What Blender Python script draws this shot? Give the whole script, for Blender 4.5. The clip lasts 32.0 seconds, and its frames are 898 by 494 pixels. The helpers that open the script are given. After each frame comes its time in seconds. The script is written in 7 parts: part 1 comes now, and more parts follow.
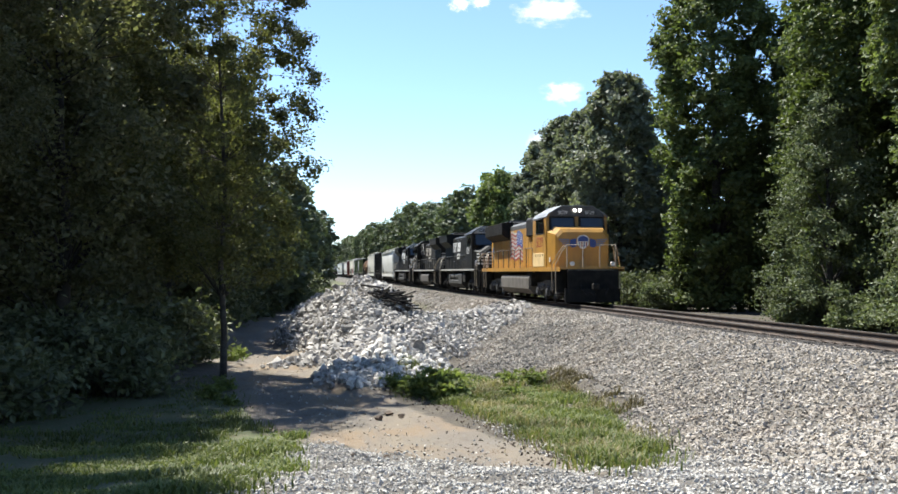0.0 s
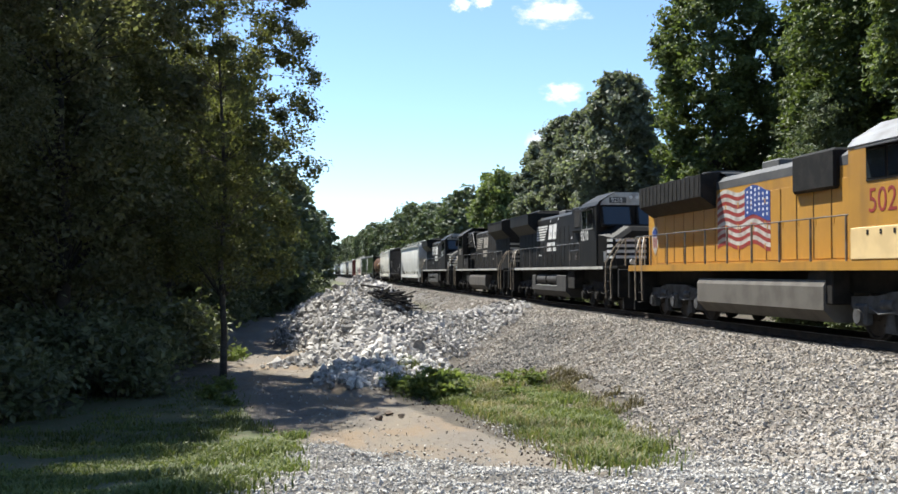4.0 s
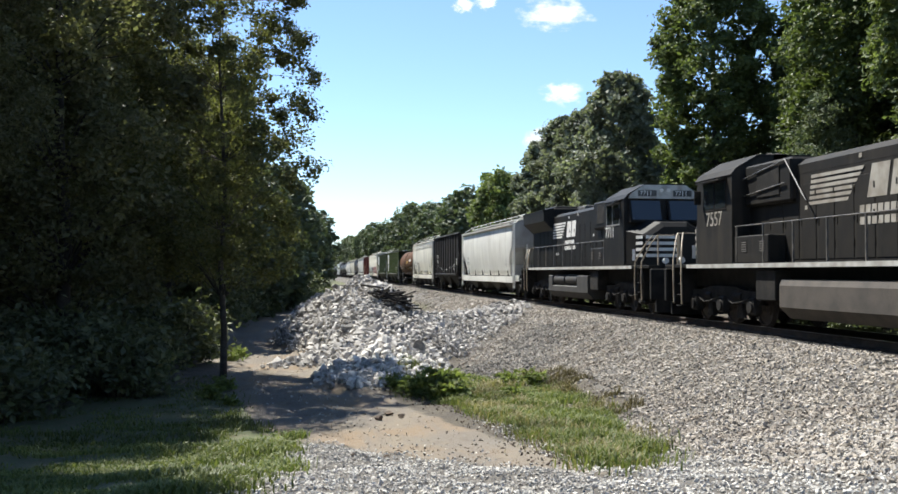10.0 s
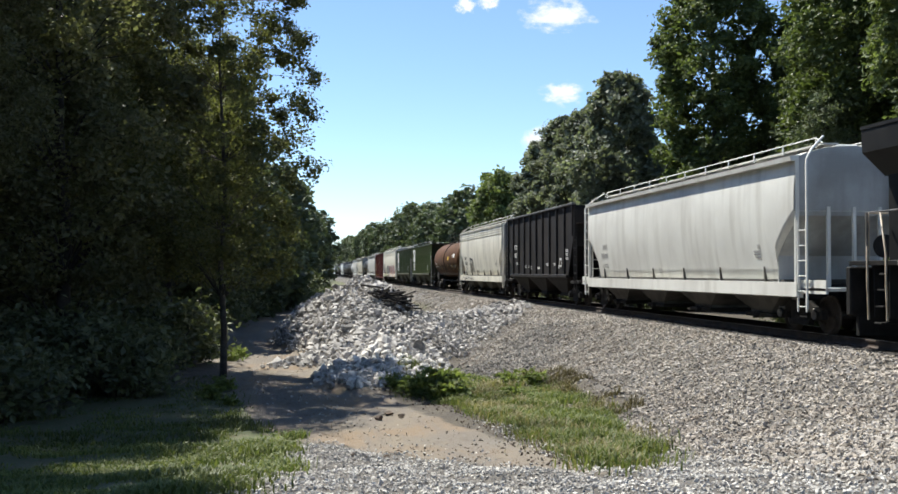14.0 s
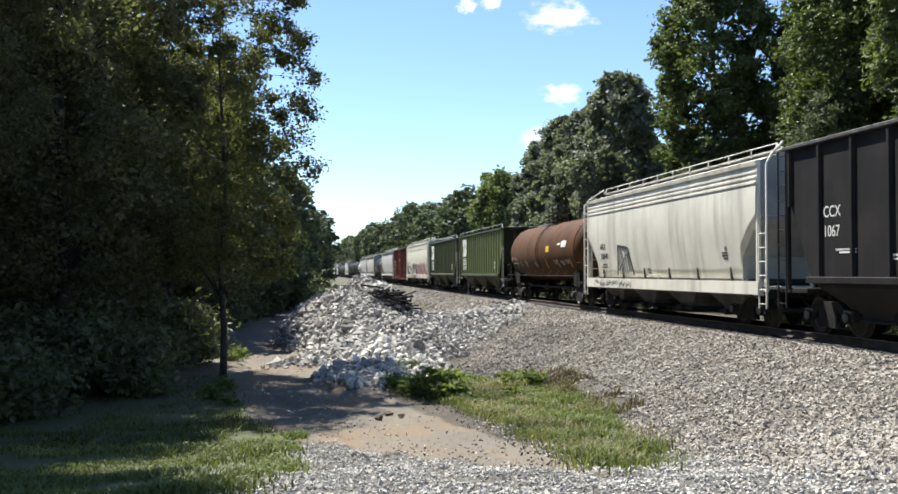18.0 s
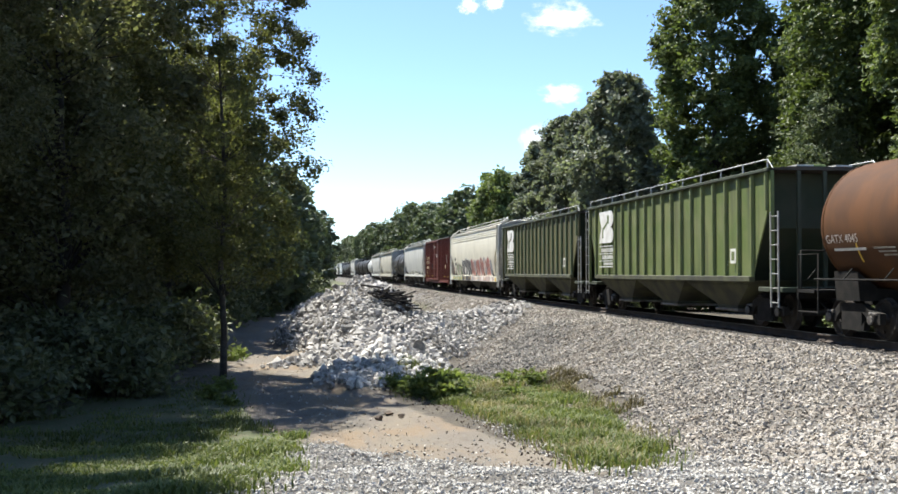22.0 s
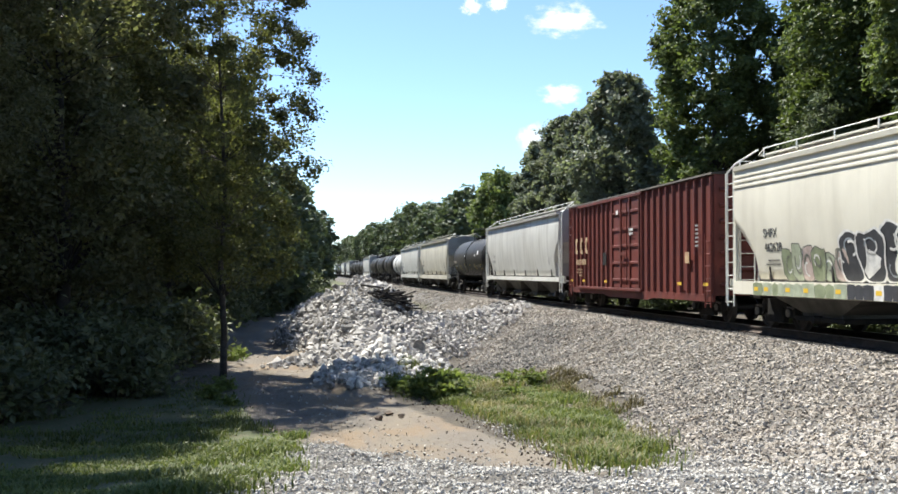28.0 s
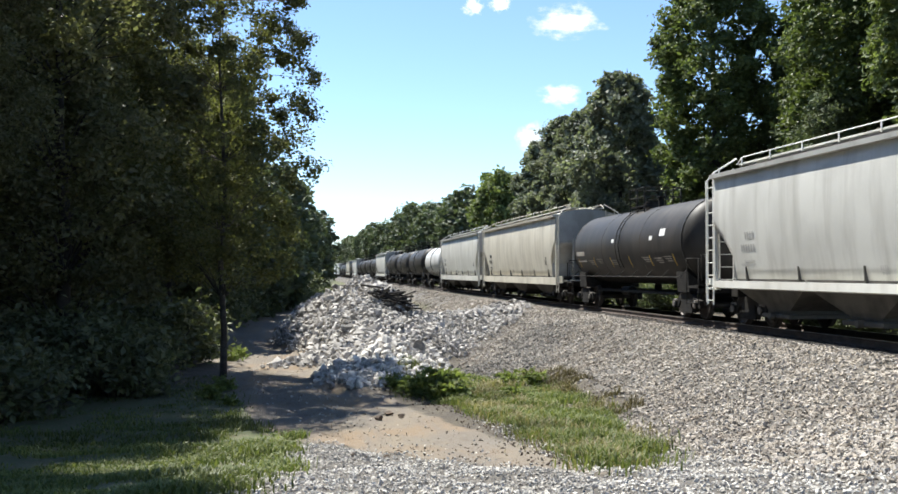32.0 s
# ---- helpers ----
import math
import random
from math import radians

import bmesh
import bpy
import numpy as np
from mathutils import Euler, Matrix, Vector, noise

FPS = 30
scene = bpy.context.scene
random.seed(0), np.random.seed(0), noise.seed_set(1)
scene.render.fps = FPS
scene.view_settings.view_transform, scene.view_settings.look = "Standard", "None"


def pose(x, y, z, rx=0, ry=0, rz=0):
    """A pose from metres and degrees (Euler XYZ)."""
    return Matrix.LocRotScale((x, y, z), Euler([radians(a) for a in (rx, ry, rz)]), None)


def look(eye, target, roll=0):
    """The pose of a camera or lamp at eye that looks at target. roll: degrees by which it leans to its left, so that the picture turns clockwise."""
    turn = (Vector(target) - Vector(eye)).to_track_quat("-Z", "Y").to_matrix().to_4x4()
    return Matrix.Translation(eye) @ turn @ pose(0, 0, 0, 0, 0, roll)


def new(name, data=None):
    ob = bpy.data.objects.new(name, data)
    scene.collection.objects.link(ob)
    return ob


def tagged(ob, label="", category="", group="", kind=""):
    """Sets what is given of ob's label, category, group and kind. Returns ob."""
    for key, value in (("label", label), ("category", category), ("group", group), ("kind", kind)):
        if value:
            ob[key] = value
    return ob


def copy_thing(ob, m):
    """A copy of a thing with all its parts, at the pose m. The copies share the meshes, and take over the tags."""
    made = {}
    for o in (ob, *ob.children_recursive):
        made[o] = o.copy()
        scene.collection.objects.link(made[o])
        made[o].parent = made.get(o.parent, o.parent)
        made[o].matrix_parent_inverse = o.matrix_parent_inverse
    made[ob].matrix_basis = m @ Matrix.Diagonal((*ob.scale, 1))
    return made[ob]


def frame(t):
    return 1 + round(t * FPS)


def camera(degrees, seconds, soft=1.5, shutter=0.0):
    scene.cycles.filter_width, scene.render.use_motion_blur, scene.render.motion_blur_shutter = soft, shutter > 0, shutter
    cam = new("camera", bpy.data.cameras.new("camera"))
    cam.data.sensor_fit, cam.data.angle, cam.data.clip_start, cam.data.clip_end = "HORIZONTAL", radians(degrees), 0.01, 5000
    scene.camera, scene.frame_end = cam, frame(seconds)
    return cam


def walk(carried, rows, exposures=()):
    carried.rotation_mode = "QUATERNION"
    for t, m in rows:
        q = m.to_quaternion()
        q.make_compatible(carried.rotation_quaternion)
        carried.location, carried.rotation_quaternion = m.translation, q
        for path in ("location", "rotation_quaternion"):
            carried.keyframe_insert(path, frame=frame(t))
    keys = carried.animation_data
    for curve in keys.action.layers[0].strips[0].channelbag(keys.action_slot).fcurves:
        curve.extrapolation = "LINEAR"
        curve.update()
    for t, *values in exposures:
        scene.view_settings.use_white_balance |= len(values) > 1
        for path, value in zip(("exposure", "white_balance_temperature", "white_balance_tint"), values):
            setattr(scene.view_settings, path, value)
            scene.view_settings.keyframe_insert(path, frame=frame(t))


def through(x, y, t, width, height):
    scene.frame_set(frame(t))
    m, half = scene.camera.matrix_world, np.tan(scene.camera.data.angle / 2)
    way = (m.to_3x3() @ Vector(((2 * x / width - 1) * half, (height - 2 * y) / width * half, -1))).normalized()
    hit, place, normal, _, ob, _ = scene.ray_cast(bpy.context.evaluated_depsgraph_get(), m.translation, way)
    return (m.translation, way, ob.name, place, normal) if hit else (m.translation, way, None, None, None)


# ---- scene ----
# the camera stands still on its tripod; y runs along the track, z = 0 is the rail head
EYE = (0.0, 0.0, 1.48)
cam = camera(46.79, 32.0, soft=1.6)
STAND = pose(EYE[0], EYE[1], EYE[2], 91.39, 0, -7.95)
walk(cam, [(0, STAND), (32, STAND)], [(0, 1.34, 6150, 8), (3, 1.26, 6150, 8), (6, 1.28, 6150, 8), (8, 1.25, 6150, 8), (10, 1.22, 6150, 8), (12, 1.16, 6150, 8), (14, 1.04, 6150, 8), (17, 1.14, 6150, 8), (18.5, 1.24, 6150, 8), (21, 1.35, 6150, 8), (24, 1.40, 6150, 8), (28, 1.32, 6150, 8), (32, 1.28, 6150, 8)])

SUN_TO = Vector((-0.34, 0.48, 1.0)).normalized()
world = bpy.data.worlds.new("sky")
scene.world = world
world.use_nodes = True
wn = world.node_tree
sky = wn.nodes.new("ShaderNodeTexSky")
sky.sky_type = "NISHITA"
sky.sun_disc = False
sky.sun_elevation = math.asin(SUN_TO.z)
sky.sun_rotation = math.atan2(SUN_TO.x, SUN_TO.y)
sky.altitude = 1700
sky.air_density, sky.dust_density, sky.ozone_density = 1.0, 0.12, 2.2
wn.nodes["Background"].inputs["Strength"].default_value = 0.088
wn.links.new(sky.outputs[0], wn.nodes["Background"].inputs["Color"])
sun_data = bpy.data.lights.new("sun", "SUN")
sun_data.energy, sun_data.angle, sun_data.color = 5.0, radians(0.55), (1.0, 0.94, 0.835)
sun = new("sun", sun_data)
sun.matrix_world = look(SUN_TO * 100, (0, 0, 0))


# ---- mesh building ----
class Geo:
    """Collects vertices and faces of one mesh."""

    def __init__(self):
        self.v, self.f, self.s = [], [], []

    def add(self, verts, faces, smooth=False):
        n = len(self.v)
        self.v.extend(tuple(p) for p in verts)
        self.f.extend(tuple(i + n for i in q) for q in faces)
        self.s.extend([smooth] * len(faces))
        return self

    def box(self, x0, x1, y0, y1, z0, z1, b=0.0):
        if b <= 0:
            v = [(x, y, z) for x in (x0, x1) for y in (y0, y1) for z in (z0, z1)]
            return self.add(v, [(0, 1, 3, 2), (4, 6, 7, 5), (0, 4, 5, 1), (2, 3, 7, 6), (0, 2, 6, 4), (1, 5, 7, 3)])
        b = min(b, abs(x1 - x0) * 0.45, abs(y1 - y0) * 0.45, abs(z1 - z0) * 0.45)
        bm = bmesh.new()
        c = Vector(((x0 + x1) / 2, (y0 + y1) / 2, (z0 + z1) / 2))
        h = Vector(((x1 - x0) / 2, (y1 - y0) / 2, (z1 - z0) / 2))
        for sx in (-1, 1):
            for sy in (-1, 1):
                for sz in (-1, 1):
                    p = Vector((sx * h.x, sy * h.y, sz * h.z))
                    for ax in range(3):
                        q = p - Vector((sx, sy, sz)) * b
                        q[ax] = p[ax]
                        bm.verts.new(c + q)
        bmesh.ops.convex_hull(bm, input=bm.verts)
        bmesh.ops.dissolve_limit(bm, angle_limit=0.02, verts=bm.verts, edges=bm.edges)
        bm.verts.index_update()
        self.add([w.co for w in bm.verts], [[w.index for w in q.verts] for q in bm.faces])
        bm.free()
        return self

    def prism(self, poly, axis, a, b):
        """A polygon drawn in the two other axes, drawn out along axis from a to b."""
        def at(p, w):
            return {"x": (w, p[0], p[1]), "y": (p[0], w, p[1]), "z": (p[0], p[1], w)}[axis]
        n = len(poly)
        v = [at(p, a) for p in poly] + [at(p, b) for p in poly]
        return self.add(v, [tuple(range(n)), tuple(range(2 * n - 1, n - 1, -1))] + [(i, i + n, (i + 1) % n + n, (i + 1) % n) for i in range(n)])

    def loft(self, rings, closed=True, caps=True, smooth=True):
        n = len(rings[0])
        v = [p for r in rings for p in r]
        f = []
        for k in range(len(rings) - 1):
            for i in range(n if closed else n - 1):
                j = (i + 1) % n
                f.append((k * n + i, k * n + j, (k + 1) * n + j, (k + 1) * n + i))
        self.add(v, f, smooth)
        if caps:
            self.add(rings[0], [tuple(range(n - 1, -1, -1))])
            self.add(rings[-1], [tuple(range(n))])
        return self

    def cyl(self, p0, p1, r, r1=None, n=14, caps=True):
        p0, p1 = Vector(p0), Vector(p1)
        r1 = r if r1 is None else r1
        d = (p1 - p0).normalized()
        u = d.orthogonal().normalized()
        w = d.cross(u)
        rings = [[p + (u * math.cos(2 * math.pi * i / n) + w * math.sin(2 * math.pi * i / n)) * q for i in range(n)] for p, q in ((p0, r), (p1, r1))]
        return self.loft(rings, caps=caps)

    def tube(self, pts, r, n=6):
        pts = [Vector(p) for p in pts]
        rings = []
        u = None
        for i, p in enumerate(pts):
            d = (pts[min(i + 1, len(pts) - 1)] - pts[max(i - 1, 0)]).normalized()
            u = d.orthogonal().normalized() if u is None else (u - d * u.dot(d)).normalized()
            w = d.cross(u)
            rings.append([p + (u * math.cos(2 * math.pi * k / n) + w * math.sin(2 * math.pi * k / n)) * r for k in range(n)])
        return self.loft(rings)

    def mesh(self, name):
        me = bpy.data.meshes.new(name)
        me.from_pydata(self.v, [], self.f)
        me.polygons.foreach_set("use_smooth", self.s)
        bm = bmesh.new()
        bm.from_mesh(me)
        bmesh.ops.recalc_face_normals(bm, faces=bm.faces)
        bm.to_mesh(me)
        bm.free()
        return me


def part(name, geo, material, parent=None, label="", at=None):
    """Links a mesh as one object, under a thing or part where one is given."""
    me = geo.mesh(name) if isinstance(geo, Geo) else geo
    if not me.materials:
        me.materials.append(material)
    ob = new(name, me)
    ob.parent = parent
    if at is not None:
        ob.matrix_basis = at
    return tagged(ob, label)


def big_mesh(name, verts, faces, smooth=False):
    """A mesh from numpy arrays of vertices and of faces of one size."""
    me = bpy.data.meshes.new(name)
    n, k = faces.shape
    me.vertices.add(len(verts))
    me.vertices.foreach_set("co", verts.astype(np.float32).ravel())
    me.loops.add(n * k)
    me.loops.foreach_set("vertex_index", faces.astype(np.int32).ravel())
    me.polygons.add(n)
    me.polygons.foreach_set("loop_start", np.arange(0, n * k, k, dtype=np.int32))
    me.polygons.foreach_set("use_smooth", np.full(n, smooth))
    me.update(calc_edges=True)
    return me


def vnoise(x, y, seed=0):
    """Smooth value noise between 0 and 1."""
    x, y = np.asarray(x, float), np.asarray(y, float)
    xi, yi = np.floor(x).astype(np.int64), np.floor(y).astype(np.int64)
    fx, fy = x - xi, y - yi
    fx, fy = fx * fx * (3 - 2 * fx), fy * fy * (3 - 2 * fy)

    def h(a, b):
        n = (a * 374761393 + b * 668265263 + seed * 974711) & 0x7FFFFFFF
        n = ((n ^ (n >> 13)) * 1274126177) & 0x7FFFFFFF
        return ((n ^ (n >> 16)) & 0xFFFF) / 65535.0
    return (h(xi, yi) * (1 - fx) + h(xi + 1, yi) * fx) * (1 - fy) + (h(xi, yi + 1) * (1 - fx) + h(xi + 1, yi + 1) * fx) * fy


# ---- materials ----
def mat(name, colour, rough=0.7, metal=0.0, second=None, scale=3.0, detail=6.0, low=0.42, high=0.62, grain=0.0, grain_scale=60.0,
        bump=0.0, bump_scale=40.0, streak=None, streak_amount=0.0, island=0.0, piece=0.0, emission=None, power=0.0, spec=None, island_mix=None):
    """A painted, stony or metal surface with large stains, fine grain, relief, streaks of dirt and piece to piece variation."""
    m = bpy.data.materials.new(name)
    m.use_nodes = True
    t = m.node_tree
    p = t.nodes["Principled BSDF"]
    link = t.links.new
    p.inputs["Roughness"].default_value, p.inputs["Metallic"].default_value = rough, metal
    if spec is not None:
        p.inputs["Specular IOR Level"].default_value = spec
    where = t.nodes.new("ShaderNodeTexCoord").outputs["Object"]
    rgb = t.nodes.new("ShaderNodeRGB")
    rgb.outputs[0].default_value = (*colour, 1)
    out = rgb.outputs[0]

    def noise_at(s, d, vec=where):
        n = t.nodes.new("ShaderNodeTexNoise")
        n.inputs["Scale"].default_value, n.inputs["Detail"].default_value = s, d
        link(vec, n.inputs["Vector"])
        return n.outputs["Fac"]

    def blend(fac, a, b, how="MIX"):
        x = t.nodes.new("ShaderNodeMix")
        x.data_type, x.blend_type = "RGBA", how
        if isinstance(fac, float):
            x.inputs[0].default_value = fac
        else:
            link(fac, x.inputs[0])
        for sock, val in ((6, a), (7, b)):
            if isinstance(val, tuple):
                x.inputs[sock].default_value = (*val, 1)
            else:
                link(val, x.inputs[sock])
        return x.outputs[2]

    def ramp(fac, a, b, to0=0.0, to1=1.0):
        r = t.nodes.new("ShaderNodeMapRange")
        r.inputs[1].default_value, r.inputs[2].default_value, r.inputs[3].default_value, r.inputs[4].default_value = a, b, to0, to1
        link(fac, r.inputs[0])
        return r.outputs[0]

    if island_mix is not None:
        out = blend(t.nodes.new("ShaderNodeNewGeometry").outputs["Random Per Island"], out, island_mix)
    if second is not None:
        out = blend(ramp(noise_at(scale, detail), low, high), out, second)
    if streak is not None:
        mp = t.nodes.new("ShaderNodeMapping")
        mp.inputs["Scale"].default_value = (2.2, 2.2, 0.30)
        link(where, mp.inputs["Vector"])
        out = blend(ramp(noise_at(1.0, 5.0, mp.outputs[0]), 0.48, 0.72, 0.0, streak_amount), out, streak)
    if grain:
        out = blend(1.0, out, ramp(noise_at(grain_scale, 3.0), 0.3, 0.7, 1 - grain, 1 + grain), "MULTIPLY")
    if island:
        out = blend(1.0, out, ramp(t.nodes.new("ShaderNodeNewGeometry").outputs["Random Per Island"], 0, 1, 1 - island, 1 + island), "MULTIPLY")
    if piece:
        out = blend(1.0, out, ramp(t.nodes.new("ShaderNodeObjectInfo").outputs["Random"], 0, 1, 1 - piece, 1 + piece), "MULTIPLY")
    link(out, p.inputs["Base Color"])
    if bump:
        b = t.nodes.new("ShaderNodeBump")
        b.inputs["Strength"].default_value = bump
        b.inputs["Distance"].default_value = 0.02
        link(noise_at(bump_scale, 5.0), b.inputs["Height"])
        link(b.outputs[0], p.inputs["Normal"])
    if emission:
        p.inputs["Emission Color"].default_value = (*emission, 1)
        p.inputs["Emission Strength"].default_value = power
    return m


def leaf_mat(name, dark, light, through=0.25):
    m = bpy.data.materials.new(name)
    m.use_nodes = True
    t = m.node_tree
    link = t.links.new
    p = t.nodes["Principled BSDF"]
    p.inputs["Roughness"].default_value = 0.55
    p.inputs["Specular IOR Level"].default_value = 0.3
    geo = t.nodes.new("ShaderNodeNewGeometry")
    mix = t.nodes.new("ShaderNodeMix")
    mix.data_type = "RGBA"
    link(geo.outputs["Random Per Island"], mix.inputs[0])
    mix.inputs[6].default_value, mix.inputs[7].default_value = (*dark, 1), (*light, 1)
    n = t.nodes.new("ShaderNodeTexNoise")
    n.inputs["Scale"].default_value, n.inputs["Detail"].default_value = 0.5, 3.0
    link(t.nodes.new("ShaderNodeTexCoord").outputs["Object"], n.inputs["Vector"])
    r = t.nodes.new("ShaderNodeMapRange")
    r.inputs[1].default_value, r.inputs[2].default_value, r.inputs[3].default_value, r.inputs[4].default_value = 0.3, 0.7, 0.65, 1.35
    link(n.outputs["Fac"], r.inputs[0])
    mul = t.nodes.new("ShaderNodeMix")
    mul.data_type, mul.blend_type = "RGBA", "MULTIPLY"
    mul.inputs[0].default_value = 1.0
    link(mix.outputs[2], mul.inputs[6])
    link(r.outputs[0], mul.inputs[7])
    link(mul.outputs[2], p.inputs["Base Color"])
    tr = t.nodes.new("ShaderNodeBsdfTranslucent")
    warm = t.nodes.new("ShaderNodeMix")
    warm.data_type, warm.blend_type = "RGBA", "MULTIPLY"
    warm.inputs[0].default_value = 1.0
    warm.inputs[7].default_value = (1.0, 1.1, 0.6, 1)
    link(mul.outputs[2], warm.inputs[6])
    link(warm.outputs[2], tr.inputs["Color"])
    ms = t.nodes.new("ShaderNodeMixShader")
    ms.inputs[0].default_value = through
    link(p.outputs[0], ms.inputs[1])
    link(tr.outputs[0], ms.inputs[2])
    link(ms.outputs[0], t.nodes["Material Output"].inputs["Surface"])
    return m


M_LEAF = leaf_mat("tulip_leaves", (0.075, 0.097, 0.033), (0.151, 0.176, 0.062), 0.4)
# distant leaves, with the haze of the air mixed into the green
M_LEAF_FAR = leaf_mat("hazy_far_leaves", (0.075, 0.092, 0.052), (0.128, 0.146, 0.086), 0.3)
M_LEAF_UNDER = leaf_mat("shaded_undergrowth", (0.076, 0.088, 0.048), (0.161, 0.172, 0.088), 0.3)
M_LEAF_CEDAR = leaf_mat("cedar_sprays", (0.092, 0.112, 0.058), (0.165, 0.184, 0.098), 0.35)
# olive leaves, toned lighter to lift the dim wood beside the road
M_LEAF_WOOD = leaf_mat("lightened_olive_wood_leaves", (0.111, 0.113, 0.064), (0.200, 0.191, 0.106), 0.52)
M_LEAF_GUM = leaf_mat("sweetgum_leaves", (0.074, 0.080, 0.033), (0.156, 0.149, 0.061), 0.5)
# hickory leaves, paled and greyed: the haze of distance is in their colour
M_LEAF_HAZE = leaf_mat("hazy_green_leaves", (0.120, 0.129, 0.094), (0.222, 0.230, 0.168), 0.42)
M_LEAF_ELM = leaf_mat("elm_leaves", (0.062, 0.082, 0.025), (0.118, 0.140, 0.044), 0.35)
M_LEAF_LIGHT = leaf_mat("bright_leaves", (0.120, 0.150, 0.050), (0.205, 0.230, 0.085), 0.4)
M_GRASS = leaf_mat("grass_blades", (0.060, 0.088, 0.022), (0.195, 0.205, 0.070), 0.4)
M_WEED = leaf_mat("weed_leaves", (0.123, 0.159, 0.047), (0.252, 0.280, 0.099), 0.5)
M_DRY = leaf_mat("dry_weed_stalks", (0.075, 0.060, 0.034), (0.170, 0.135, 0.075), 0.3)
M_STRAW = leaf_mat("straw_blades", (0.150, 0.128, 0.062), (0.300, 0.258, 0.130), 0.3)
M_BARK = mat("bark", (0.032, 0.027, 0.022), 0.95, second=(0.058, 0.051, 0.044), scale=5, bump=0.6, bump_scale=14, grain=0.3)
M_ROOT = mat("charred_root_wood", (0.016, 0.013, 0.011), 0.95, second=(0.032, 0.026, 0.021), scale=6, bump=0.5, grain=0.3)
M_BED = mat("oily_ballast_stone", (0.065, 0.058, 0.052), 0.9, second=(0.07, 0.062, 0.055), scale=1.2, island=0.4)
M_BALLAST = mat("ballast_stone", (0.385, 0.328, 0.255), 0.9, second=(0.20, 0.165, 0.128), scale=0.8, low=0.5, high=0.7, island=0.5, island_mix=(0.270, 0.248, 0.222), grain=0.15, grain_scale=40)
M_CHIP = mat("grey_stone_chips", (0.20, 0.185, 0.165), 0.9, second=(0.11, 0.10, 0.09), scale=1.0, island=0.45, grain=0.15)
M_GRAVEL = mat("road_gravel_stone", (0.47, 0.44, 0.39), 0.9, second=(0.33, 0.305, 0.265), scale=1.0, island=0.35, grain=0.1)
M_ROCK = mat("granite_rock", (0.76, 0.71, 0.64), 0.88, island_mix=(0.46, 0.435, 0.405), second=(0.42, 0.39, 0.355), scale=3.5, island=0.5, piece=0.35, grain=0.22, grain_scale=30, bump=0.5, bump_scale=16)
M_CLAY = mat("dry_clay_lumps", (0.205, 0.160, 0.112), 0.95, second=(0.145, 0.112, 0.080), scale=4, island=0.4)
M_SOIL = mat("turned_up_soil", (0.062, 0.045, 0.033), 0.95, second=(0.105, 0.075, 0.052), scale=6, island=0.4)
M_RUST = mat("rail_side", (0.042, 0.031, 0.025), 0.85, second=(0.075, 0.053, 0.04), scale=4, grain=0.25)
M_RAILTOP = mat("worn_rail_head", (0.55, 0.54, 0.52), 0.28, 1.0, grain=0.15, grain_scale=8)
M_TIE = mat("creosoted_tie", (0.032, 0.027, 0.023), 0.95, second=(0.062, 0.053, 0.045), scale=5, bump=0.6, bump_scale=22, piece=0.35)
M_BLACKDUST = mat("dusty_black_paint", (0.015, 0.0138, 0.0125), 0.65, second=(0.024, 0.021, 0.0175), scale=1.1, streak=(0.050, 0.042, 0.032), streak_amount=0.45, grain=0.15, spec=0.15)
M_BLACK = mat("black_paint", (0.010, 0.010, 0.010), 0.55, second=(0.017, 0.016, 0.015), scale=1.1, streak=(0.034, 0.030, 0.026), streak_amount=0.3, grain=0.12, spec=0.15)
M_DARK = mat("grimy_running_gear", (0.012, 0.011, 0.010), 0.85, second=(0.024, 0.021, 0.018), scale=3.2, grain=0.3, bump=0.3, spec=0.2)
M_STEEL = mat("wheel_steel", (0.060, 0.048, 0.040), 0.6, 0.3, second=(0.035, 0.027, 0.022), scale=5, grain=0.2)
M_YELLOW = mat("armour_yellow_paint", (0.43, 0.225, 0.036), 0.45, second=(0.36, 0.185, 0.034), scale=0.9, streak=(0.20, 0.115, 0.04), streak_amount=0.6, grain=0.06)
M_GREY = mat("harbour_grey_paint", (0.24, 0.245, 0.25), 0.5, second=(0.17, 0.165, 0.16), scale=1.2, streak=(0.10, 0.09, 0.08), streak_amount=0.5, grain=0.1)
M_SOOT = mat("sooty_roof_grey", (0.050, 0.050, 0.052), 0.7, second=(0.085, 0.082, 0.078), scale=1.0, grain=0.15)
M_WHITE = mat("white_marking_paint", (0.72, 0.71, 0.68), 0.5, second=(0.58, 0.56, 0.52), scale=2.2, grain=0.08)
M_RAILWHITE = mat("dusty_sill_paint", (0.46, 0.45, 0.42), 0.55, second=(0.30, 0.28, 0.25), scale=3)
M_RAILDARK = mat("black_handrail_paint", (0.06, 0.058, 0.055), 0.45, second=(0.14, 0.125, 0.11), scale=3)
M_CREAM = mat("faded_cream_panel", (0.72, 0.53, 0.26), 0.5, second=(0.62, 0.45, 0.22), scale=2)
M_GRAB = mat("dusty_tan_grab_rail", (0.40, 0.33, 0.24), 0.5, second=(0.26, 0.21, 0.15), scale=3)
M_HOPPER = mat("pale_hopper_paint", (0.66, 0.65, 0.60), 0.5, second=(0.58, 0.565, 0.52), scale=0.5, streak=(0.34, 0.315, 0.27), streak_amount=0.45, grain=0.05)
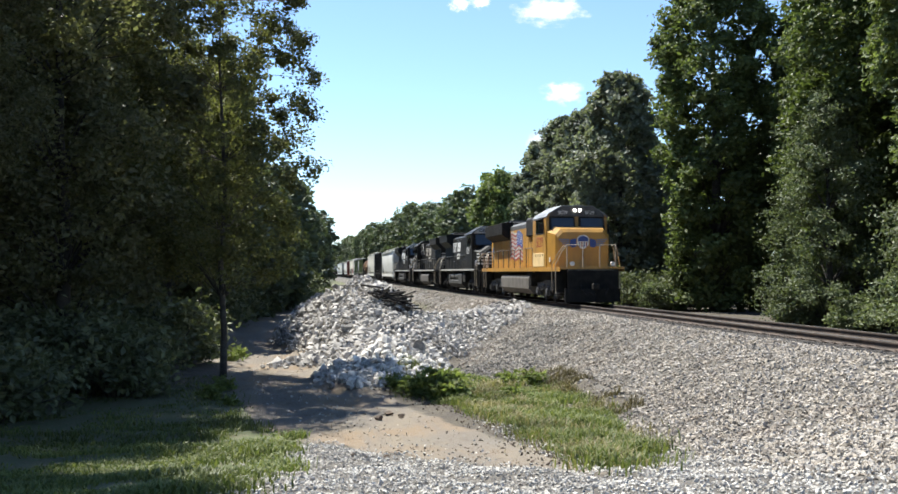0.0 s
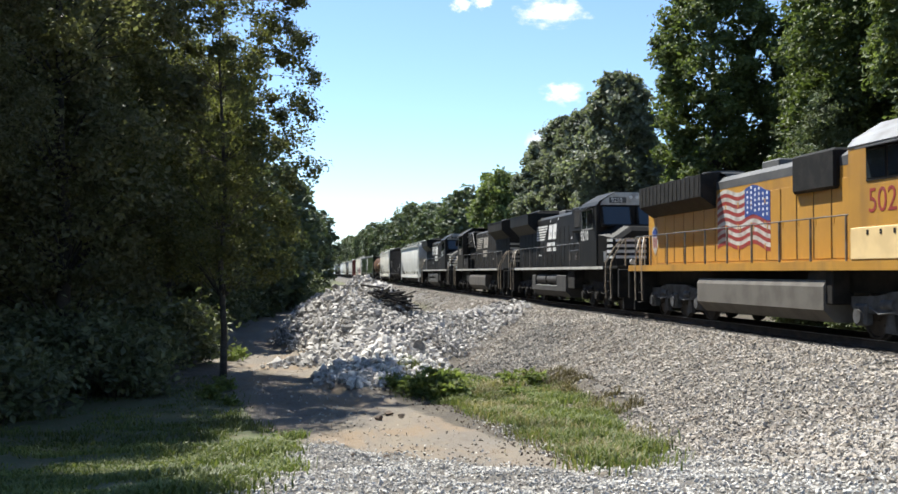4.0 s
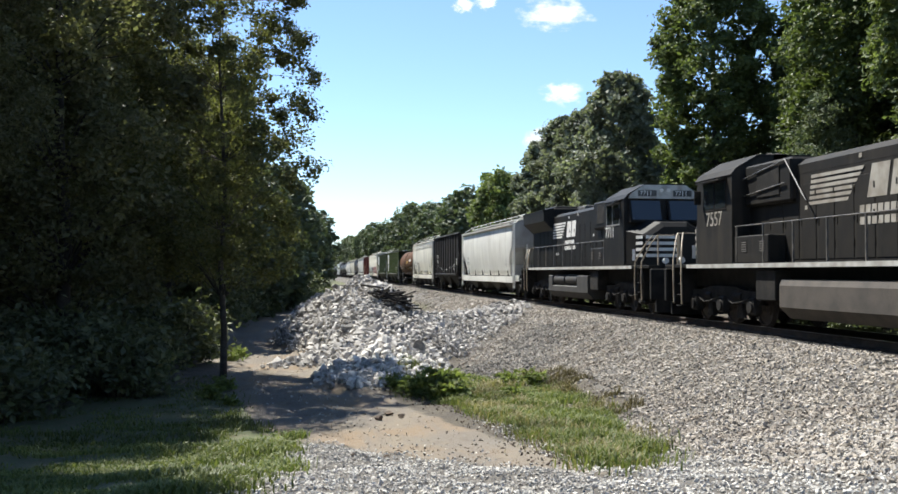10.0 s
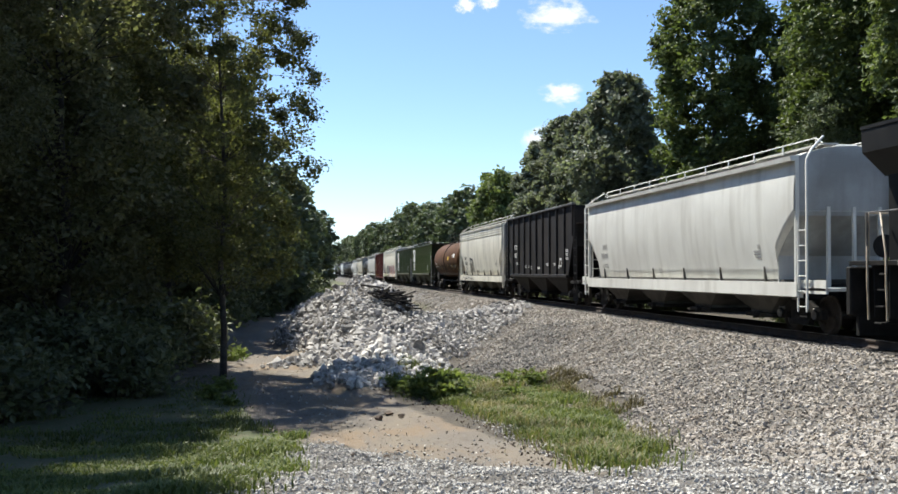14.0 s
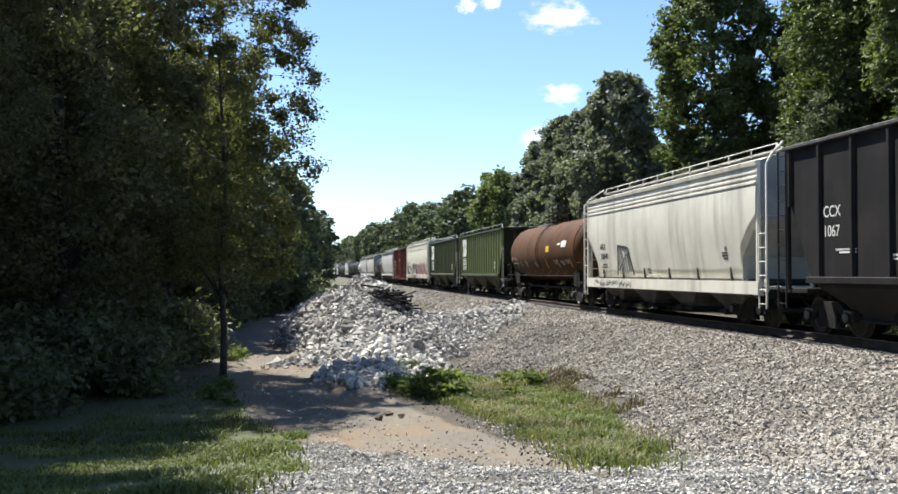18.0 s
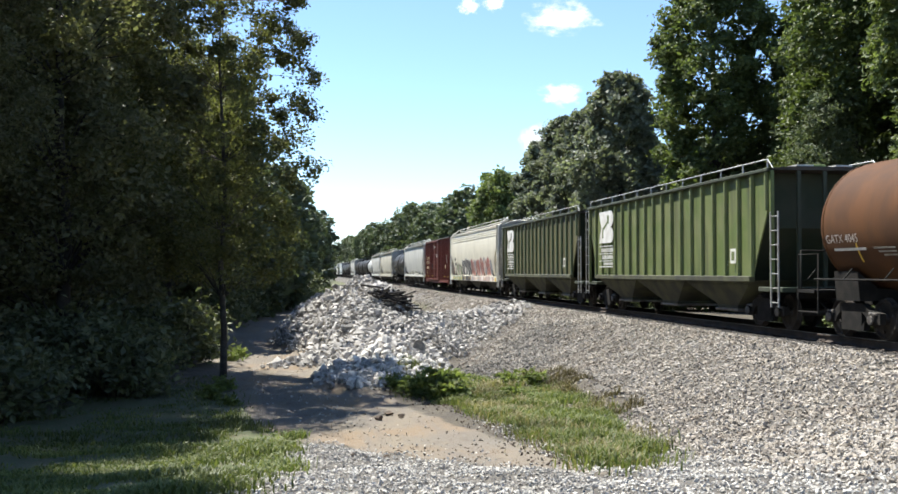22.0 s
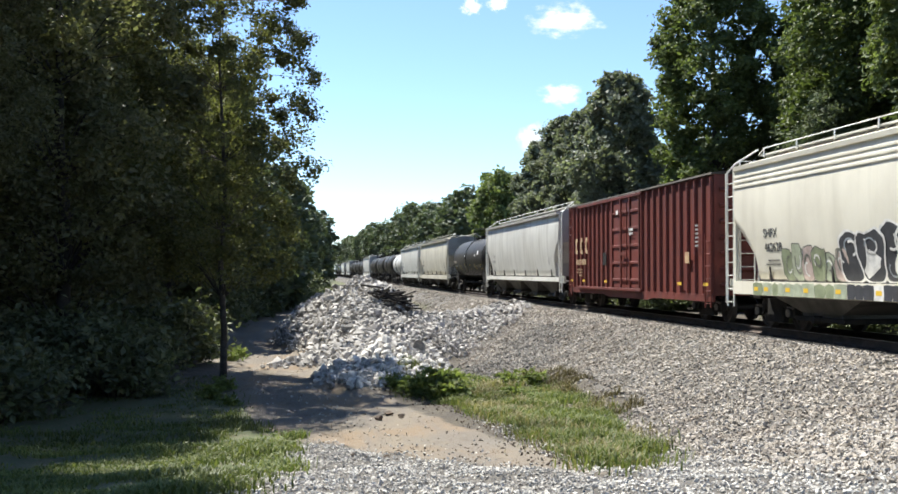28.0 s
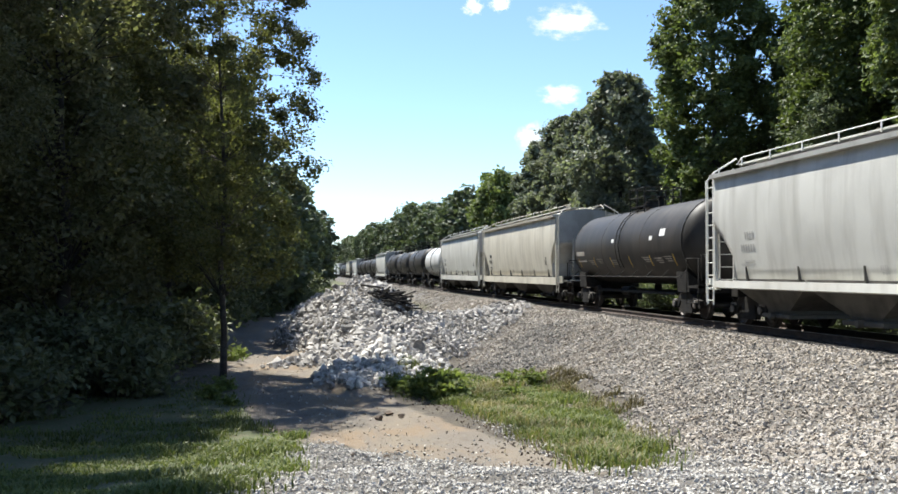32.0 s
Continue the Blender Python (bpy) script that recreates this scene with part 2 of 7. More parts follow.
M_HOPPER_CREAM = mat("cream_hopper_paint", (0.66, 0.63, 0.54), 0.5, second=(0.57, 0.54, 0.465), scale=0.7, streak=(0.22, 0.20, 0.17), streak_amount=0.5, grain=0.05)
M_GRIME = mat("black_greasy_grime", (0.008, 0.0078, 0.0075), 0.8, second=(0.016, 0.0145, 0.013), scale=3, grain=0.3, spec=0.2)
M_TRUCKCHORDGREY = mat("dusty_truck_and_sunlit_chord_grey", (0.070, 0.070, 0.072), 0.7, second=(0.035, 0.032, 0.030), scale=4, grain=0.3)
M_HOPPER_GREY = mat("grey_hopper_paint", (0.54, 0.53, 0.49), 0.5, second=(0.46, 0.45, 0.415), scale=0.5, streak=(0.24, 0.22, 0.19), streak_amount=0.5, grain=0.05)
M_HOPPER_TAN = mat("tan_hopper_paint", (0.52, 0.49, 0.41), 0.55, second=(0.44, 0.41, 0.34), scale=0.7, streak=(0.24, 0.21, 0.17), streak_amount=0.45, grain=0.05)
M_GREEN = mat("faded_green_paint", (0.100, 0.136, 0.034), 0.6, second=(0.150, 0.166, 0.066), scale=1.1, low=0.38, high=0.66, streak=(0.050, 0.052, 0.026), streak_amount=0.8, grain=0.12)
# bay paints: grime, darkened further by the shade under the car body
M_GREENBAY = mat("grimy_shaded_green_bay_paint", (0.060, 0.062, 0.028), 0.8, second=(0.026, 0.026, 0.017), scale=1.6, grain=0.2)
M_BAY = mat("grimy_shaded_bay_paint", (0.085, 0.078, 0.068), 0.8, second=(0.040, 0.036, 0.031), scale=1.6, grain=0.2)
M_OLIVE = mat("dusty_olive_paint", (0.068, 0.064, 0.024), 0.65, second=(0.100, 0.094, 0.036), scale=1.1, low=0.38, high=0.66, streak=(0.036, 0.032, 0.020), streak_amount=0.8, grain=0.12)
M_BOXRED = mat("boxcar_red_paint", (0.128, 0.019, 0.010), 0.65, second=(0.090, 0.016, 0.010), scale=0.9, streak=(0.065, 0.018, 0.012), streak_amount=0.7, grain=0.08)
M_TANKBROWN = mat("rusty_brown_tank_paint", (0.090, 0.037, 0.011), 0.75, second=(0.062, 0.027, 0.010), scale=0.9, streak=(0.045, 0.022, 0.011), streak_amount=0.5, grain=0.07, spec=0.2)
M_TANKBLACK = mat("black_tank_paint", (0.026, 0.0235, 0.021), 0.5, second=(0.040, 0.035, 0.030), scale=0.9, streak=(0.085, 0.072, 0.058), streak_amount=0.35, grain=0.07, spec=0.22)
M_TANKWHITE = mat("silver_tank_paint", (0.55, 0.55, 0.54), 0.45, second=(0.42, 0.41, 0.39), scale=0.9, streak=(0.20, 0.18, 0.16), streak_amount=0.5, grain=0.05)
M_COAL = mat("black_coal_car_paint", (0.0135, 0.0125, 0.013), 0.7, second=(0.023, 0.020, 0.019), scale=0.9, streak=(0.040, 0.033, 0.029), streak_amount=0.4, grain=0.12, spec=0.15)
M_GLASS = mat("cab_glass", (0.02, 0.025, 0.03), 0.06, spec=0.8)
M_LAMP = mat("lit_headlight", (0.9, 0.9, 0.85), 0.3, emission=(1.0, 0.93, 0.80), power=5.0)
M_INK = mat("black_lettering", (0.03, 0.03, 0.03), 0.6, second=(0.08, 0.08, 0.08), scale=6)
M_FADEDINK = mat("faded_grey_stencil", (0.34, 0.33, 0.31), 0.6, second=(0.42, 0.41, 0.39), scale=6)
M_DIM = mat("dimmed_white_marking", (0.36, 0.33, 0.28), 0.6, second=(0.24, 0.21, 0.17), scale=2)
M_REDINK = mat("red_lettering", (0.26, 0.035, 0.028), 0.5, second=(0.20, 0.035, 0.03), scale=4, grain=0.08)
M_BOXINK = mat("faded_cream_lettering", (0.46, 0.33, 0.19), 0.6, second=(0.32, 0.20, 0.12), scale=5, grain=0.15)
M_WINGBLUE = mat("pale_blue_stripe_paint", (0.13, 0.16, 0.24), 0.5, second=(0.18, 0.21, 0.28), scale=3)
M_ROOFDIRT = mat("rusty_dirty_roof", (0.038, 0.030, 0.023), 0.85, second=(0.062, 0.050, 0.037), scale=1.2, grain=0.2)
M_PIPE = mat("galvanised_pipe", (0.36, 0.355, 0.34), 0.5, 0.2, second=(0.26, 0.25, 0.23), scale=4)
M_TANKGREY = mat("brown_grey_fuel_tank", (0.115, 0.103, 0.087), 0.7, second=(0.080, 0.070, 0.058), scale=1.5, grain=0.15)
M_UNDERGREY = mat("dull_dark_tank_paint", (0.034, 0.031, 0.028), 0.75, second=(0.022, 0.020, 0.018), scale=1.5, grain=0.2)
# hopper ends: a darker grey stands in for their shade, with streaks of dirt
M_ENDSHADE = mat("shade_grey_end_paint", (0.36, 0.36, 0.35), 0.6, second=(0.26, 0.255, 0.24), scale=0.8, streak=(0.17, 0.155, 0.135), streak_amount=0.5, grain=0.08)
M_CAP = mat("dull_bearing_cap", (0.17, 0.155, 0.14), 0.6, 0.2, second=(0.10, 0.085, 0.07), scale=6)
M_BOULDER = mat("granite_boulder", (0.60, 0.565, 0.51), 0.88, second=(0.36, 0.335, 0.305), scale=3.5, piece=0.4, grain=0.22, grain_scale=30, bump=0.5, bump_scale=16)
# dark green top chord; on the recessed car ends this tone stands for shade
M_DARKGREEN = mat("dark_green_chord_and_shaded_ends", (0.026, 0.036, 0.018), 0.8, second=(0.040, 0.044, 0.026), scale=1.2, grain=0.2)
M_DUSTTANK = mat("dusty_brown_fuel_tank", (0.072, 0.060, 0.049), 0.75, second=(0.045, 0.038, 0.032), scale=1.5, grain=0.2)
M_RIBGREEN = mat("dull_green_ribs", (0.072, 0.100, 0.040), 0.65, second=(0.095, 0.105, 0.055), scale=0.9, grain=0.1)
M_HOPPER_IVORY = mat("ivory_hopper_paint", (0.70, 0.66, 0.55), 0.5, second=(0.63, 0.59, 0.49), scale=0.6, streak=(0.42, 0.38, 0.30), streak_amount=0.3, grain=0.05)
M_BLUEINK = mat("blue_badge_paint", (0.03, 0.06, 0.22), 0.5, grain=0.05)
M_YELLOWINK = mat("yellow_label", (0.65, 0.42, 0.04), 0.5, grain=0.05)


# ---- the ground ----
TRACK_X = 13.1


def smooth(a, b, x):
    u = np.clip((np.asarray(x, float) - a) / (b - a), 0, 1)
    return u * u * (3 - 2 * u)


def valley(y):
    """Height of the low ground beside the track, falling from the crossing to the service road."""
    return np.interp(y, [-30, 3, 8.6, 13.2, 17.5, 24, 45, 90, 400], [-0.1, -0.1, -0.45, -1.0, -1.4, -1.55, -1.65, -1.7, -1.6])


def mound(x, y):
    """Height of the heaps of dumped rock above the low ground and the bank."""
    x, y = np.asarray(x, float), np.asarray(y, float)
    wob = (vnoise(x * 0.55, y * 0.4, 5) - 0.5) * 0.22
    h = np.zeros(np.broadcast(x, y).shape)
    # the main heap, the long ridge leaning on the bank, the apron spilling towards the road
    for cx, cy, rx, ry, tall, turn, steep in ((2.24, 44.36, 3.65, 8.99, 3.14, 0.18, 0.85), (5.19, 42.5, 2.99, 12.66, 1.41, -0.5, 1.11), (2.54, 32.56, 2.29, 6.91, 1.04, -0.06, 0.94)):
        u = ((x - cx) * math.cos(turn) + (y - cy) * math.sin(turn)) / rx
        v = ((y - cy) * math.cos(turn) - (x - cx) * math.sin(turn)) / ry
        h = np.maximum(h, tall * np.clip(1 - np.sqrt(u * u + v * v) - wob, 0, 1) ** steep)
    return h


def road_x(y):
    return np.interp(y, [0, 8, 13, 17.5, 21.5, 29.5, 44, 65, 90, 140], [3.6, 3.2, 2.2, 1.6, 0.75, -0.3, -2.1, -3.1, -2.6, -1.0])


def height(x, y):
    x, y = np.asarray(x, float), np.asarray(y, float)
    low = valley(y)
    up = smooth(5.6, 11.4, x + (vnoise(x * 0.3, y * 0.3, 2) - 0.5) * 0.5) ** 0.85
    h = low + (-0.205 - low) * up
    h = np.where(x > 15.0, -0.205 - 0.55 * smooth(15.0, 18.5, x), h)
    h = h + 0.5 * smooth(-5, -14, x) * (vnoise(x * 0.1, y * 0.1, 3))
    rough = (vnoise(x * 1.3, y * 1.3, 4) - 0.5) * 0.09 + (vnoise(x * 4, y * 4, 6) - 0.5) * 0.035
    flat = np.exp(-((x - TRACK_X) / 1.9) ** 4)
    h = h + rough * (1 - flat)
    rut = np.abs(np.abs(x - road_x(y)) - 0.75)
    h = h - 0.05 * np.exp(-(rut / 0.22) ** 2) * (y < 120) * (y > 9)
    return h + mound(x, y)


def inside(poly, x, y):
    res = np.zeros(np.shape(x), bool)
    n = len(poly)
    for i in range(n):
        (x0, y0), (x1, y1) = poly[i], poly[(i + 1) % n]
        c = ((y0 > y) != (y1 > y)) & (x < (x1 - x0) * (y - y0) / (y1 - y0 + 1e-9) + x0)
        res ^= c
    return res


STRIP = [(2.2, 28.2), (2.7, 29.3), (4.4, 28.6), (5.6, 29.6), (6.6, 28.6), (6.4, 24.5), (6.35, 21.0), (5.9, 18.3), (5.25, 15.4), (4.05, 12.3), (3.4, 11.7), (3.85, 13.7), (3.95, 17.0), (3.75, 20.7), (3.3, 24.0), (2.5, 25.6)]
CHIPS = [(3.5, 29.2), (5.0, 32.6), (6.9, 36.4), (9.2, 40.5), (10.0, 37.5), (7.6, 31.5), (6.6, 29.6), (5.2, 28.6)]
DRY = [(6.2, 29.5), (7.3, 29.0), (7.2, 25.0), (6.9, 20.5), (6.2, 20.0), (6.2, 24.0)]


def gravel_edge(x):
    """How far the crossing gravel reaches along the road before bare earth begins."""
    return np.interp(x, [-0.4, 0.7, 1.3, 1.9, 2.5, 3.0, 3.4], [17.9, 17.4, 15.4, 14.0, 12.7, 12.0, 11.2])


def ground_material():
    m = bpy.data.materials.new("ground")
    m.use_nodes = True
    t = m.node_tree
    link = t.links.new
    p = t.nodes["Principled BSDF"]
    p.inputs["Roughness"].default_value = 0.95
    pos = t.nodes.new("ShaderNodeNewGeometry").outputs["Position"]

    def noise_at(s, d=5.0):
        n = t.nodes.new("ShaderNodeTexNoise")
        n.inputs["Scale"].default_value, n.inputs["Detail"].default_value = s, d
        link(pos, n.inputs["Vector"])
        return n.outputs["Fac"]

    def mixc(fac, a, b):
        x = t.nodes.new("ShaderNodeMix")
        x.data_type = "RGBA"
        link(fac, x.inputs[0])
        for k, val in ((6, a), (7, b)):
            if isinstance(val, tuple):
                x.inputs[k].default_value = (*val, 1)
            else:
                link(val, x.inputs[k])
        return x.outputs[2]

    def ramp(fac, a, b):
        r = t.nodes.new("ShaderNodeMapRange")
        r.inputs[1].default_value, r.inputs[2].default_value = a, b
        link(fac, r.inputs[0])
        return r.outputs[0]

    def zone(name):
        a = t.nodes.new("ShaderNodeAttribute")
        a.attribute_name = name
        add = t.nodes.new("ShaderNodeMath")
        add.operation = "MULTIPLY_ADD"
        link(noise_at(2.6), add.inputs[0])
        add.inputs[1].default_value = 0.7
        link(a.outputs["Fac"], add.inputs[2])
        return ramp(add.outputs[0], 0.72, 0.98)
    soil = mixc(ramp(noise_at(3.0), 0.35, 0.65), (0.045, 0.036, 0.027), (0.075, 0.062, 0.042))
    turf = mixc(ramp(noise_at(4.0), 0.4, 0.6), (0.068, 0.080, 0.030), (0.105, 0.086, 0.050))
    turf = mixc(ramp(noise_at(17.0, 8.0), 0.42, 0.62), turf, (0.060, 0.076, 0.024))
    dirt = mixc(ramp(noise_at(1.1), 0.38, 0.60), (0.162, 0.131, 0.091), (0.131, 0.113, 0.089))
    dirt = mixc(ramp(noise_at(0.55, 6.0), 0.50, 0.62), dirt, (0.168, 0.120, 0.072))
    # wheel tracks drawn out along the road
    long = t.nodes.new("ShaderNodeMapping")
    long.inputs["Scale"].default_value = (2.6, 0.16, 1.0)
    long.inputs["Rotation"].default_value = (0, 0, 0.10)
    link(pos, long.inputs["Vector"])
    rut = t.nodes.new("ShaderNodeTexNoise")
    rut.inputs["Scale"].default_value, rut.inputs["Detail"].default_value = 1.0, 5.0
    link(long.outputs[0], rut.inputs["Vector"])
    dirt = mixc(ramp(rut.outputs["Fac"], 0.46, 0.66), dirt, (0.130, 0.108, 0.084))
    dirt = mixc(ramp(noise_at(3.4, 7.0), 0.58, 0.70), dirt, (0.100, 0.079, 0.060))
    dirt = mixc(ramp(noise_at(18.0), 0.52, 0.70), dirt, (0.155, 0.136, 0.112))
    # dark stone tone: the shade in the gaps between stones is part of it
    stone = mixc(ramp(noise_at(16.0, 8.0), 0.35, 0.65), (0.045, 0.040, 0.034), (0.130, 0.115, 0.096))
    c = mixc(zone("turf"), soil, turf)
    c = mixc(zone("stone"), c, stone)
    c = mixc(zone("oil"), c, (0.040, 0.035, 0.031))
    c = mixc(zone("dirt"), c, dirt)
    link(c, p.inputs["Base Color"])
    b = t.nodes.new("ShaderNodeBump")
    b.inputs["Strength"].default_value, b.inputs["Distance"].default_value = 0.7, 0.04
    link(noise_at(22.0, 8.0), b.inputs["Height"])
    link(b.outputs[0], p.inputs["Normal"])
    return m


def zones(x, y):
    """How far a spot is dirt road, turf or stone, 0 to 1."""
    off = np.abs(x - road_x(y))
    dirt = smooth(2.2, 1.4, off) * smooth(-0.3, 0.8, y - gravel_edge(x)) * (y < 160)
    stone = smooth(4.8, 6.6, x + (vnoise(x, y, 8) - 0.5) * 1.2) * (x < 17)
    near = np.where(x < 3.4, smooth(0.7, -0.5, y - gravel_edge(x)), smooth(14.6, 12.4, y - 0.25 * x)) * smooth(-0.9, 0.1, x + (vnoise(x * 2, y * 2, 9) - 0.5) * 1.0)
    stone = np.maximum(stone, near)
    strip = inside(STRIP, x, y)
    stone = np.where(strip, 0.15, stone)
    stone = np.maximum(stone, (mound(x, y) > 0.05) * 0.9)
    stone = np.where(inside(DRY, x, y), 0.3, stone)
    turf = np.maximum(strip * 1.0, smooth(0.5, -0.6, x) * smooth(-9, -4, x) * smooth(40, 15, y))
    back = smooth(55, 72, y) * smooth(9.4, 8.0, x) * (x > 1.5)
    stone = stone * (1 - back)
    turf = np.maximum(turf, back * 0.8)
    dirt = dirt * (mound(x, y) < 0.1) * ~strip
    return dirt, turf, stone


def make_ground():
    gx = np.concatenate([-np.geomspace(2200, 13, 26), np.arange(-12, 18.01, 0.24), np.geomspace(19, 2200, 26)])
    gy = np.concatenate([-np.geomspace(1500, 5, 14), np.arange(-4, 62, 0.3), np.geomspace(62.5, 4200, 70)])
    X, Y = np.meshgrid(gx, gy)
    Z = height(X, Y)
    far = smooth(60, 400, np.abs(X))
    Z = Z * (1 - far) - 1.0 * far
    v = np.stack([X, Y, Z], -1).reshape(-1, 3)
    nx = len(gx)
    i = (np.arange(len(gy) - 1)[:, None] * nx + np.arange(nx - 1)[None, :]).ravel()
    me = big_mesh("ground", v, np.stack([i, i + 1, i + nx + 1, i + nx], -1), True)
    for name, val in zip(("dirt", "turf", "stone", "oil"), (*zones(v[:, 0], v[:, 1]), np.exp(-((v[:, 0] - TRACK_X + 0.12) / 1.68) ** 6))):
        me.attributes.new(name, "FLOAT", "POINT").data.foreach_set("value", np.asarray(val, np.float32))
    me.materials.append(ground_material())
    tagged(new("ground", me), "gravel, bare earth and forest floor beside the railway", "ground", kind="structure")


make_ground()


def hulls(kinds, seed, points=13, flat=0.75):
    """A few convex, broken stone shapes as vertex and triangle arrays of unit size."""
    rnd = random.Random(seed)
    made = []
    for _ in range(kinds):
        bm = bmesh.new()
        for _ in range(points):
            p = Vector((rnd.gauss(0, 1), rnd.gauss(0, 1), rnd.gauss(0, 1))).normalized() * rnd.uniform(0.38, 0.56)
            bm.verts.new((p.x * rnd.uniform(0.95, 1.2), p.y, p.z * flat))
        out = bmesh.ops.convex_hull(bm, input=bm.verts)
        bmesh.ops.delete(bm, geom=[g for g in out["geom_interior"] if isinstance(g, bmesh.types.BMVert)], context="VERTS")
        bmesh.ops.triangulate(bm, faces=bm.faces)
        bm.verts.index_update()
        made.append((np.array([w.co[:] for w in bm.verts]), np.array([[w.index for w in q.verts] for q in bm.faces])))
        bm.free()
    return made


def turns(n, rng):
    """n random rotation matrices."""
    q = rng.normal(size=(n, 4))
    q /= np.linalg.norm(q, axis=1)[:, None]
    w, x, y, z = q.T
    return np.stack([1 - 2 * (y * y + z * z), 2 * (x * y - z * w), 2 * (x * z + y * w), 2 * (x * y + z * w), 1 - 2 * (x * x + z * z), 2 * (y * z - x * w),
                     2 * (x * z - y * w), 2 * (y * z + x * w), 1 - 2 * (x * x + y * y)], -1).reshape(-1, 3, 3)


def scatter_stones(name, places, sizes, seed, material, label, category, points=9):
    rng = np.random.default_rng(seed)
    shapes = hulls(8, seed, points)
    rot = turns(len(places), rng)
    which = rng.integers(0, len(shapes), len(places))
    vs, fs, base = [], [], 0
    for k, (sv, sf) in enumerate(shapes):
        idx = np.nonzero(which == k)[0]
        if not len(idx):
            continue
        v = np.einsum("nij,mj->nmi", rot[idx], sv) * sizes[idx, None, None] + places[idx, None, :]
        f = sf[None] + (np.arange(len(idx)) * len(sv))[:, None, None] + base
        base += len(idx) * len(sv)
        vs.append(v.reshape(-1, 3))
        fs.append(f.reshape(-1, 3))
    me = big_mesh(name, np.concatenate(vs), np.concatenate(fs))
    me.materials.append(material)
    return tagged(new(name, me), label, category, kind="stuff")


def make_ballast():
    rng = np.random.default_rng(11)
    n = 62000
    y = 7.0 + 60 * rng.random(n) ** 1.9
    x = 5.2 + (11.52 - 5.2) * rng.random(n)
    keep = (~inside(STRIP, x, y) | ((rng.random(n) < 0.3) & (x > 5.2))) & (x > 4.9 + rng.random(n) * 1.6) & (y - 0.25 * x > 9.0 + rng.normal(0, 1.0, n)) & (mound(x, y) < 0.25) & (~inside(CHIPS, x, y) | (rng.random(n) < 0.3)) & (~inside(DRY, x, y) | (rng.random(n) < 0.35))
    x, y = x[keep], y[keep]
    s = rng.uniform(0.05, 0.108, len(x)) * (1 + smooth(25, 60, y) * 0.35)
    z = height(x, y) + s * 0.12
    scatter_stones("ballast", np.stack([x, y, z], -1), s, 12, M_BALLAST, "pale grey and tan crushed stone of the track bank", "ballast")
    n = 9000
    x, y = rng.uniform(3.4, 10.1, n), rng.uniform(28.4, 40.6, n)
    keep = inside(CHIPS, x + rng.normal(0, 0.3, n), y + rng.normal(0, 0.6, n)) & (mound(x, y) < 0.2)
    x, y = x[keep], y[keep]
    s = rng.uniform(0.05, 0.11, len(x))
    scatter_stones("stone_chips", np.stack([x, y, height(x, y) + s * 0.12], -1), s, 19, M_CHIP, "dark grey stone chips at the foot of the rocks", "gravel")
    n = 14000
    x, y = rng.uniform(7.4, 11.6, n), 58 + 95 * rng.random(n) ** 1.5
    keep = mound(x, y) < 0.2
    x, y = x[keep], y[keep]
    s = rng.uniform(0.07, 0.15, len(x)) * (1 + smooth(70, 150, y) * 0.6)
    scatter_stones("far_ballast", np.stack([x, y, height(x, y)], -1), s, 16, M_BALLAST, "weathered grey crushed stone of the distant bank", "ballast")
    n = 5000
    x, y = rng.uniform(11.4, 15.2, n), 8 + 60 * rng.random(n) ** 1.6
    s = rng.uniform(0.05, 0.09, n)
    scatter_stones("bed_ballast", np.stack([x, y, np.full(n, -0.20)], -1), s, 13, M_BED, "oily grey crushed stone between the ties", "ballast")
    n = 36000
    x, y = rng.uniform(-1.0, 8.5, n), 6.5 + 12.0 * rng.random(n)
    keep = (np.where(x < 3.4, y < gravel_edge(x) + rng.normal(0, 0.5, n), y - 0.25 * x < 12.3 + rng.normal(0, 0.9, n))) & (x > -0.5 + rng.normal(0, 0.35, n)) & ~inside(STRIP, x, y)
    x, y = x[keep], y[keep]
    s = rng.uniform(0.022, 0.06, len(x))
    scatter_stones("road_gravel", np.stack([x, y, height(x, y) + s * 0.15], -1), s, 14, M_GRAVEL, "light grey crushed gravel of the crossing approach", "gravel")
    n = 500
    x, y = rng.normal(0, 1.1, n), 11 + 30 * rng.random(n) ** 1.5
    x = x + road_x(y)
    s = rng.uniform(0.02, 0.07, n)
    # stones spilled along the edge of the grass
    m = 900
    ye = rng.uniform(11.6, 20.5, m)
    x = np.concatenate([x, np.interp(ye, (11.4, 13.7, 17.0, 20.7, 24.0), (3.4, 3.8, 3.9, 3.7, 3.2)) - np.abs(rng.normal(0, 0.22, m)) + 0.12])
    y, s = np.concatenate([y, ye]), np.concatenate([s, rng.uniform(0.03, 0.075, m)])
    m = 650
    yc = rng.uniform(13.0, 28.0, m)
    xc = np.interp(yc, (13.0, 17.0, 20.7, 24.0, 25.6, 28.0), (3.5, 3.75, 3.6, 3.1, 2.4, 1.9)) - np.abs(rng.normal(0, 0.35, m)) + 0.2
    scatter_stones("soil_crumbs", np.stack([xc, yc, height(xc, yc) + 0.01], -1), rng.uniform(0.02, 0.07, m), 17, M_SOIL, "dark crumbs of earth turned up along the road", "soil")
    m = 1500
    yc = 12.5 + 34 * rng.random(m) ** 1.6
    xc = road_x(yc) + rng.normal(0, 0.9, m)
    keep = (mound(xc, yc) < 0.05) & (yc > gravel_edge(xc) - 0.6) & ~inside(STRIP, xc, yc)
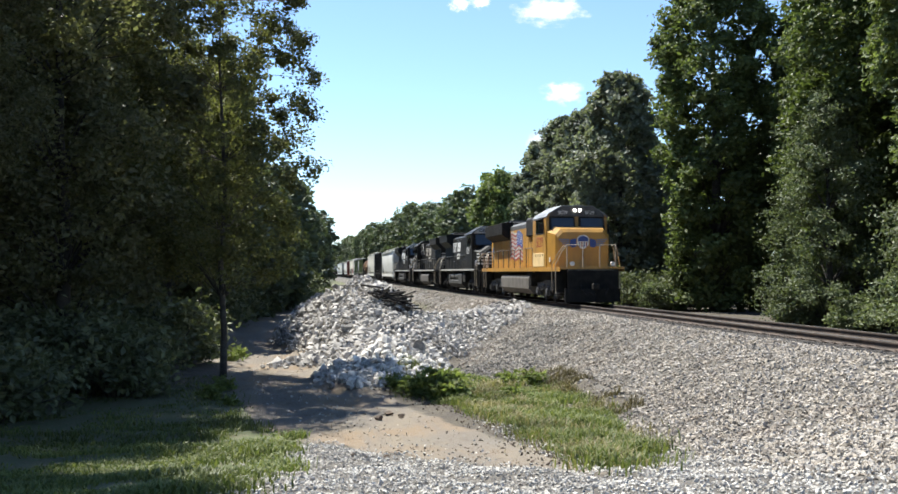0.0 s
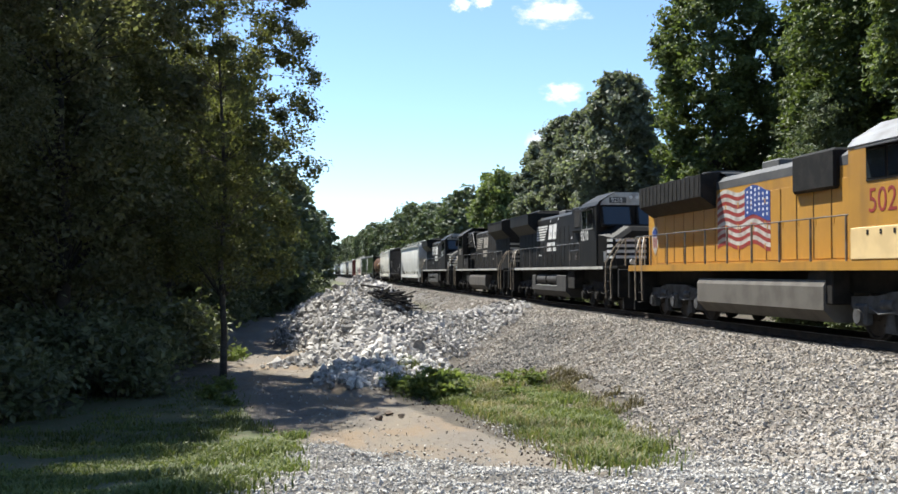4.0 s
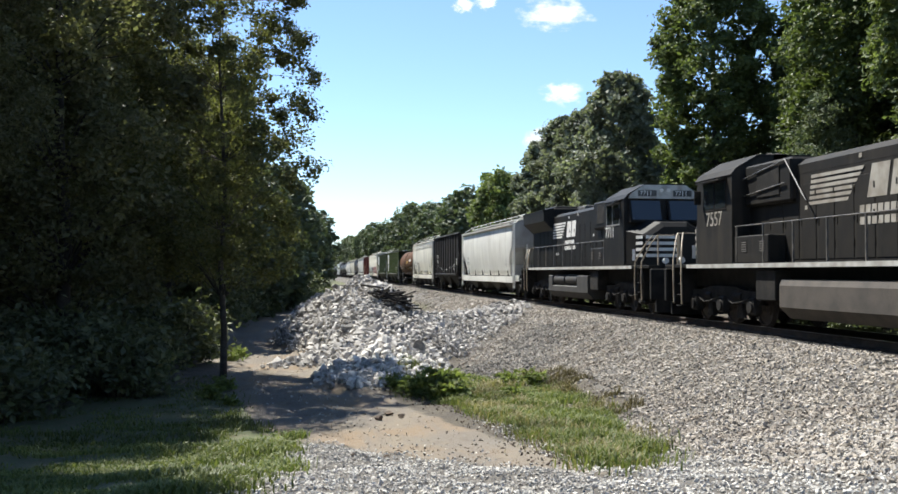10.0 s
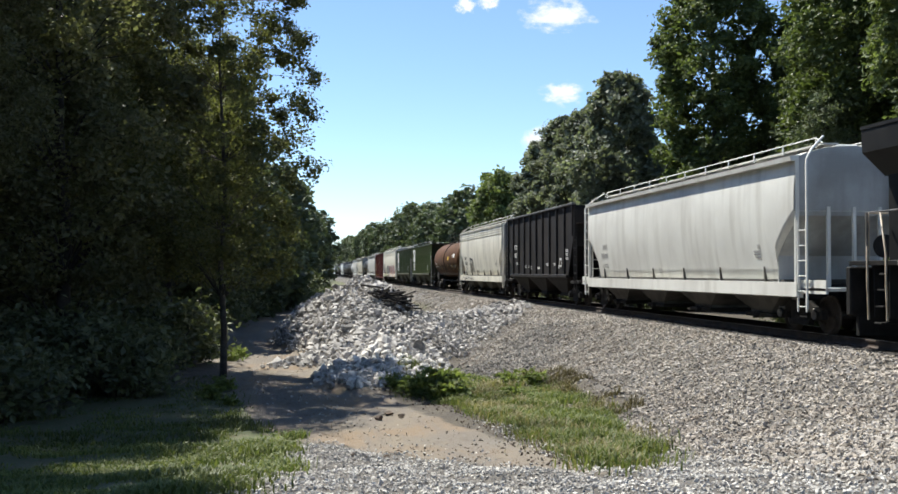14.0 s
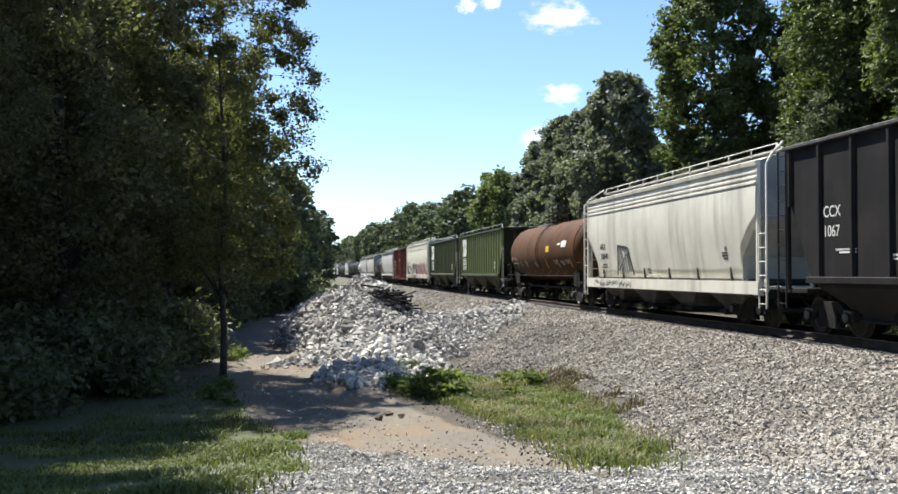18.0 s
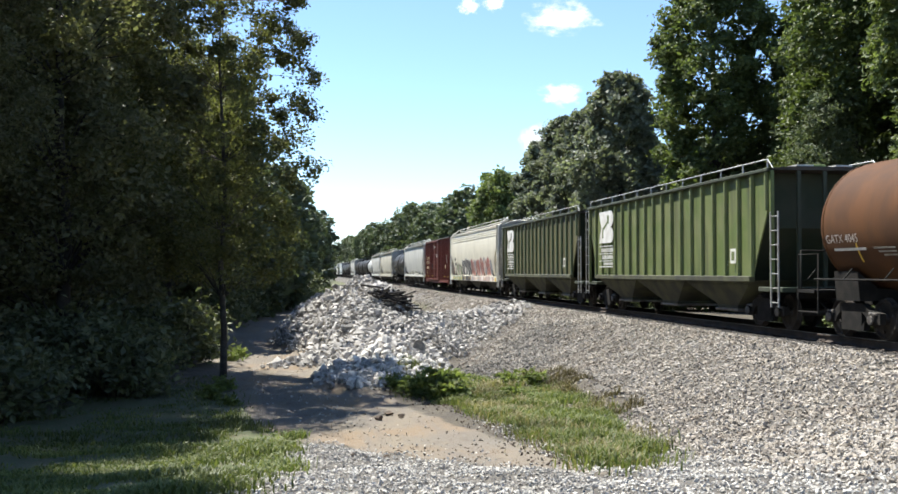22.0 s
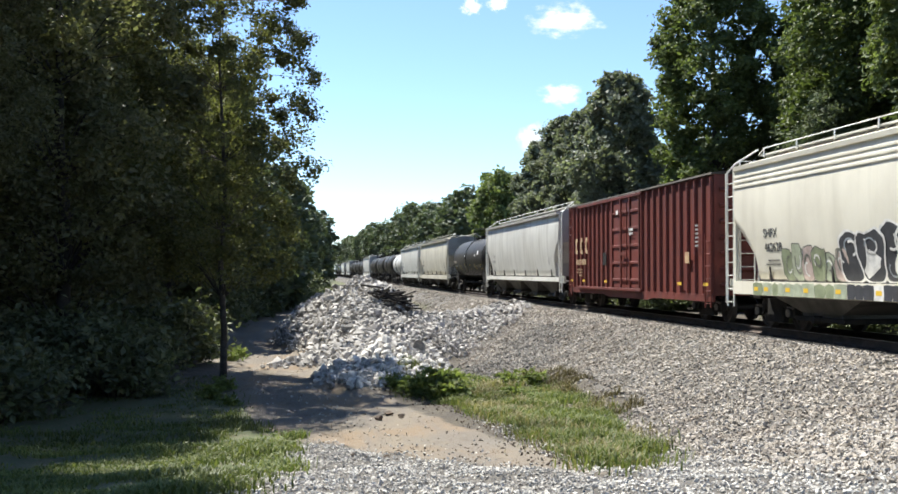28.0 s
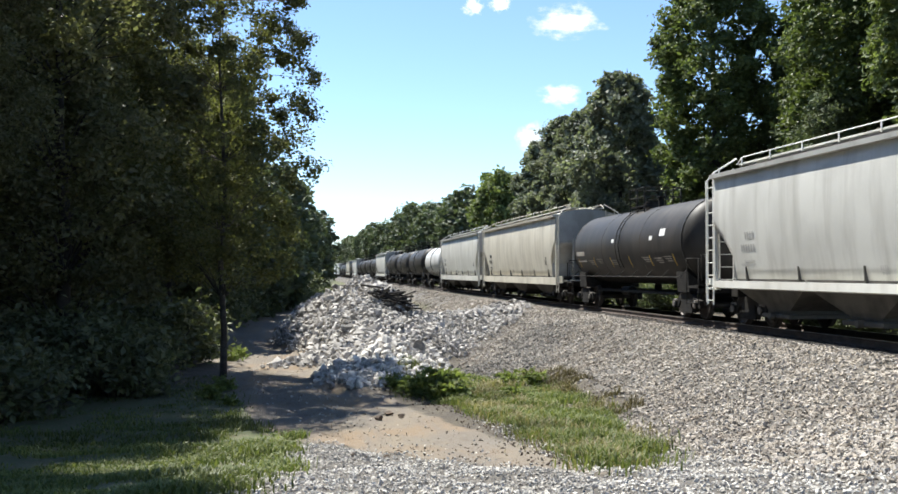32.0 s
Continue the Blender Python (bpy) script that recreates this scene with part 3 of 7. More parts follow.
    xc, yc = xc[keep], yc[keep]
    scatter_stones("dirt_crumbs", np.stack([xc, yc, height(xc, yc)], -1), rng.uniform(0.015, 0.055, len(xc)), 18, M_CLAY, "small brown lumps of dry earth on the road", "soil")
    scatter_stones("loose_stones", np.stack([x, y, height(x, y) + s * 0.1], -1), s, 15, M_GRAVEL, "loose pebbles strewn over the dirt road", "stones")


make_ballast()


def make_heap():
    """The dumped rock: single rocks on the near flank, the rest joined."""
    rng = np.random.default_rng(21)
    n = 34000
    x, y = rng.uniform(-2.0, 11.2, n), rng.uniform(25.5, 56, n)
    m = mound(x, y)
    edge = 0.04 + 0.14 * rng.random(n)
    keep = m > edge
    x, y = x[keep], y[keep]
    s = np.clip(rng.lognormal(math.log(0.148), 0.42, len(x)), 0.08, 0.46)
    s = s * np.where(x > 4.6, 0.86, 1.12)
    z = height(x, y) + s * rng.uniform(-0.05, 0.28, len(x))
    near = np.nonzero((y < 43) & (s > 0.21))[0]
    near = near[np.argsort(y[near])][:300]
    rest = np.setdiff1d(np.arange(len(x)), near)
    heap = new("rock_pile")
    tagged(heap, "heap of broken white and grey granite rocks beside the bank", "rock pile")
    ob = scatter_stones("rubble", np.stack([x, y, z], -1)[rest], s[rest], 22, M_ROCK, "smaller broken grey rocks", "", 10)
    ob.parent = heap
    shapes = []
    for sv, sf in hulls(12, 23, 16):
        me = big_mesh("rock", sv, sf)
        me.materials.append(M_BOULDER)
        shapes.append(me)
    rot = turns(len(near), rng)
    for k, i in enumerate(near):
        rock = new("rock", shapes[k % 12])
        rock.parent = heap
        rock.matrix_basis = Matrix.Translation((x[i], y[i], z[i])) @ Matrix(rot[k].tolist()).to_4x4() @ Matrix.Scale(s[i] * 0.92, 4)


make_heap()


# ---- track ----
def make_track():
    bed = new("railway_track")
    tagged(bed, "single railway track with rusty rails on dark wooden ties", "track", kind="structure")
    head = [(-0.036, -0.02), (-0.03, 0.0), (0.03, 0.0), (0.036, -0.02), (0.034, -0.042), (0.010, -0.052), (0.009, -0.14), (0.022, -0.155), (0.076, -0.170), (0.076, -0.182),
            (-0.076, -0.182), (-0.076, -0.170), (-0.022, -0.155), (-0.009, -0.14), (-0.010, -0.052), (-0.034, -0.042)]
    for sx in (-0.7525, 0.7525):
        rail = part("rail", Geo().prism([(TRACK_X + sx + p, q) for p, q in head], "y", -150, 1500), M_RUST, bed)
        part("running_surface", Geo().box(TRACK_X + sx - 0.027, TRACK_X + sx + 0.027, -150, 1500, 0.0005, 0.003), M_RAILTOP, rail, "polished steel running surface")
    tie = Geo().box(-1.3, 1.3, -0.115, 0.115, -0.36, -0.186, 0.012).mesh("tie")
    plate = Geo().box(-0.18, 0.18, -0.09, 0.09, -0.186, -0.176, 0.004)
    for sy in (-0.05, 0.05):
        for sx in (-0.1, 0.1):
            plate.box(sx - 0.018, sx + 0.018, sy - 0.012, sy + 0.012, -0.176, -0.150, 0.004)
    plate = plate.mesh("tie_plate")
    rnd = random.Random(5)
    y = 8.0
    for k in range(130):
        ob = part("tie", tie, M_TIE, bed, at=pose(TRACK_X + rnd.gauss(0, 0.025), y, rnd.uniform(-0.008, 0.004), 0, 0, rnd.gauss(0, 0.7)))
        if k < 60:
            for sx in (-0.7525, 0.7525):
                part("tie_plate", plate, M_RUST, ob, at=pose(sx, 0, 0))
        y += 0.53
    far = Geo()
    while y < 480:
        far.box(TRACK_X - 1.3, TRACK_X + 1.3, y - 0.115, y + 0.115, -0.36, -0.186)
        y += 0.53
    y = 7.47
    while y > -60:
        far.box(TRACK_X - 1.3, TRACK_X + 1.3, y - 0.115, y + 0.115, -0.36, -0.186)
        y -= 0.53
    tagged(part("far_ties", far, M_TIE, bed), "further wooden ties", kind="stuff")


make_track()


# ---- plants ----
def leaf_cloud(name, centres, spread, count, size, material, rng, up=0.35, long=1.5, hubs=None):
    """Leaves strewn round many twig ends, each a bent diamond of two triangles."""
    n = count
    pick = rng.integers(0, len(centres), n)
    c = centres[pick]
    wide = spread[pick][:, None] if isinstance(spread, np.ndarray) else spread
    p = c + rng.normal(size=(n, 3)) * wide * np.array([1, 1, 0.72])
    a = rng.normal(size=(n, 3))
    a[:, 2] *= 0.7
    a /= np.linalg.norm(a, axis=1)[:, None]
    nrm = rng.normal(size=(n, 3)) + np.array([0, 0, up * 3])
    if hubs is not None:
        # leaves face out of the clump that they belong to
        out = p - hubs[pick // 16]
        nrm = rng.normal(size=(n, 3)) * 0.5 + out / (np.linalg.norm(out, axis=1)[:, None] + 1e-6) * 1.2 + np.array([0, 0, 0.45])
    b = np.cross(nrm, a)
    b /= np.linalg.norm(b, axis=1)[:, None] + 1e-9
    s = size * rng.uniform(0.6, 1.35, n)[:, None]
    drop = np.cross(a, b) * s * 0.16
    v = np.stack([p - a * s * long * 0.5, p + b * s * 0.45 + drop, p + a * s * long * 0.5, p - b * s * 0.45 + drop], 1).reshape(-1, 3)
    i = np.arange(n)[:, None] * 4
    f = np.concatenate([i + np.array([[0, 1, 2]]), i + np.array([[0, 2, 3]])], 1).reshape(-1, 3)
    me = big_mesh(name, v, f)
    me.materials.append(material)
    return me


def crown_centres(rng, k, high, low, wide, lobe, shape, lean=0.0):
    """Leafy boughs round one trunk: their hubs, sizes and twig ends, with gaps between them."""
    hubs, size, pts = [], [], []
    for j in range(k):
        u = (j + rng.random()) / k
        if shape == "column":
            full = min(1.0, 0.62 + 0.9 * u) * min(1.0, (1.06 - u) * 2.3) ** 0.7
        elif shape == "cone":
            full = (1.02 - u) ** 0.8
        else:
            full = math.sin(math.pi * min(1.0, 0.14 + 0.72 * u)) ** 0.6
        r = wide * full * math.sqrt(rng.uniform(0.22, 1.0))
        an = j * 2.4 + rng.uniform(-0.5, 0.5)
        p = np.array([math.cos(an) * r + lean * u, math.sin(an) * r, low + (high - low) * u])
        b = rng.uniform(*lobe) * (0.75 + 0.25 * full)
        q = rng.normal(size=(16, 3))
        q /= np.linalg.norm(q, axis=1)[:, None]
        q += np.array([math.cos(an), math.sin(an), 0.5]) * 0.55
        q /= np.linalg.norm(q, axis=1)[:, None]
        flat = np.array([1, 1, 0.72])
        if shape == "cone":
            # sprays drawn out along the bough, drooping at the tip
            out = np.array([math.cos(an), math.sin(an), -0.18])
            q = q * np.array([0.55, 0.55, 0.30]) + out * rng.uniform(-0.6, 1.3, 16)[:, None]
            flat = np.array([1, 1, 1])
        pts.append(p + q * b * rng.uniform(0.6, 1.0, 16)[:, None] * flat)
        hubs.append(p)
        size.append(b)
    return np.array(hubs), np.array(size), np.concatenate(pts)


def make_tree(name, label, seed, high, low, wide, trunk_r, leaves, leaf, material, boughs=150, lobe=(0.6, 1.1), shape="round", lean=0.0):
    rng = np.random.default_rng(seed)
    rnd = random.Random(seed)
    tree = new(name)
    tagged(tree, label, "tree")
    hubs, size, twigs = crown_centres(rng, boughs, high, low, wide, lobe, shape, lean)
    g = Geo()
    pts = [(lean * u * u + rnd.gauss(0, 0.05 * high / 10) * (u > 0), rnd.gauss(0, 0.04 * high / 10) * (u > 0), high * 0.93 * u - 0.3 * (u == 0)) for u in (0, 0.12, 0.28, 0.45, 0.62, 0.8, 1.0)]
    rr = [trunk_r * k for k in (1.35, 1.0, 0.88, 0.72, 0.52, 0.3, 0.1)]
    rings = [[Vector(p) + Vector((math.cos(a) * r, math.sin(a) * r, 0)) for a in [2 * math.pi * i / 9 for i in range(9)]] for p, r in zip(pts, rr)]
    g.loft(rings)
    for lx, ly, lz in hubs:
        u = max(0.08, min(0.9, (lz - 0.5 - 0.18 * math.hypot(lx, ly)) / (high * 0.93)))
        k = min(5, int(u * 6.2))
        start = Vector(pts[k]).lerp(Vector(pts[k + 1]), 0.5)
        start.z = min(start.z, lz)
        end = Vector((lx, ly, lz))
        mid = start.lerp(end, 0.5) + Vector((0, 0, 0.12 * (end - start).length))
        r = trunk_r * 0.22 * (1 - 0.6 * u)
        g.cyl(start, mid, r, r * 0.65, 5, False).cyl(mid, end, r * 0.65, r * 0.2, 5, False)
    part("trunk", g, M_BARK, tree)
    part("crown", leaf_cloud("crown", twigs, np.repeat(size, 16) * 0.24, leaves, leaf, material, rng, hubs=hubs), material, tree)
    return tree


def put(tree, spots, group):
    """The tree at the first spot, and copies of it at the others: x, y, turn, scale."""
    tagged(tree, group=group)
    for k, (x, y, turn, s) in enumerate(spots):
        z = float(height(x, y)) if abs(x) < 60 else -0.8
        m = pose(x, y, z - 0.1, 0, 0, turn)
        if k == 0:
            tree.matrix_basis = m
            tree.scale = (s, s, s)
        else:
            ob = copy_thing(tree, m)
            ob.scale = (s, s, s)


def make_woods():
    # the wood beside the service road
    # the last maple and last elm are added, all but unseen, to shade the verge
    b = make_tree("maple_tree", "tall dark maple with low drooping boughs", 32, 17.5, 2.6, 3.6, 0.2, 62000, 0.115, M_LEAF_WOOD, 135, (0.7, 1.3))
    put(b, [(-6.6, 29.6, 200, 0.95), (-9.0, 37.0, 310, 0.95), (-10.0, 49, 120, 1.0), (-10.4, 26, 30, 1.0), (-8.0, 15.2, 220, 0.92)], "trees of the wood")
    c = make_tree("sweetgum_tree", "slender leafy tree with a feathery crown", 33, 16.0, 3.7, 3.15, 0.115, 42000, 0.10, M_LEAF_GUM, 125, (0.4, 0.95))
    put(c, [(-2.33, 31.0, 0, 0.80), (-5.2, 53.0, 140, 0.95), (-9.4, 31.4, 70, 0.9), (-5.8, 47, 330, 0.8)], "trees of the wood")
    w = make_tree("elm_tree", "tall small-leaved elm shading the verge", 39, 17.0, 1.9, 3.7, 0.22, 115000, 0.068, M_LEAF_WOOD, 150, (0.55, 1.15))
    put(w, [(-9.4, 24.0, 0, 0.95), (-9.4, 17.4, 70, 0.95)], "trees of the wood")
    # the wood across the track
    d = make_tree("tulip_tree", "tall tree in full summer leaf across the track", 34, 23, 0.4, 3.1, 0.3, 70000, 0.19, M_LEAF, 190, (0.6, 1.25), "column")
    put(d, [(23.4, 57.0, 0, 1.0), (25.0, 43.0, 120, 0.95), (22.8, 32.4, 40, 0.95), (27.6, 55.0, 250, 0.72), (26.8, 50.6, 20, 0.70)], "trees across the track")
    e = make_tree("hickory_tree", "dark green tree with an uneven pointed crown across the track", 35, 16.2, 0.4, 2.9, 0.22, 32000, 0.25, M_LEAF_HAZE, 120, (0.6, 1.35), "column")
    put(e, [(22.2, 71.0, 0, 1.0), (22.2, 80.0, 210, 0.93), (22.2, 87.0, 80, 0.95), (22.4, 97, 30, 0.90), (27.0, 84, 190, 0.9), (28.2, 37.0, 300, 1.15), (30.5, 45.5, 100, 1.2), (26.9, 75.0, 40, 0.72)], "trees across the track")
    f = make_tree("distant_tree", "distant leafy tree at the edge of the cutting", 36, 14, 0.3, 4.2, 0.25, 5600, 0.50, M_LEAF_FAR, 95, (0.8, 1.6))
    spots = []
    rnd = random.Random(8)
    for k in range(26):
        spots.append((rnd.uniform(22, 30), 142 + k * 15 + rnd.uniform(-5, 5), rnd.uniform(0, 360), rnd.uniform(0.86, 1.06) * (1 + k * 0.014)))
    for k in range(14):
        spots.append((rnd.uniform(-10, -4.4) + k * 0.42, 90 + k * 16 + rnd.uniform(-5, 5), rnd.uniform(0, 360), rnd.uniform(0.85, 1.15)))
    spots += [(-10.5, 38, 20, 1.0), (-11, 46, 80, 1.0), (-9.0, 58, 10, 1.0), (-7.5, 68, 200, 1.0), (-8.0, 78, 300, 1.0), (-15, 25, 100, 1.0), (-16, 33, 100, 1.0), (-13.6, 18.6, 40, 1.1), (-13.0, 40, 70, 1.2), (-7.6, 64, 15, 1.1), (-12.5, 55, 140, 1.2)]
    spots += [(-2.4, 128, 40, 0.8), (-4.4, 110, 90, 0.85), (-5.2, 95, 10, 0.9), (-4.0, 74, 30, 0.7), (-3.0, 86, 130, 0.85), (-0.6, 146, 130, 0.85), (1.0, 166, 30, 0.9)]
    spots += [(32 + rnd.uniform(0, 5), 34 + 7.5 * k, rnd.uniform(0, 360), rnd.uniform(0.75, 0.95)) for k in range(7)]
    spots += [(4.0, 780, 0, 1.6), (18.5, 800, 90, 1.6), (8.5, 820, 40, 1.5), (23.5, 790, 200, 1.6)]
    put(f, spots, "distant trees")
    c2 = make_tree("cedar_tree", "feathery grey-green cedar beside the track", 38, 9.5, 0.5, 2.5, 0.14, 30000, 0.085, M_LEAF_CEDAR, 120, (0.5, 1.0), "cone")
    put(c2, [(20.7, 38.8, 0, 1.0), (21.6, 31.4, 90, 1.1)], "trees across the track")
    g = make_tree("elm_tree", "yellow-green elm rising over the cedar", 40, 18, 2.0, 2.7, 0.18, 34000, 0.17, M_LEAF_ELM, 110, (0.6, 1.2), "column")
    put(g, [(22.8, 40.4, 0, 1.0)], "trees across the track")
    h = make_tree("poplar_tree", "sunlit yellow-green tree beyond the track bend", 37, 13.4, 0.4, 3.4, 0.22, 14000, 0.34, M_LEAF_LIGHT, 110, (0.7, 1.4))
    put(h, [(22.6, 117, 0, 1.0), (25.5, 130, 90, 0.85)], "distant trees")


make_woods()


def make_bushes():
    def bush(name, label, seed, size, tall, leaves, leaf, material):
        rng = np.random.default_rng(seed)
        q = rng.normal(size=(70, 3))
        q /= np.linalg.norm(q, axis=1)[:, None]
        q = q * rng.uniform(0.35, 1.0, 70)[:, None] * np.array([size, size, tall * 0.55]) + np.array([0, 0, tall * 0.5])
        q[:, 2] = np.maximum(q[:, 2], 0.1)
        ob = new(name)
        tagged(ob, label, "bush")
        g = Geo()
        for p in q[:26]:
            g.tube([(p[0] * 0.1, p[1] * 0.1, -0.1), (p[0] * 0.5, p[1] * 0.5, p[2] * 0.6), tuple(p)], 0.016, 5)
        tagged(part("stem", g, M_BARK, ob), kind="stuff")
        part("foliage", leaf_cloud("foliage", q, size * 0.16, leaves, leaf, material, rng), material, ob)
        return ob
    a = bush("bush", "leafy green bush growing by the track", 41, 1.3, 1.9, 5000, 0.12, M_LEAF_CEDAR)
    put(a, [(20.6, 58.8, 0, 0.9), (19.9, 39.4, 90, 0.95), (20.2, 35.8, 250, 0.8), (19.8, 29.6, 190, 0.7)], "bushes")
    b = bush("bush", "dark undergrowth bush at the foot of the trees", 42, 1.9, 2.3, 2400, 0.15, M_LEAF_UNDER)
    rnd = random.Random(4)
    spots = [(-8.6 + rnd.uniform(-2.5, 1.2), 22 + 2.6 * k + rnd.uniform(-1, 1), rnd.uniform(0, 360), rnd.uniform(0.7, 1.15)) for k in range(14)]
    spots += [(-4.4 - 0.5 * rnd.random() - 1.1 * (k % 4), 26.5 + 1.15 * k, rnd.uniform(0, 360), rnd.uniform(0.6, 1.05)) for k in range(20)]
    spots += [(-6.4 - 1.3 * (k % 3) + rnd.uniform(-0.4, 0.4), 21.5 + 0.9 * k, rnd.uniform(0, 360), rnd.uniform(0.45, 0.8)) for k in range(8)]
    spots += [(-6.5 + rnd.uniform(-2, 1.0), 58 + 4 * k, rnd.uniform(0, 360), rnd.uniform(1.0, 1.5)) for k in range(9)]
    spots += [(-7.5 + 1.2 * k, 104 + rnd.uniform(-6, 10), rnd.uniform(0, 360), rnd.uniform(1.2, 1.7)) for k in range(6)]
    spots += [(21.6 + rnd.uniform(-0.4, 1.2), yy, rnd.uniform(0, 360), rnd.uniform(0.8, 1.3)) for yy in (24, 29, 59, 65, 72, 79, 86, 93, 100)]
    spots += [(25.5 + rnd.uniform(-1, 2.0), 30 + 5 * k, rnd.uniform(0, 360), rnd.uniform(0.9, 1.3)) for k in range(9)]
    spots += [(-6.5 + 0.22 * k + rnd.uniform(-1, 0.6), 58 + 2.6 * k + rnd.uniform(-2, 2), rnd.uniform(0, 360), rnd.uniform(1.1, 1.6)) for k in range(16)]
    spots += [(-3.9 + rnd.uniform(-1.5, 0.6), 92 + 3.5 * k, rnd.uniform(0, 360), rnd.uniform(1.2, 1.6)) for k in range(8)]
    spots += [(1.2 + 0.13 * k + rnd.uniform(-0.5, 0.5), 78 + 4.5 * k, rnd.uniform(0, 360), rnd.uniform(0.5, 0.8)) for k in range(12)]
    put(b, spots, "undergrowth")


make_bushes()


def make_grass():
    rng = np.random.default_rng(51)

    def blades(name, x, y, tall, label, material=M_GRASS):
        n = len(x)
        z = height(x, y) - 0.01
        an = rng.uniform(0, 2 * math.pi, n)
        h = tall * rng.uniform(0.5, 1.3, n)
        w = 0.006 + 0.008 * rng.random(n)
        lean = rng.uniform(0.2, 1.1, n) * h
        bx, by = np.cos(an) * w, np.sin(an) * w
        dx, dy = -np.sin(an) * lean, np.cos(an) * lean
        base = np.stack([x, y, z], -1)
        v = np.stack([base + np.stack([bx, by, 0 * bx], -1), base - np.stack([bx, by, 0 * bx], -1),
                      base + np.stack([dx * 0.35 - bx * 0.8, dy * 0.35 - by * 0.8, h * 0.6], -1), base + np.stack([dx * 0.35 + bx * 0.8, dy * 0.35 + by * 0.8, h * 0.6], -1),
                      base + np.stack([dx, dy, h * (0.95 - 0.2 * rng.random(n))], -1)], 1).reshape(-1, 3)
        i = np.arange(n)[:, None] * 5
        f = np.concatenate([i + np.array([[0, 1, 2]]), i + np.array([[0, 2, 3]]), i + np.array([[3, 2, 4]])], 1).reshape(-1, 3)
        me = big_mesh(name, v, f)
        me.materials.append(material)
        tagged(new(name, me), label, "grass", kind="stuff")
    n = 105000
    x, y = rng.uniform(2, 6.6, n), rng.uniform(11, 32, n)
    k = inside(STRIP, x + rng.normal(0, 0.2, n), y + rng.normal(0, 0.45, n)) & (vnoise(x * 2.4, y * 1.6, 17) > 0.16 + 0.40 * rng.random(n) + 0.20 * rng.random(n) * (x > 4.6) * (y > 17))
    blades("grass", x[k], y[k], (0.24 - 0.07 * smooth(18, 26, y[k])) * (0.35 + 0.9 * vnoise(x[k] * 1.7, y[k] * 1.2, 29)), "sunlit bright green grass on the strip below the bank")
    n = 26000
    x, y = rng.uniform(2, 6.7, n), rng.uniform(11, 30, n)
    k = inside(STRIP, x + rng.normal(0, 0.25, n), y + rng.normal(0, 0.5, n)) & (vnoise(x * 1.3, y * 0.8, 37) > 0.38 + 0.3 * rng.random(n))
    blades("dry_grass", x[k], y[k], 0.20 * (0.5 + 0.9 * vnoise(x[k] * 2, y[k] * 2, 38)), "straw-coloured withered grass among the green", M_STRAW)
    n = 4200
    x, y = rng.uniform(6.1, 7.3, n), rng.uniform(19.5, 29.8, n)
    k = inside(DRY, x, y) & (vnoise(x * 1.6, y * 1.1, 33) > 0.42)
    blades("dry_weeds", x[k], y[k], 0.22 * (0.5 + vnoise(x[k] * 2, y[k] * 2, 34)), "withered brown weeds on the bank", M_DRY)
    n = 150000
    x, y = rng.uniform(-9, 0.4, n), 7.0 + 24 * rng.random(n) ** 1.4
    k = (rng.random(n) < smooth(26, 14, y) * 0.8 + 0.2) & (x < road_x(y) - 1.5 - 0.5 * rng.random(n)) & (x < -0.75 + 0.075 * (y - 10) + rng.normal(0, 0.25, n)) & (vnoise(x * 1.1, y * 0.9, 18) > 0.24 + 0.36 * rng.random(n))
    m = 22000
    xv, yv = rng.uniform(-1.9, 0.1, m), rng.uniform(9.0, 18.8, m)
    edge = -0.62 + 0.075 * (yv - 10) + 0.7 * (vnoise(xv * 0.5, yv * 0.9, 22) - 0.5)
    kv = (vnoise(xv * 1.9, yv * 1.2, 19) > 0.34 + 0.34 * rng.random(m)) & (xv < edge + rng.normal(0, 0.12, m)) & (xv > -1.9 + 0.12 * (yv - 9) + rng.normal(0, 0.25, m))
    x, y, k = np.concatenate([x[k], xv[kv]]), np.concatenate([y[k], yv[kv]]), slice(None)
    blades("verge_grass", x[k], y[k], (0.08 + 0.07 * smooth(-2.2, -0.5, x[k])) * (0.5 + vnoise(x[k] * 1.5, y[k] * 1.5, 30)), "short patchy grass under the trees")


make_grass()


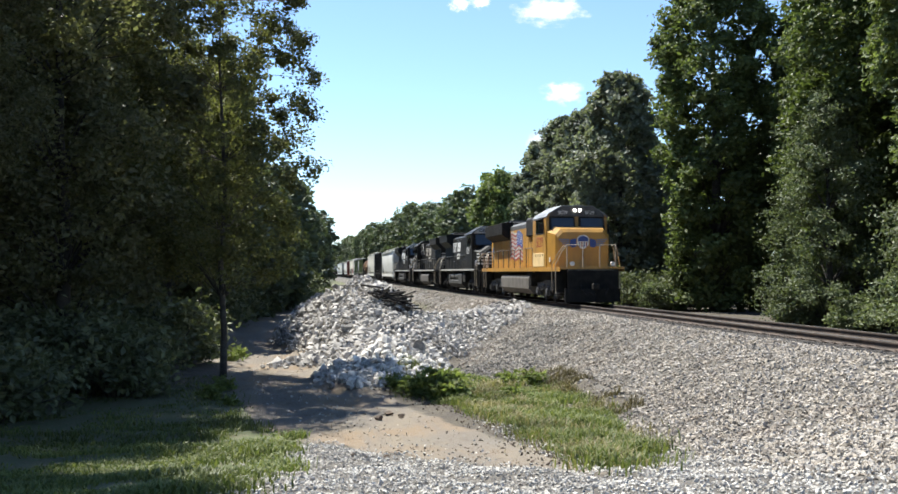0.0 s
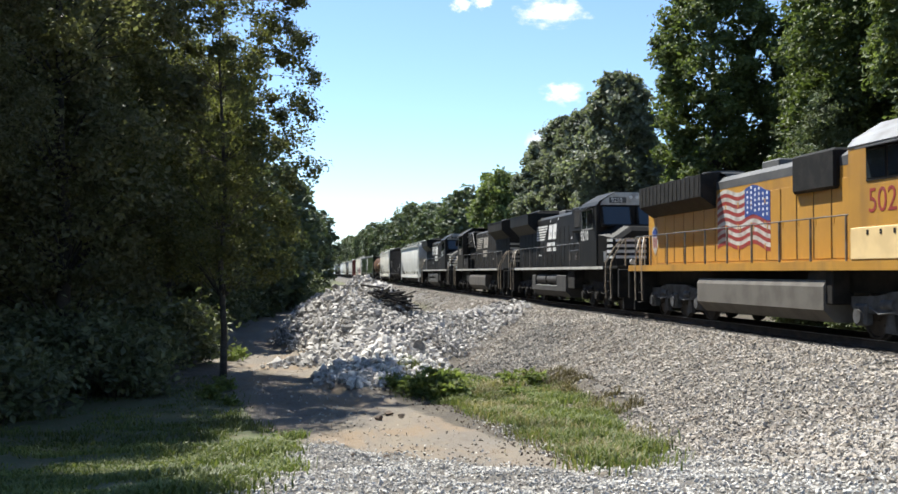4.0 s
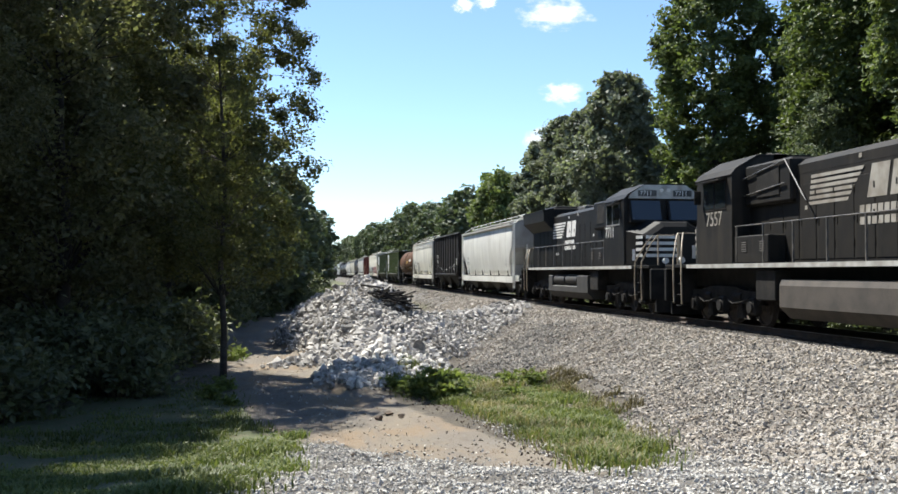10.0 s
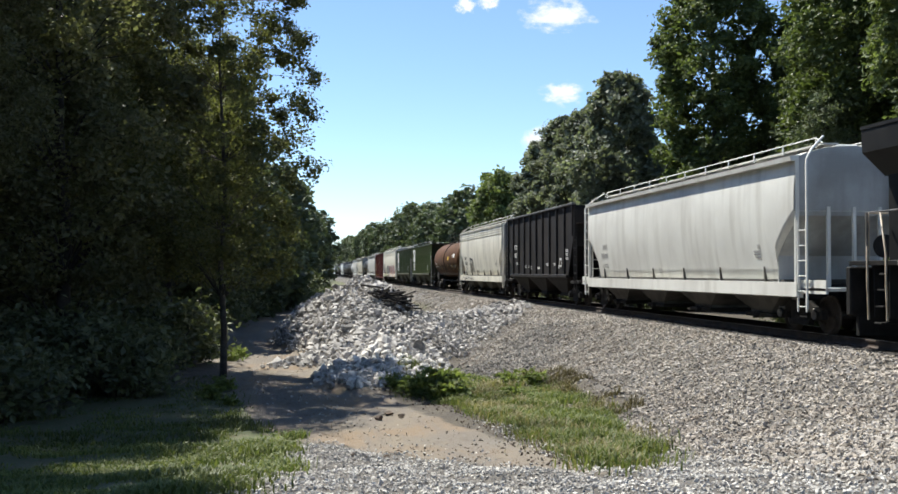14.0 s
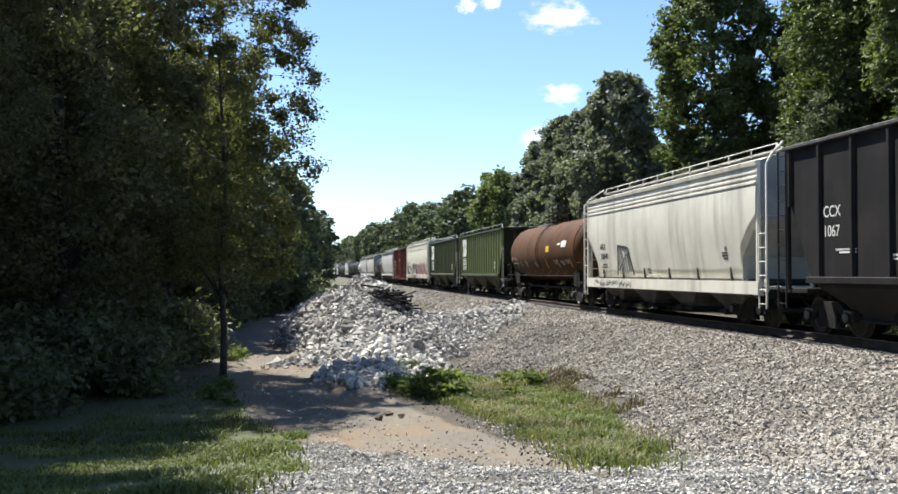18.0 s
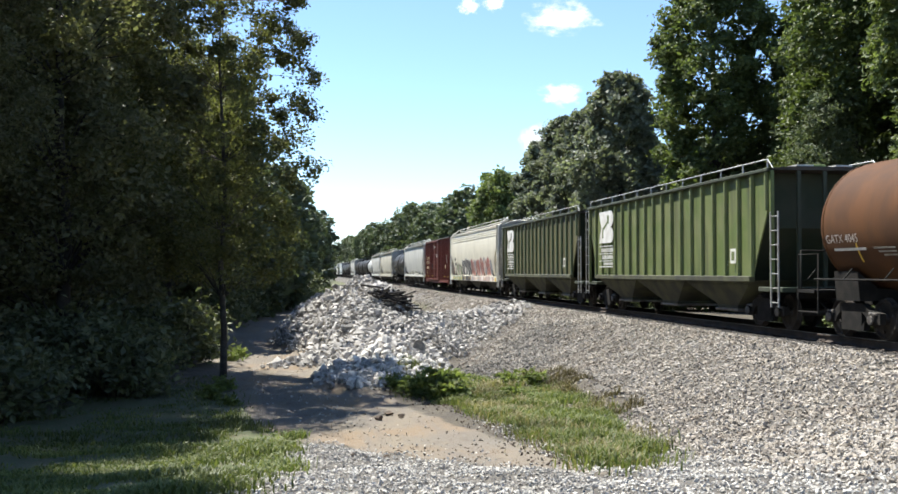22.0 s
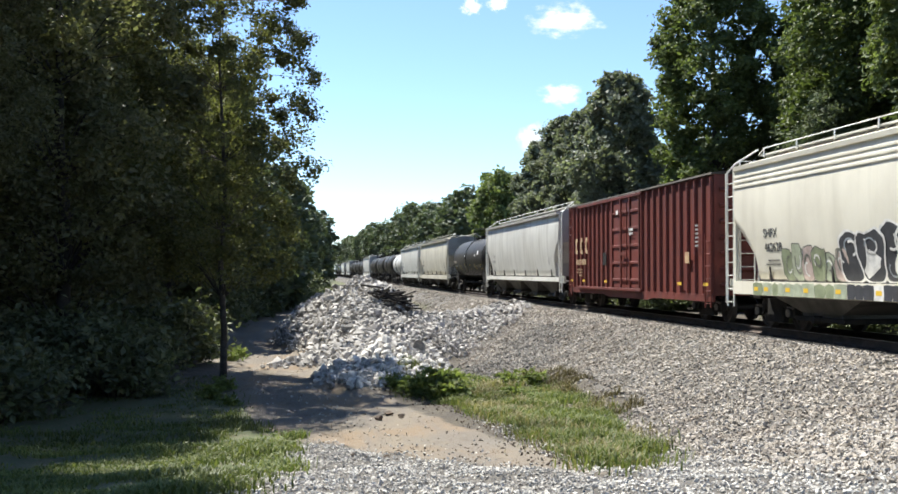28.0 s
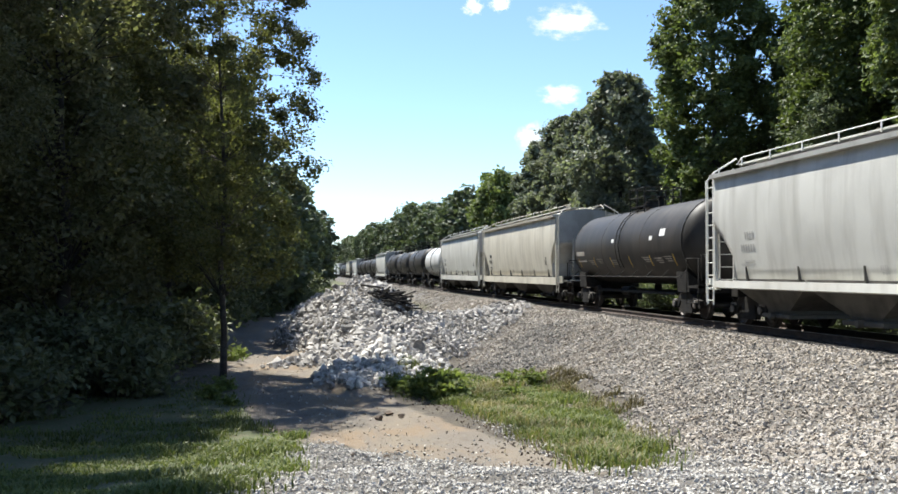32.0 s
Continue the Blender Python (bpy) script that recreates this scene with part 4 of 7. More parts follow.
# ---- weeds at the edge of the grass ----
def make_weeds():
    rng = np.random.default_rng(61)
    q = rng.normal(size=(40, 3)) * np.array([0.16, 0.16, 0.13]) + np.array([0, 0, 0.26])
    q[:, 2] = np.maximum(q[:, 2], 0.05)
    weed = new("weed")
    tagged(weed, "leafy green weed growing at the edge of the grass", "plant", "weeds")
    g = Geo()
    for p in q[:14]:
        g.tube([(0, 0, -0.03), (p[0] * 0.4, p[1] * 0.4, p[2] * 0.6), tuple(p)], 0.006, 4)
    tagged(part("stalk", g, M_WEED, weed), kind="stuff")
    part("foliage", leaf_cloud("foliage", q, 0.05, 420, 0.07, M_WEED, rng, 0.5, 1.8), M_WEED, weed)
    spots = [(2.2, 26.5, 0, 0.7), (2.45, 26.2, 50, 0.8), (2.7, 25.3, 90, 1.0), (2.95, 25.0, 10, 1.35), (3.2, 25.3, 200, 1.5), (3.45, 25.0, 130, 1.55), (3.3, 24.5, 30, 1.1), (3.65, 25.4, 60, 1.3), (5.6, 27.8, 10, 1.0),
             (6.1, 27.0, 70, 1.0), (5.0, 24.5, 20, 0.8), (-2.0, 27.5, 80, 0.9), (-2.2, 25.6, 150, 0.9), (-2.5, 36.8, 20, 0.9), (-2.3, 38.2, 70, 1.0), (-1.7, 24.4, 10, 0.6), (-0.5, 17.0, 50, 0.6)]
    put(weed, spots, "weeds")


make_weeds()


def make_deadwood():
    """Dark dead branches lying between the two heaps."""
    rnd = random.Random(71)
    for k in range(11):
        g = Geo()
        x, y = 2.95 + 0.095 * k + rnd.uniform(-0.12, 0.12), 41.4 - 0.05 * k + rnd.uniform(-0.3, 0.3)
        z = float(height(x, y)) + 0.04
        a = rnd.uniform(-0.6, 1.2)
        long = rnd.uniform(0.35, 0.75)
        pts = [(x + math.cos(a) * long * u + rnd.gauss(0, 0.05), y + math.sin(a) * long * u, z + 0.12 * u + rnd.gauss(0, 0.05)) for u in (-0.5, -0.1, 0.3, 0.6)]
        g.tube(pts, rnd.uniform(0.05, 0.10), 7)
        for j in range(6):
            p = Vector(pts[1 + j % 3])
            g.tube([p, p + Vector((rnd.gauss(0, 0.22), rnd.gauss(0, 0.2), rnd.uniform(0.0, 0.24))), p + Vector((rnd.gauss(0, 0.4), rnd.gauss(0, 0.3), rnd.uniform(0.05, 0.34)))], rnd.uniform(0.02, 0.045), 5)
        tagged(part("dead_branch", g, M_ROOT), "dark dead branch lying on the rocks", "branch", "dead branches")
    for k, (x, y) in enumerate(((1.75, 21.6), (1.5, 20.9), (1.95, 21.0), (1.2, 15.2), (0.7, 15.0))):
        r = 0.09 if k < 3 else 0.05
        sv, sf = hulls(1, 80 + k, 14)[0]
        me = big_mesh("clod", sv * r * 2, sf)
        ob = part("clod", me, M_SOIL, at=pose(x, y, float(height(x, y)) + r * 0.4))
        tagged(ob, "dark clod of earth on the dirt road", "clod", "clods")


make_deadwood()


# ---- clouds drifting far off ----
CLOUDS = []


def make_clouds():
    m = bpy.data.materials.new("cloud")
    m.use_nodes = True
    t = m.node_tree
    link = t.links.new
    t.nodes.remove(t.nodes["Principled BSDF"])
    where = t.nodes.new("ShaderNodeTexCoord").outputs["Object"]
    n = t.nodes.new("ShaderNodeTexNoise")
    n.inputs["Scale"].default_value, n.inputs["Detail"].default_value, n.inputs["Roughness"].default_value = 2.1, 6.0, 0.6
    info = t.nodes.new("ShaderNodeObjectInfo")
    add = t.nodes.new("ShaderNodeVectorMath")
    sc = t.nodes.new("ShaderNodeMath")
    sc.operation = "MULTIPLY"
    sc.inputs[1].default_value = 40.0
    link(info.outputs["Random"], sc.inputs[0])
    link(where, add.inputs[0])
    link(sc.outputs[0], add.inputs[1])
    link(add.outputs[0], n.inputs["Vector"])
    ln = t.nodes.new("ShaderNodeVectorMath")
    ln.operation = "LENGTH"
    link(where, ln.inputs[0])
    sub = t.nodes.new("ShaderNodeMath")
    sub.operation = "MULTIPLY_ADD"
    link(ln.outputs["Value"], sub.inputs[0])
    sub.inputs[1].default_value = -0.62
    link(n.outputs["Fac"], sub.inputs[2])
    r = t.nodes.new("ShaderNodeMapRange")
    r.interpolation_type = "SMOOTHSTEP"
    r.inputs[1].default_value, r.inputs[2].default_value, r.inputs[3].default_value, r.inputs[4].default_value = -0.04, 0.36, 0.0, 0.97
    link(sub.outputs[0], r.inputs[0])
    # the sheets glow, in place of sunlight scattered by a cloud
    em = t.nodes.new("ShaderNodeEmission")
    em.inputs["Color"].default_value = (1.0, 0.99, 0.97, 1)
    em.inputs["Strength"].default_value = 0.55
    ms = t.nodes.new("ShaderNodeMixShader")
    link(r.outputs[0], ms.inputs[0])
    link(t.nodes.new("ShaderNodeBsdfTransparent").outputs[0], ms.inputs[1])
    link(em.outputs[0], ms.inputs[2])
    link(ms.outputs[0], t.nodes["Material Output"].inputs["Surface"])
    g = Geo()
    k = 12
    v = [(-1 + 2 * i / k, 0.18 * (1 - (-1 + 2 * i / k) ** 2) * (1 - (-1 + 2 * j / k) ** 2), -1 + 2 * j / k) for j in range(k + 1) for i in range(k + 1)]
    g.add(v, [(j * (k + 1) + i, j * (k + 1) + i + 1, (j + 1) * (k + 1) + i + 1, (j + 1) * (k + 1) + i) for j in range(k) for i in range(k)], True)
    me = g.mesh("cloud")
    me.materials.append(m)
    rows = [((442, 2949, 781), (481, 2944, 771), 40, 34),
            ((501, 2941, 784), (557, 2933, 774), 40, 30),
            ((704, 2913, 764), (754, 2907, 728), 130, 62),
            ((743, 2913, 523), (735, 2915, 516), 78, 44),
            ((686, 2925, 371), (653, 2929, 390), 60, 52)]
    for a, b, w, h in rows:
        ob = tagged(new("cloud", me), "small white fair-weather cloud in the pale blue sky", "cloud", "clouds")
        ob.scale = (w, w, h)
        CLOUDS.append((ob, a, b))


make_clouds()


# ---- the train: every vehicle points to -y, rail head at z = 0 ----
# the train gathers speed a little as it passes
SPEED_AT = ((0, 7.68), (4, 7.85), (8, 8.15), (10, 8.36), (14, 8.60), (18, 8.84), (24, 9.12), (32, 9.25))


def rolled(t):
    """Metres the train has rolled since the start."""
    n = 400
    u = np.linspace(0, t, n + 1)
    v = np.interp(u, [k for k, _ in SPEED_AT], [k for _, k in SPEED_AT])
    return float(np.sum((v[1:] + v[:-1]) / 2) * t / n)


WHEEL_R = 0.457
WHEELS = []


def wheelset(parent, y, r=WHEEL_R):
    """One axle with its two flanged wheels; its place lies in the parent's inverse, so that its keys hold the turn alone."""
    key = "wheelset%.2f" % r
    if key not in bpy.data.meshes:
        g = Geo()
        n = 18
        for sx in (-1, 1):
            prof = [(0.66, 0.09), (0.66, r - 0.09), (0.685, r - 0.05), (0.685, r + 0.022), (0.715, r + 0.026), (0.73, r), (0.82, r - 0.008), (0.82, r - 0.06), (0.78, r - 0.09), (0.76, 0.12), (0.84, 0.10), (0.84, 0.001)]
            rings = [[(sx * px, pr * math.cos(2 * math.pi * i / n), pr * math.sin(2 * math.pi * i / n)) for i in range(n)] for px, pr in prof]
            g.loft(rings, smooth=False)
            for k in range(3):
                a = 2 * math.pi * k / 3
                c = Vector((sx * 0.80, 0.6 * r * math.cos(a), 0.6 * r * math.sin(a)))
                g.cyl(c - Vector((sx * 0.04, 0, 0)), c + Vector((sx * 0.005, 0, 0)), 0.035, n=6)
        g.cyl((-0.66, 0, 0), (0.66, 0, 0), 0.09, n=10)
        me = g.mesh(key)
        me.materials.append(M_STEEL)
    ob = new("wheelset", bpy.data.meshes[key])
    ob.parent = parent
    ob.matrix_parent_inverse = pose(0, y, r)
    WHEELS.append(ob)
    return ob


def freight_truck(car, y, base=1.78):
    truck = part("truck", Geo().box(-1.0, 1.0, -0.22, 0.22, 0.38, 0.68, 0.03).cyl((0, 0, 0.66), (0, 0, 0.84), 0.3), M_DARK, car, at=pose(0, y, 0))
    if "side_frame" not in bpy.data.meshes:
        g = Geo()
        for sx in (-1,):
            x0, x1 = sorted((sx * 0.93, sx * 1.07))
            h = base / 2
            g.prism([(-h - 0.26, 0.36), (-h - 0.26, 0.60), (-h + 0.2, 0.66), (-0.5, 0.80), (0.5, 0.80), (h - 0.2, 0.66), (h + 0.26, 0.60), (h + 0.26, 0.36), (h - 0.2, 0.36),
                     (h - 0.28, 0.50), (0.42, 0.62), (0.42, 0.30), (h - 0.35, 0.42), (0.5, 0.20), (-0.5, 0.20), (-h + 0.35, 0.42), (-0.42, 0.30), (-0.42, 0.62), (-h + 0.28, 0.50), (-h + 0.2, 0.36)], "x", x0, x1)
            for k in (-0.22, 0, 0.22):
                g.cyl((sx * 0.99, k, 0.28), (sx * 0.99, k, 0.62), 0.075, n=8)
            for yy in (-h, h):
                g.cyl((sx * 0.95, yy, 0.457), (sx * 1.13, yy, 0.457), 0.13, n=10)
        me = g.mesh("side_frame")
        me.materials.append(M_DARK)
    me = bpy.data.meshes["side_frame"]
    part("side_frame", me, M_DARK, truck)
    part("side_frame", me, M_DARK, truck, at=pose(0, 0, 0, 0, 0, 180))
    if "bearing_cap" not in bpy.data.meshes:
        Geo().cyl((-1.13, 0, 0.457), (-1.165, 0, 0.457), 0.10, n=12).box(-1.10, -0.98, -0.16, 0.16, 0.55, 0.62, 0.015).mesh("bearing_cap").materials.append(M_CAP)
    for k in (-1, 1):
        wheelset(truck, k * base / 2)
        for turn in (0, 180):
            part("bearing_cap", bpy.data.meshes["bearing_cap"], M_CAP, truck, at=pose(0, k * base / 2, 0, 0, 0, turn))
    return truck


def coupler(car, end, half):
    """A knuckle coupler with its air hose at one end of the car."""
    s = -1 if end < 0 else 1
    g = Geo().box(-0.09, 0.09, min(s * (half - 0.95), s * (half - 0.25)), max(s * (half - 0.95), s * (half - 0.25)), 0.74, 0.92, 0.02)
    g.box(-0.16, 0.14, min(s * (half - 0.30), s * (half + 0.03)), max(s * (half - 0.30), s * (half + 0.03)), 0.68, 0.97, 0.05)
    g.tube([(-0.3, s * (half - 0.7), 0.8), (-0.28, s * (half - 0.35), 0.6), (-0.2, s * (half - 0.1), 0.48), (-0.05, s * half, 0.5)], 0.025)
    return part("coupler", g, M_DARK, car)


def ladder(car, x, y, z0, z1, along, material, width=0.42, step=0.36):
    """Two stiles and their rungs, flat to the side ("y") or to the end ("x")."""
    g = Geo()
    d = (0, width / 2, 0) if along == "y" else (width / 2, 0, 0)
    for k in (-1, 1):
        g.box(x + k * d[0] - 0.018, x + k * d[0] + 0.018, y + k * d[1] - 0.018, y + k * d[1] + 0.018, z0, z1)
    z = z0 + 0.12
    while z < z1:
        g.cyl((x - d[0], y - d[1], z), (x + d[0], y + d[1], z), 0.014, n=5)
        z += step
    return part("ladder", g, material, car)


def car_root(name, label, category, group="freight cars of the train"):
    return tagged(new(name), label, category, group)


def patch(name, car, y0, y1, z0, z1, x, material, label=""):
    """A thin painted mark on the side of a car, facing the -x side, 4 mm proud."""
    return part(name, Geo().box(x - 0.004, x, y0, y1, z0, z1), material, car, label)


def bars(name, car, y, z, sizes, x, material, gap=0.09, label=""):
    """Rows of lettering that cannot be read, as plain upright bars: row widths and heights, from the top down."""
    g = Geo()
    for w, h in sizes:
        step = max(0.05, 0.8 * h)
        if h < 0.045 or w < step:
            g.box(x - 0.004, x, y, y + w, z - h, z)
        else:
            n = int(w / step)
            for k in range(n):
                g.box(x - 0.004, x, y + k * step, y + k * step + 0.6 * step, z - h, z)
        z -= h + gap
    return tagged(part(name, g, material, car, label), kind="stuff")


def letters(name, car, text, size, x, y, z, material, label="", turn=0):
    """Readable characters on the side that faces -x, reading towards -y."""
    c = bpy.data.curves.new(name, "FONT")
    c.body, c.size, c.extrude = text, size, 0.003
    ob = new("letters_source", c)
    me = bpy.data.meshes.new_from_object(ob.evaluated_get(bpy.context.evaluated_depsgraph_get()))
    bpy.data.objects.remove(ob)
    me.materials.clear()
    me.materials.append(material)
    lab = part(name, me, material, car, label)
    lab.matrix_basis = Matrix.Translation((x, y, z)) @ Euler((radians(90), 0, radians(-90 + turn))).to_matrix().to_4x4()
    return lab


# ---- covered hopper with smooth, bulging sides ----
def side_x(z, top=4.16):
    """How far the bulging side stands out at a height."""
    u = max(0.0, min(1.0, (z - 1.2) / (top - 1.2)))
    return 1.21 + 0.33 * math.sin(math.pi * (0.10 + 0.60 * u))


def hug(ob, proud, top):
    """Bends a flat painted mark to the bulging side it lies on."""
    for v in ob.data.vertices:
        v.co.x = -side_x(v.co.z, top) - proud - 0.4 * (-1.546 - v.co.x)


def hopper_section(y, half, zb, top=4.16, crest=4.52):
    pts = []
    for k in range(9):
        z = zb + (top - zb) * k / 8
        pts.append((side_x(z, top), y, z))
    pts += [(1.40, y, top + 0.10), (1.16, y, top + 0.20), (0.62, y, crest - 0.03), (0.0, y, crest)]
    return [(-p[0], p[1], p[2]) for p in pts] + pts[-2::-1]


def covered_hopper(label, length, paint, sill, rail_paint, bays=4, tall=1.0, band=True, graffiti=0, inset=1.3, deep_sill=0.37, ink=None, gates=None, mark=None):
    ink = ink or M_INK
    car = car_root("covered_hopper", label, "hopper car")
    half = length / 2
    b = half - inset
    zb_end, cut = 2.85, 1.15
    ys = [-b, -b + 0.02, -b + cut * 0.55, -b + cut, -b + cut + 0.02, 0, b - cut - 0.02, b - cut, b - cut * 0.55, b - 0.02, b]
    zs = [zb_end + 0.1, zb_end, zb_end - 0.45, 1.90, 1.22, 1.22, 1.22, 1.90, zb_end - 0.45, zb_end, zb_end + 0.1]
    part("body", Geo().loft([hopper_section(y, half, z, 4.16 * tall, 4.52 * tall) for y, z in zip(ys, zs)], smooth=True), paint, car)
    top = 4.52 * tall
    eave = 4.16 * tall
    if band:
        for sx in (-1, 1):
            part("roof_cornice", Geo().prism([(sx * 1.44, eave - 0.02), (sx * (1.63 if band == 1 else 1.54), eave - 0.02), (sx * (1.645 if band == 1 else 1.555), eave + 0.09), (sx * 1.40, eave + 0.13)], "y", -b - 0.04, b + 0.04), paint, car)
            for dz in (0.16, 0.30, 0.44)[:0 if band == 1 else 3]:
                part("side_moulding", Geo().box(min(sx * 1.44, sx * (side_x(eave - dz, eave) + 0.03)), max(sx * 1.44, sx * (side_x(eave - dz, eave) + 0.03)), -b, b, eave - dz - 0.07, eave - dz, 0.01), paint, car)
    for sx in (-1, 1):
        x0, x1 = sorted((sx * 1.36, sx * 1.53))
        part("side_sill", Geo().prism([(x0, 1.27 - deep_sill), (x0, 1.24), (x1, 1.24), (x1, 1.24 - deep_sill)], "y", -b - 0.1, b + 0.1), sill, car)
    for k in range(bays):
        w = (2 * (b - cut * 0.75)) / bays
        y = -b + cut * 0.75 + w * (k + 0.5)
        rings = [[(-hx, y - hy, z), (hx, y - hy, z), (hx, y + hy, z), (-hx, y + hy, z)] for hx, hy, z in ((1.34, w * 0.49, 1.30), (1.30, w * 0.46, 1.05), (1.02, w * 0.16, 0.50), (1.02, w * 0.16, 0.40))]
        bay = part("hopper_bay", Geo().loft(rings, smooth=False), M_BAY, car, "dark grimy discharge bay")
        part("outlet_gate", Geo().box(-1.12, 1.12, y - w * 0.20, y + w * 0.20, 0.30, 0.42, 0.02).cyl((-1.25, y, 0.36), (1.25, y, 0.36), 0.09, n=10), gates or M_DARK, bay)
    part("centre_sill", Geo().box(-0.2, 0.2, -half + 0.5, half - 0.5, 0.80, 1.10).box(-1.2, 1.2, -b + 0.4, -b + 0.9, 0.78, 1.2, 0.03).box(-1.2, 1.2, b - 0.9, b - 0.4, 0.78, 1.2, 0.03), M_DARK, car)
    for s in (-1, 1):
        y0, y1 = sorted((s * (b - 0.1), s * (half - 0.35)))
        part("end_platform", Geo().box(-1.42, 1.42, y0, y1, 1.04, 1.12, 0.01).box(-1.42, -1.36, y0, y1, 0.98, 1.3).box(1.36, 1.42, y0, y1, 0.98, 1.3), sill, car)
        lift = 4.16 * tall
        # end wall and slope sheet carry the shade of the car end in their paint
        part("end_wall", Geo().loft([hopper_section(s * (b + q), half, zb_end + 0.1, lift, 4.52 * tall) for q in (-0.004, 0.012)]), M_ENDSHADE, car, "shade-grey end wall")
        line = [(b + 0.004, zb_end + 0.09), (b - 0.014, zb_end - 0.014), (b - cut * 0.55 + 0.008, zb_end - 0.462), (b - cut + 0.012, 1.89), (b - cut + 0.004, 1.24)]
        part("slope_sheet", Geo().prism([(s * p, q) for p, q in line] + [(s * (p - 0.03), q + 0.012) for p, q in reversed(line)], "x", -1.38, 1.38), M_ENDSHADE, car, "shade-grey slope sheet")
        # posts that carry the roof end over the slope sheet
        for sx in (-1, 1):
            part("corner_post", Geo().box(sx * 1.46 - 0.05, sx * 1.46 + 0.05, s * b - 0.05, s * b + 0.05, 1.1, eave + 0.06, 0.012), paint, car)
            part("end_rail", Geo().tube([(sx * 1.50, s * (b + 0.58), 0.62), (sx * 1.50, s * (b + 0.58), eave - 0.05), (sx * 1.30, s * (b + 0.45), eave + 0.22), (sx * 0.80, s * (b + 0.05), top + 0.22)], 0.028, 6), rail_paint, car)
            ladder(car, sx * 1.49, s * (b + 0.32), 0.55, 2.7 if sx * s > 0 else eave, "y", rail_paint)
        ladder(car, -1.1 * s, s * (b + 0.10), 1.15, top - 0.05, "x", rail_paint)
        g = Geo().box(-0.04, 0.04, s * b - 0.04, s * b + 0.04, 1.1, zb_end + 0.2).box(-0.7, -0.62, s * b - 0.04, s * b + 0.04, 1.1, zb_end + 0.2).box(0.62, 0.7, s * b - 0.04, s * b + 0.04, 1.1, zb_end + 0.2)
        part("end_post", g, paint, car)
        coupler(car, s, half)
        freight_truck(car, s * (half - 2.35))
    # roof walk round the hatches
    walkway = part("roof_walk", Geo().box(-0.78, -0.38, -b, b, top + 0.03, top + 0.07).box(0.38, 0.78, -b, b, top + 0.03, top + 0.07), M_HOPPER_GREY, car, "galvanised grating walkway")
    for sx in (-1, 1):
        g = Geo()
        for zz in (0.22,):
            g.tube([(sx * 0.80, -b - 0.05, top + 0.05), (sx * 0.80, -b + 0.3, top + zz), (sx * 0.80, b - 0.3, top + zz), (sx * 0.80, b + 0.05, top + 0.05)], 0.015, 5)
        n = 11
        for k in range(n):
            y = -b + 0.3 + (2 * b - 0.6) * k / (n - 1)
            g.box(sx * 0.80 - 0.014, sx * 0.80 + 0.014, y - 0.014, y + 0.014, top - 0.02, top + 0.22)
        part("roof_railing", g, rail_paint, car)
    for k in range(5):
        y = -b + 1.2 + (2 * b - 2.4) * k / 4
        part("roof_hatch", Geo().box(-0.30, 0.30, y - 0.9, y + 0.9, top - 0.03, top + 0.08, 0.03), paint, car)
    part("brake_wheel", Geo().cyl((0.55, -b - 0.42, 2.1), (0.55, -b - 0.37, 2.1), 0.28, n=18).box(0.5, 0.6, -b - 0.4, -b, 2.05, 2.15), M_DARK, car)
    # reporting marks and small stencils, too fine to read
    x = -1.546
    if mark:
        for text, z in zip(mark, (2.36, 2.0)):
            mk = letters("reporting_mark", car, text, 0.32, 0.0, b - 1.75, z, ink)
            for v in mk.data.vertices:
                p = mk.matrix_basis @ v.co
                v.co = (p.x - side_x(p.z, eave) - 0.006, p.y, p.z)
            mk.matrix_basis = Matrix()
        if len(mark) == 1:
            hug(bars("reporting_mark", car, b - 2.8, 2.22, [(1.2, 0.22)], x, ink), 0.008, eave)
    else:
        hug(bars("reporting_mark", car, b - 2.6, 2.55, [(0.70, 0.19), (0.95, 0.19)], x, ink, 0.14), 0.008, eave)
    hug(bars("data_stencil", car, b - 2.5, 1.80, [(0.7, 0.05), (0.85, 0.05)], x, ink, 0.05), 0.006, eave)
    hug(bars("data_panel", car, -b + 2.0, 2.2, [(0.28, 0.12), (0.4, 0.04), (0.4, 0.04), (0.3, 0.04)], x, ink, 0.04), 0.006, eave)
    hug(bars("data_panel", car, 0.6, 1.62, [(0.35, 0.10), (0.25, 0.05)], x, ink, 0.04), 0.006, eave)
    for k in range(6):
        y = -b + 1.9 + (2 * b - 3.8) * k / 5
        part("side_strap", Geo().prism([(-1.40, 1.24), (-1.28, 1.24), (-1.36, 1.62), (-1.42, 1.62)], "y", y - 0.02, y + 0.02), M_BAY, car, "short rusty strap")
    if graffiti:
        make_graffiti(car, b, graffiti)
        for ob in car.children:
            if ob.name.startswith("graffiti") and ob.data.vertices[0].co.z > 1.25:
                hug(ob, 0.016, eave)
    return car


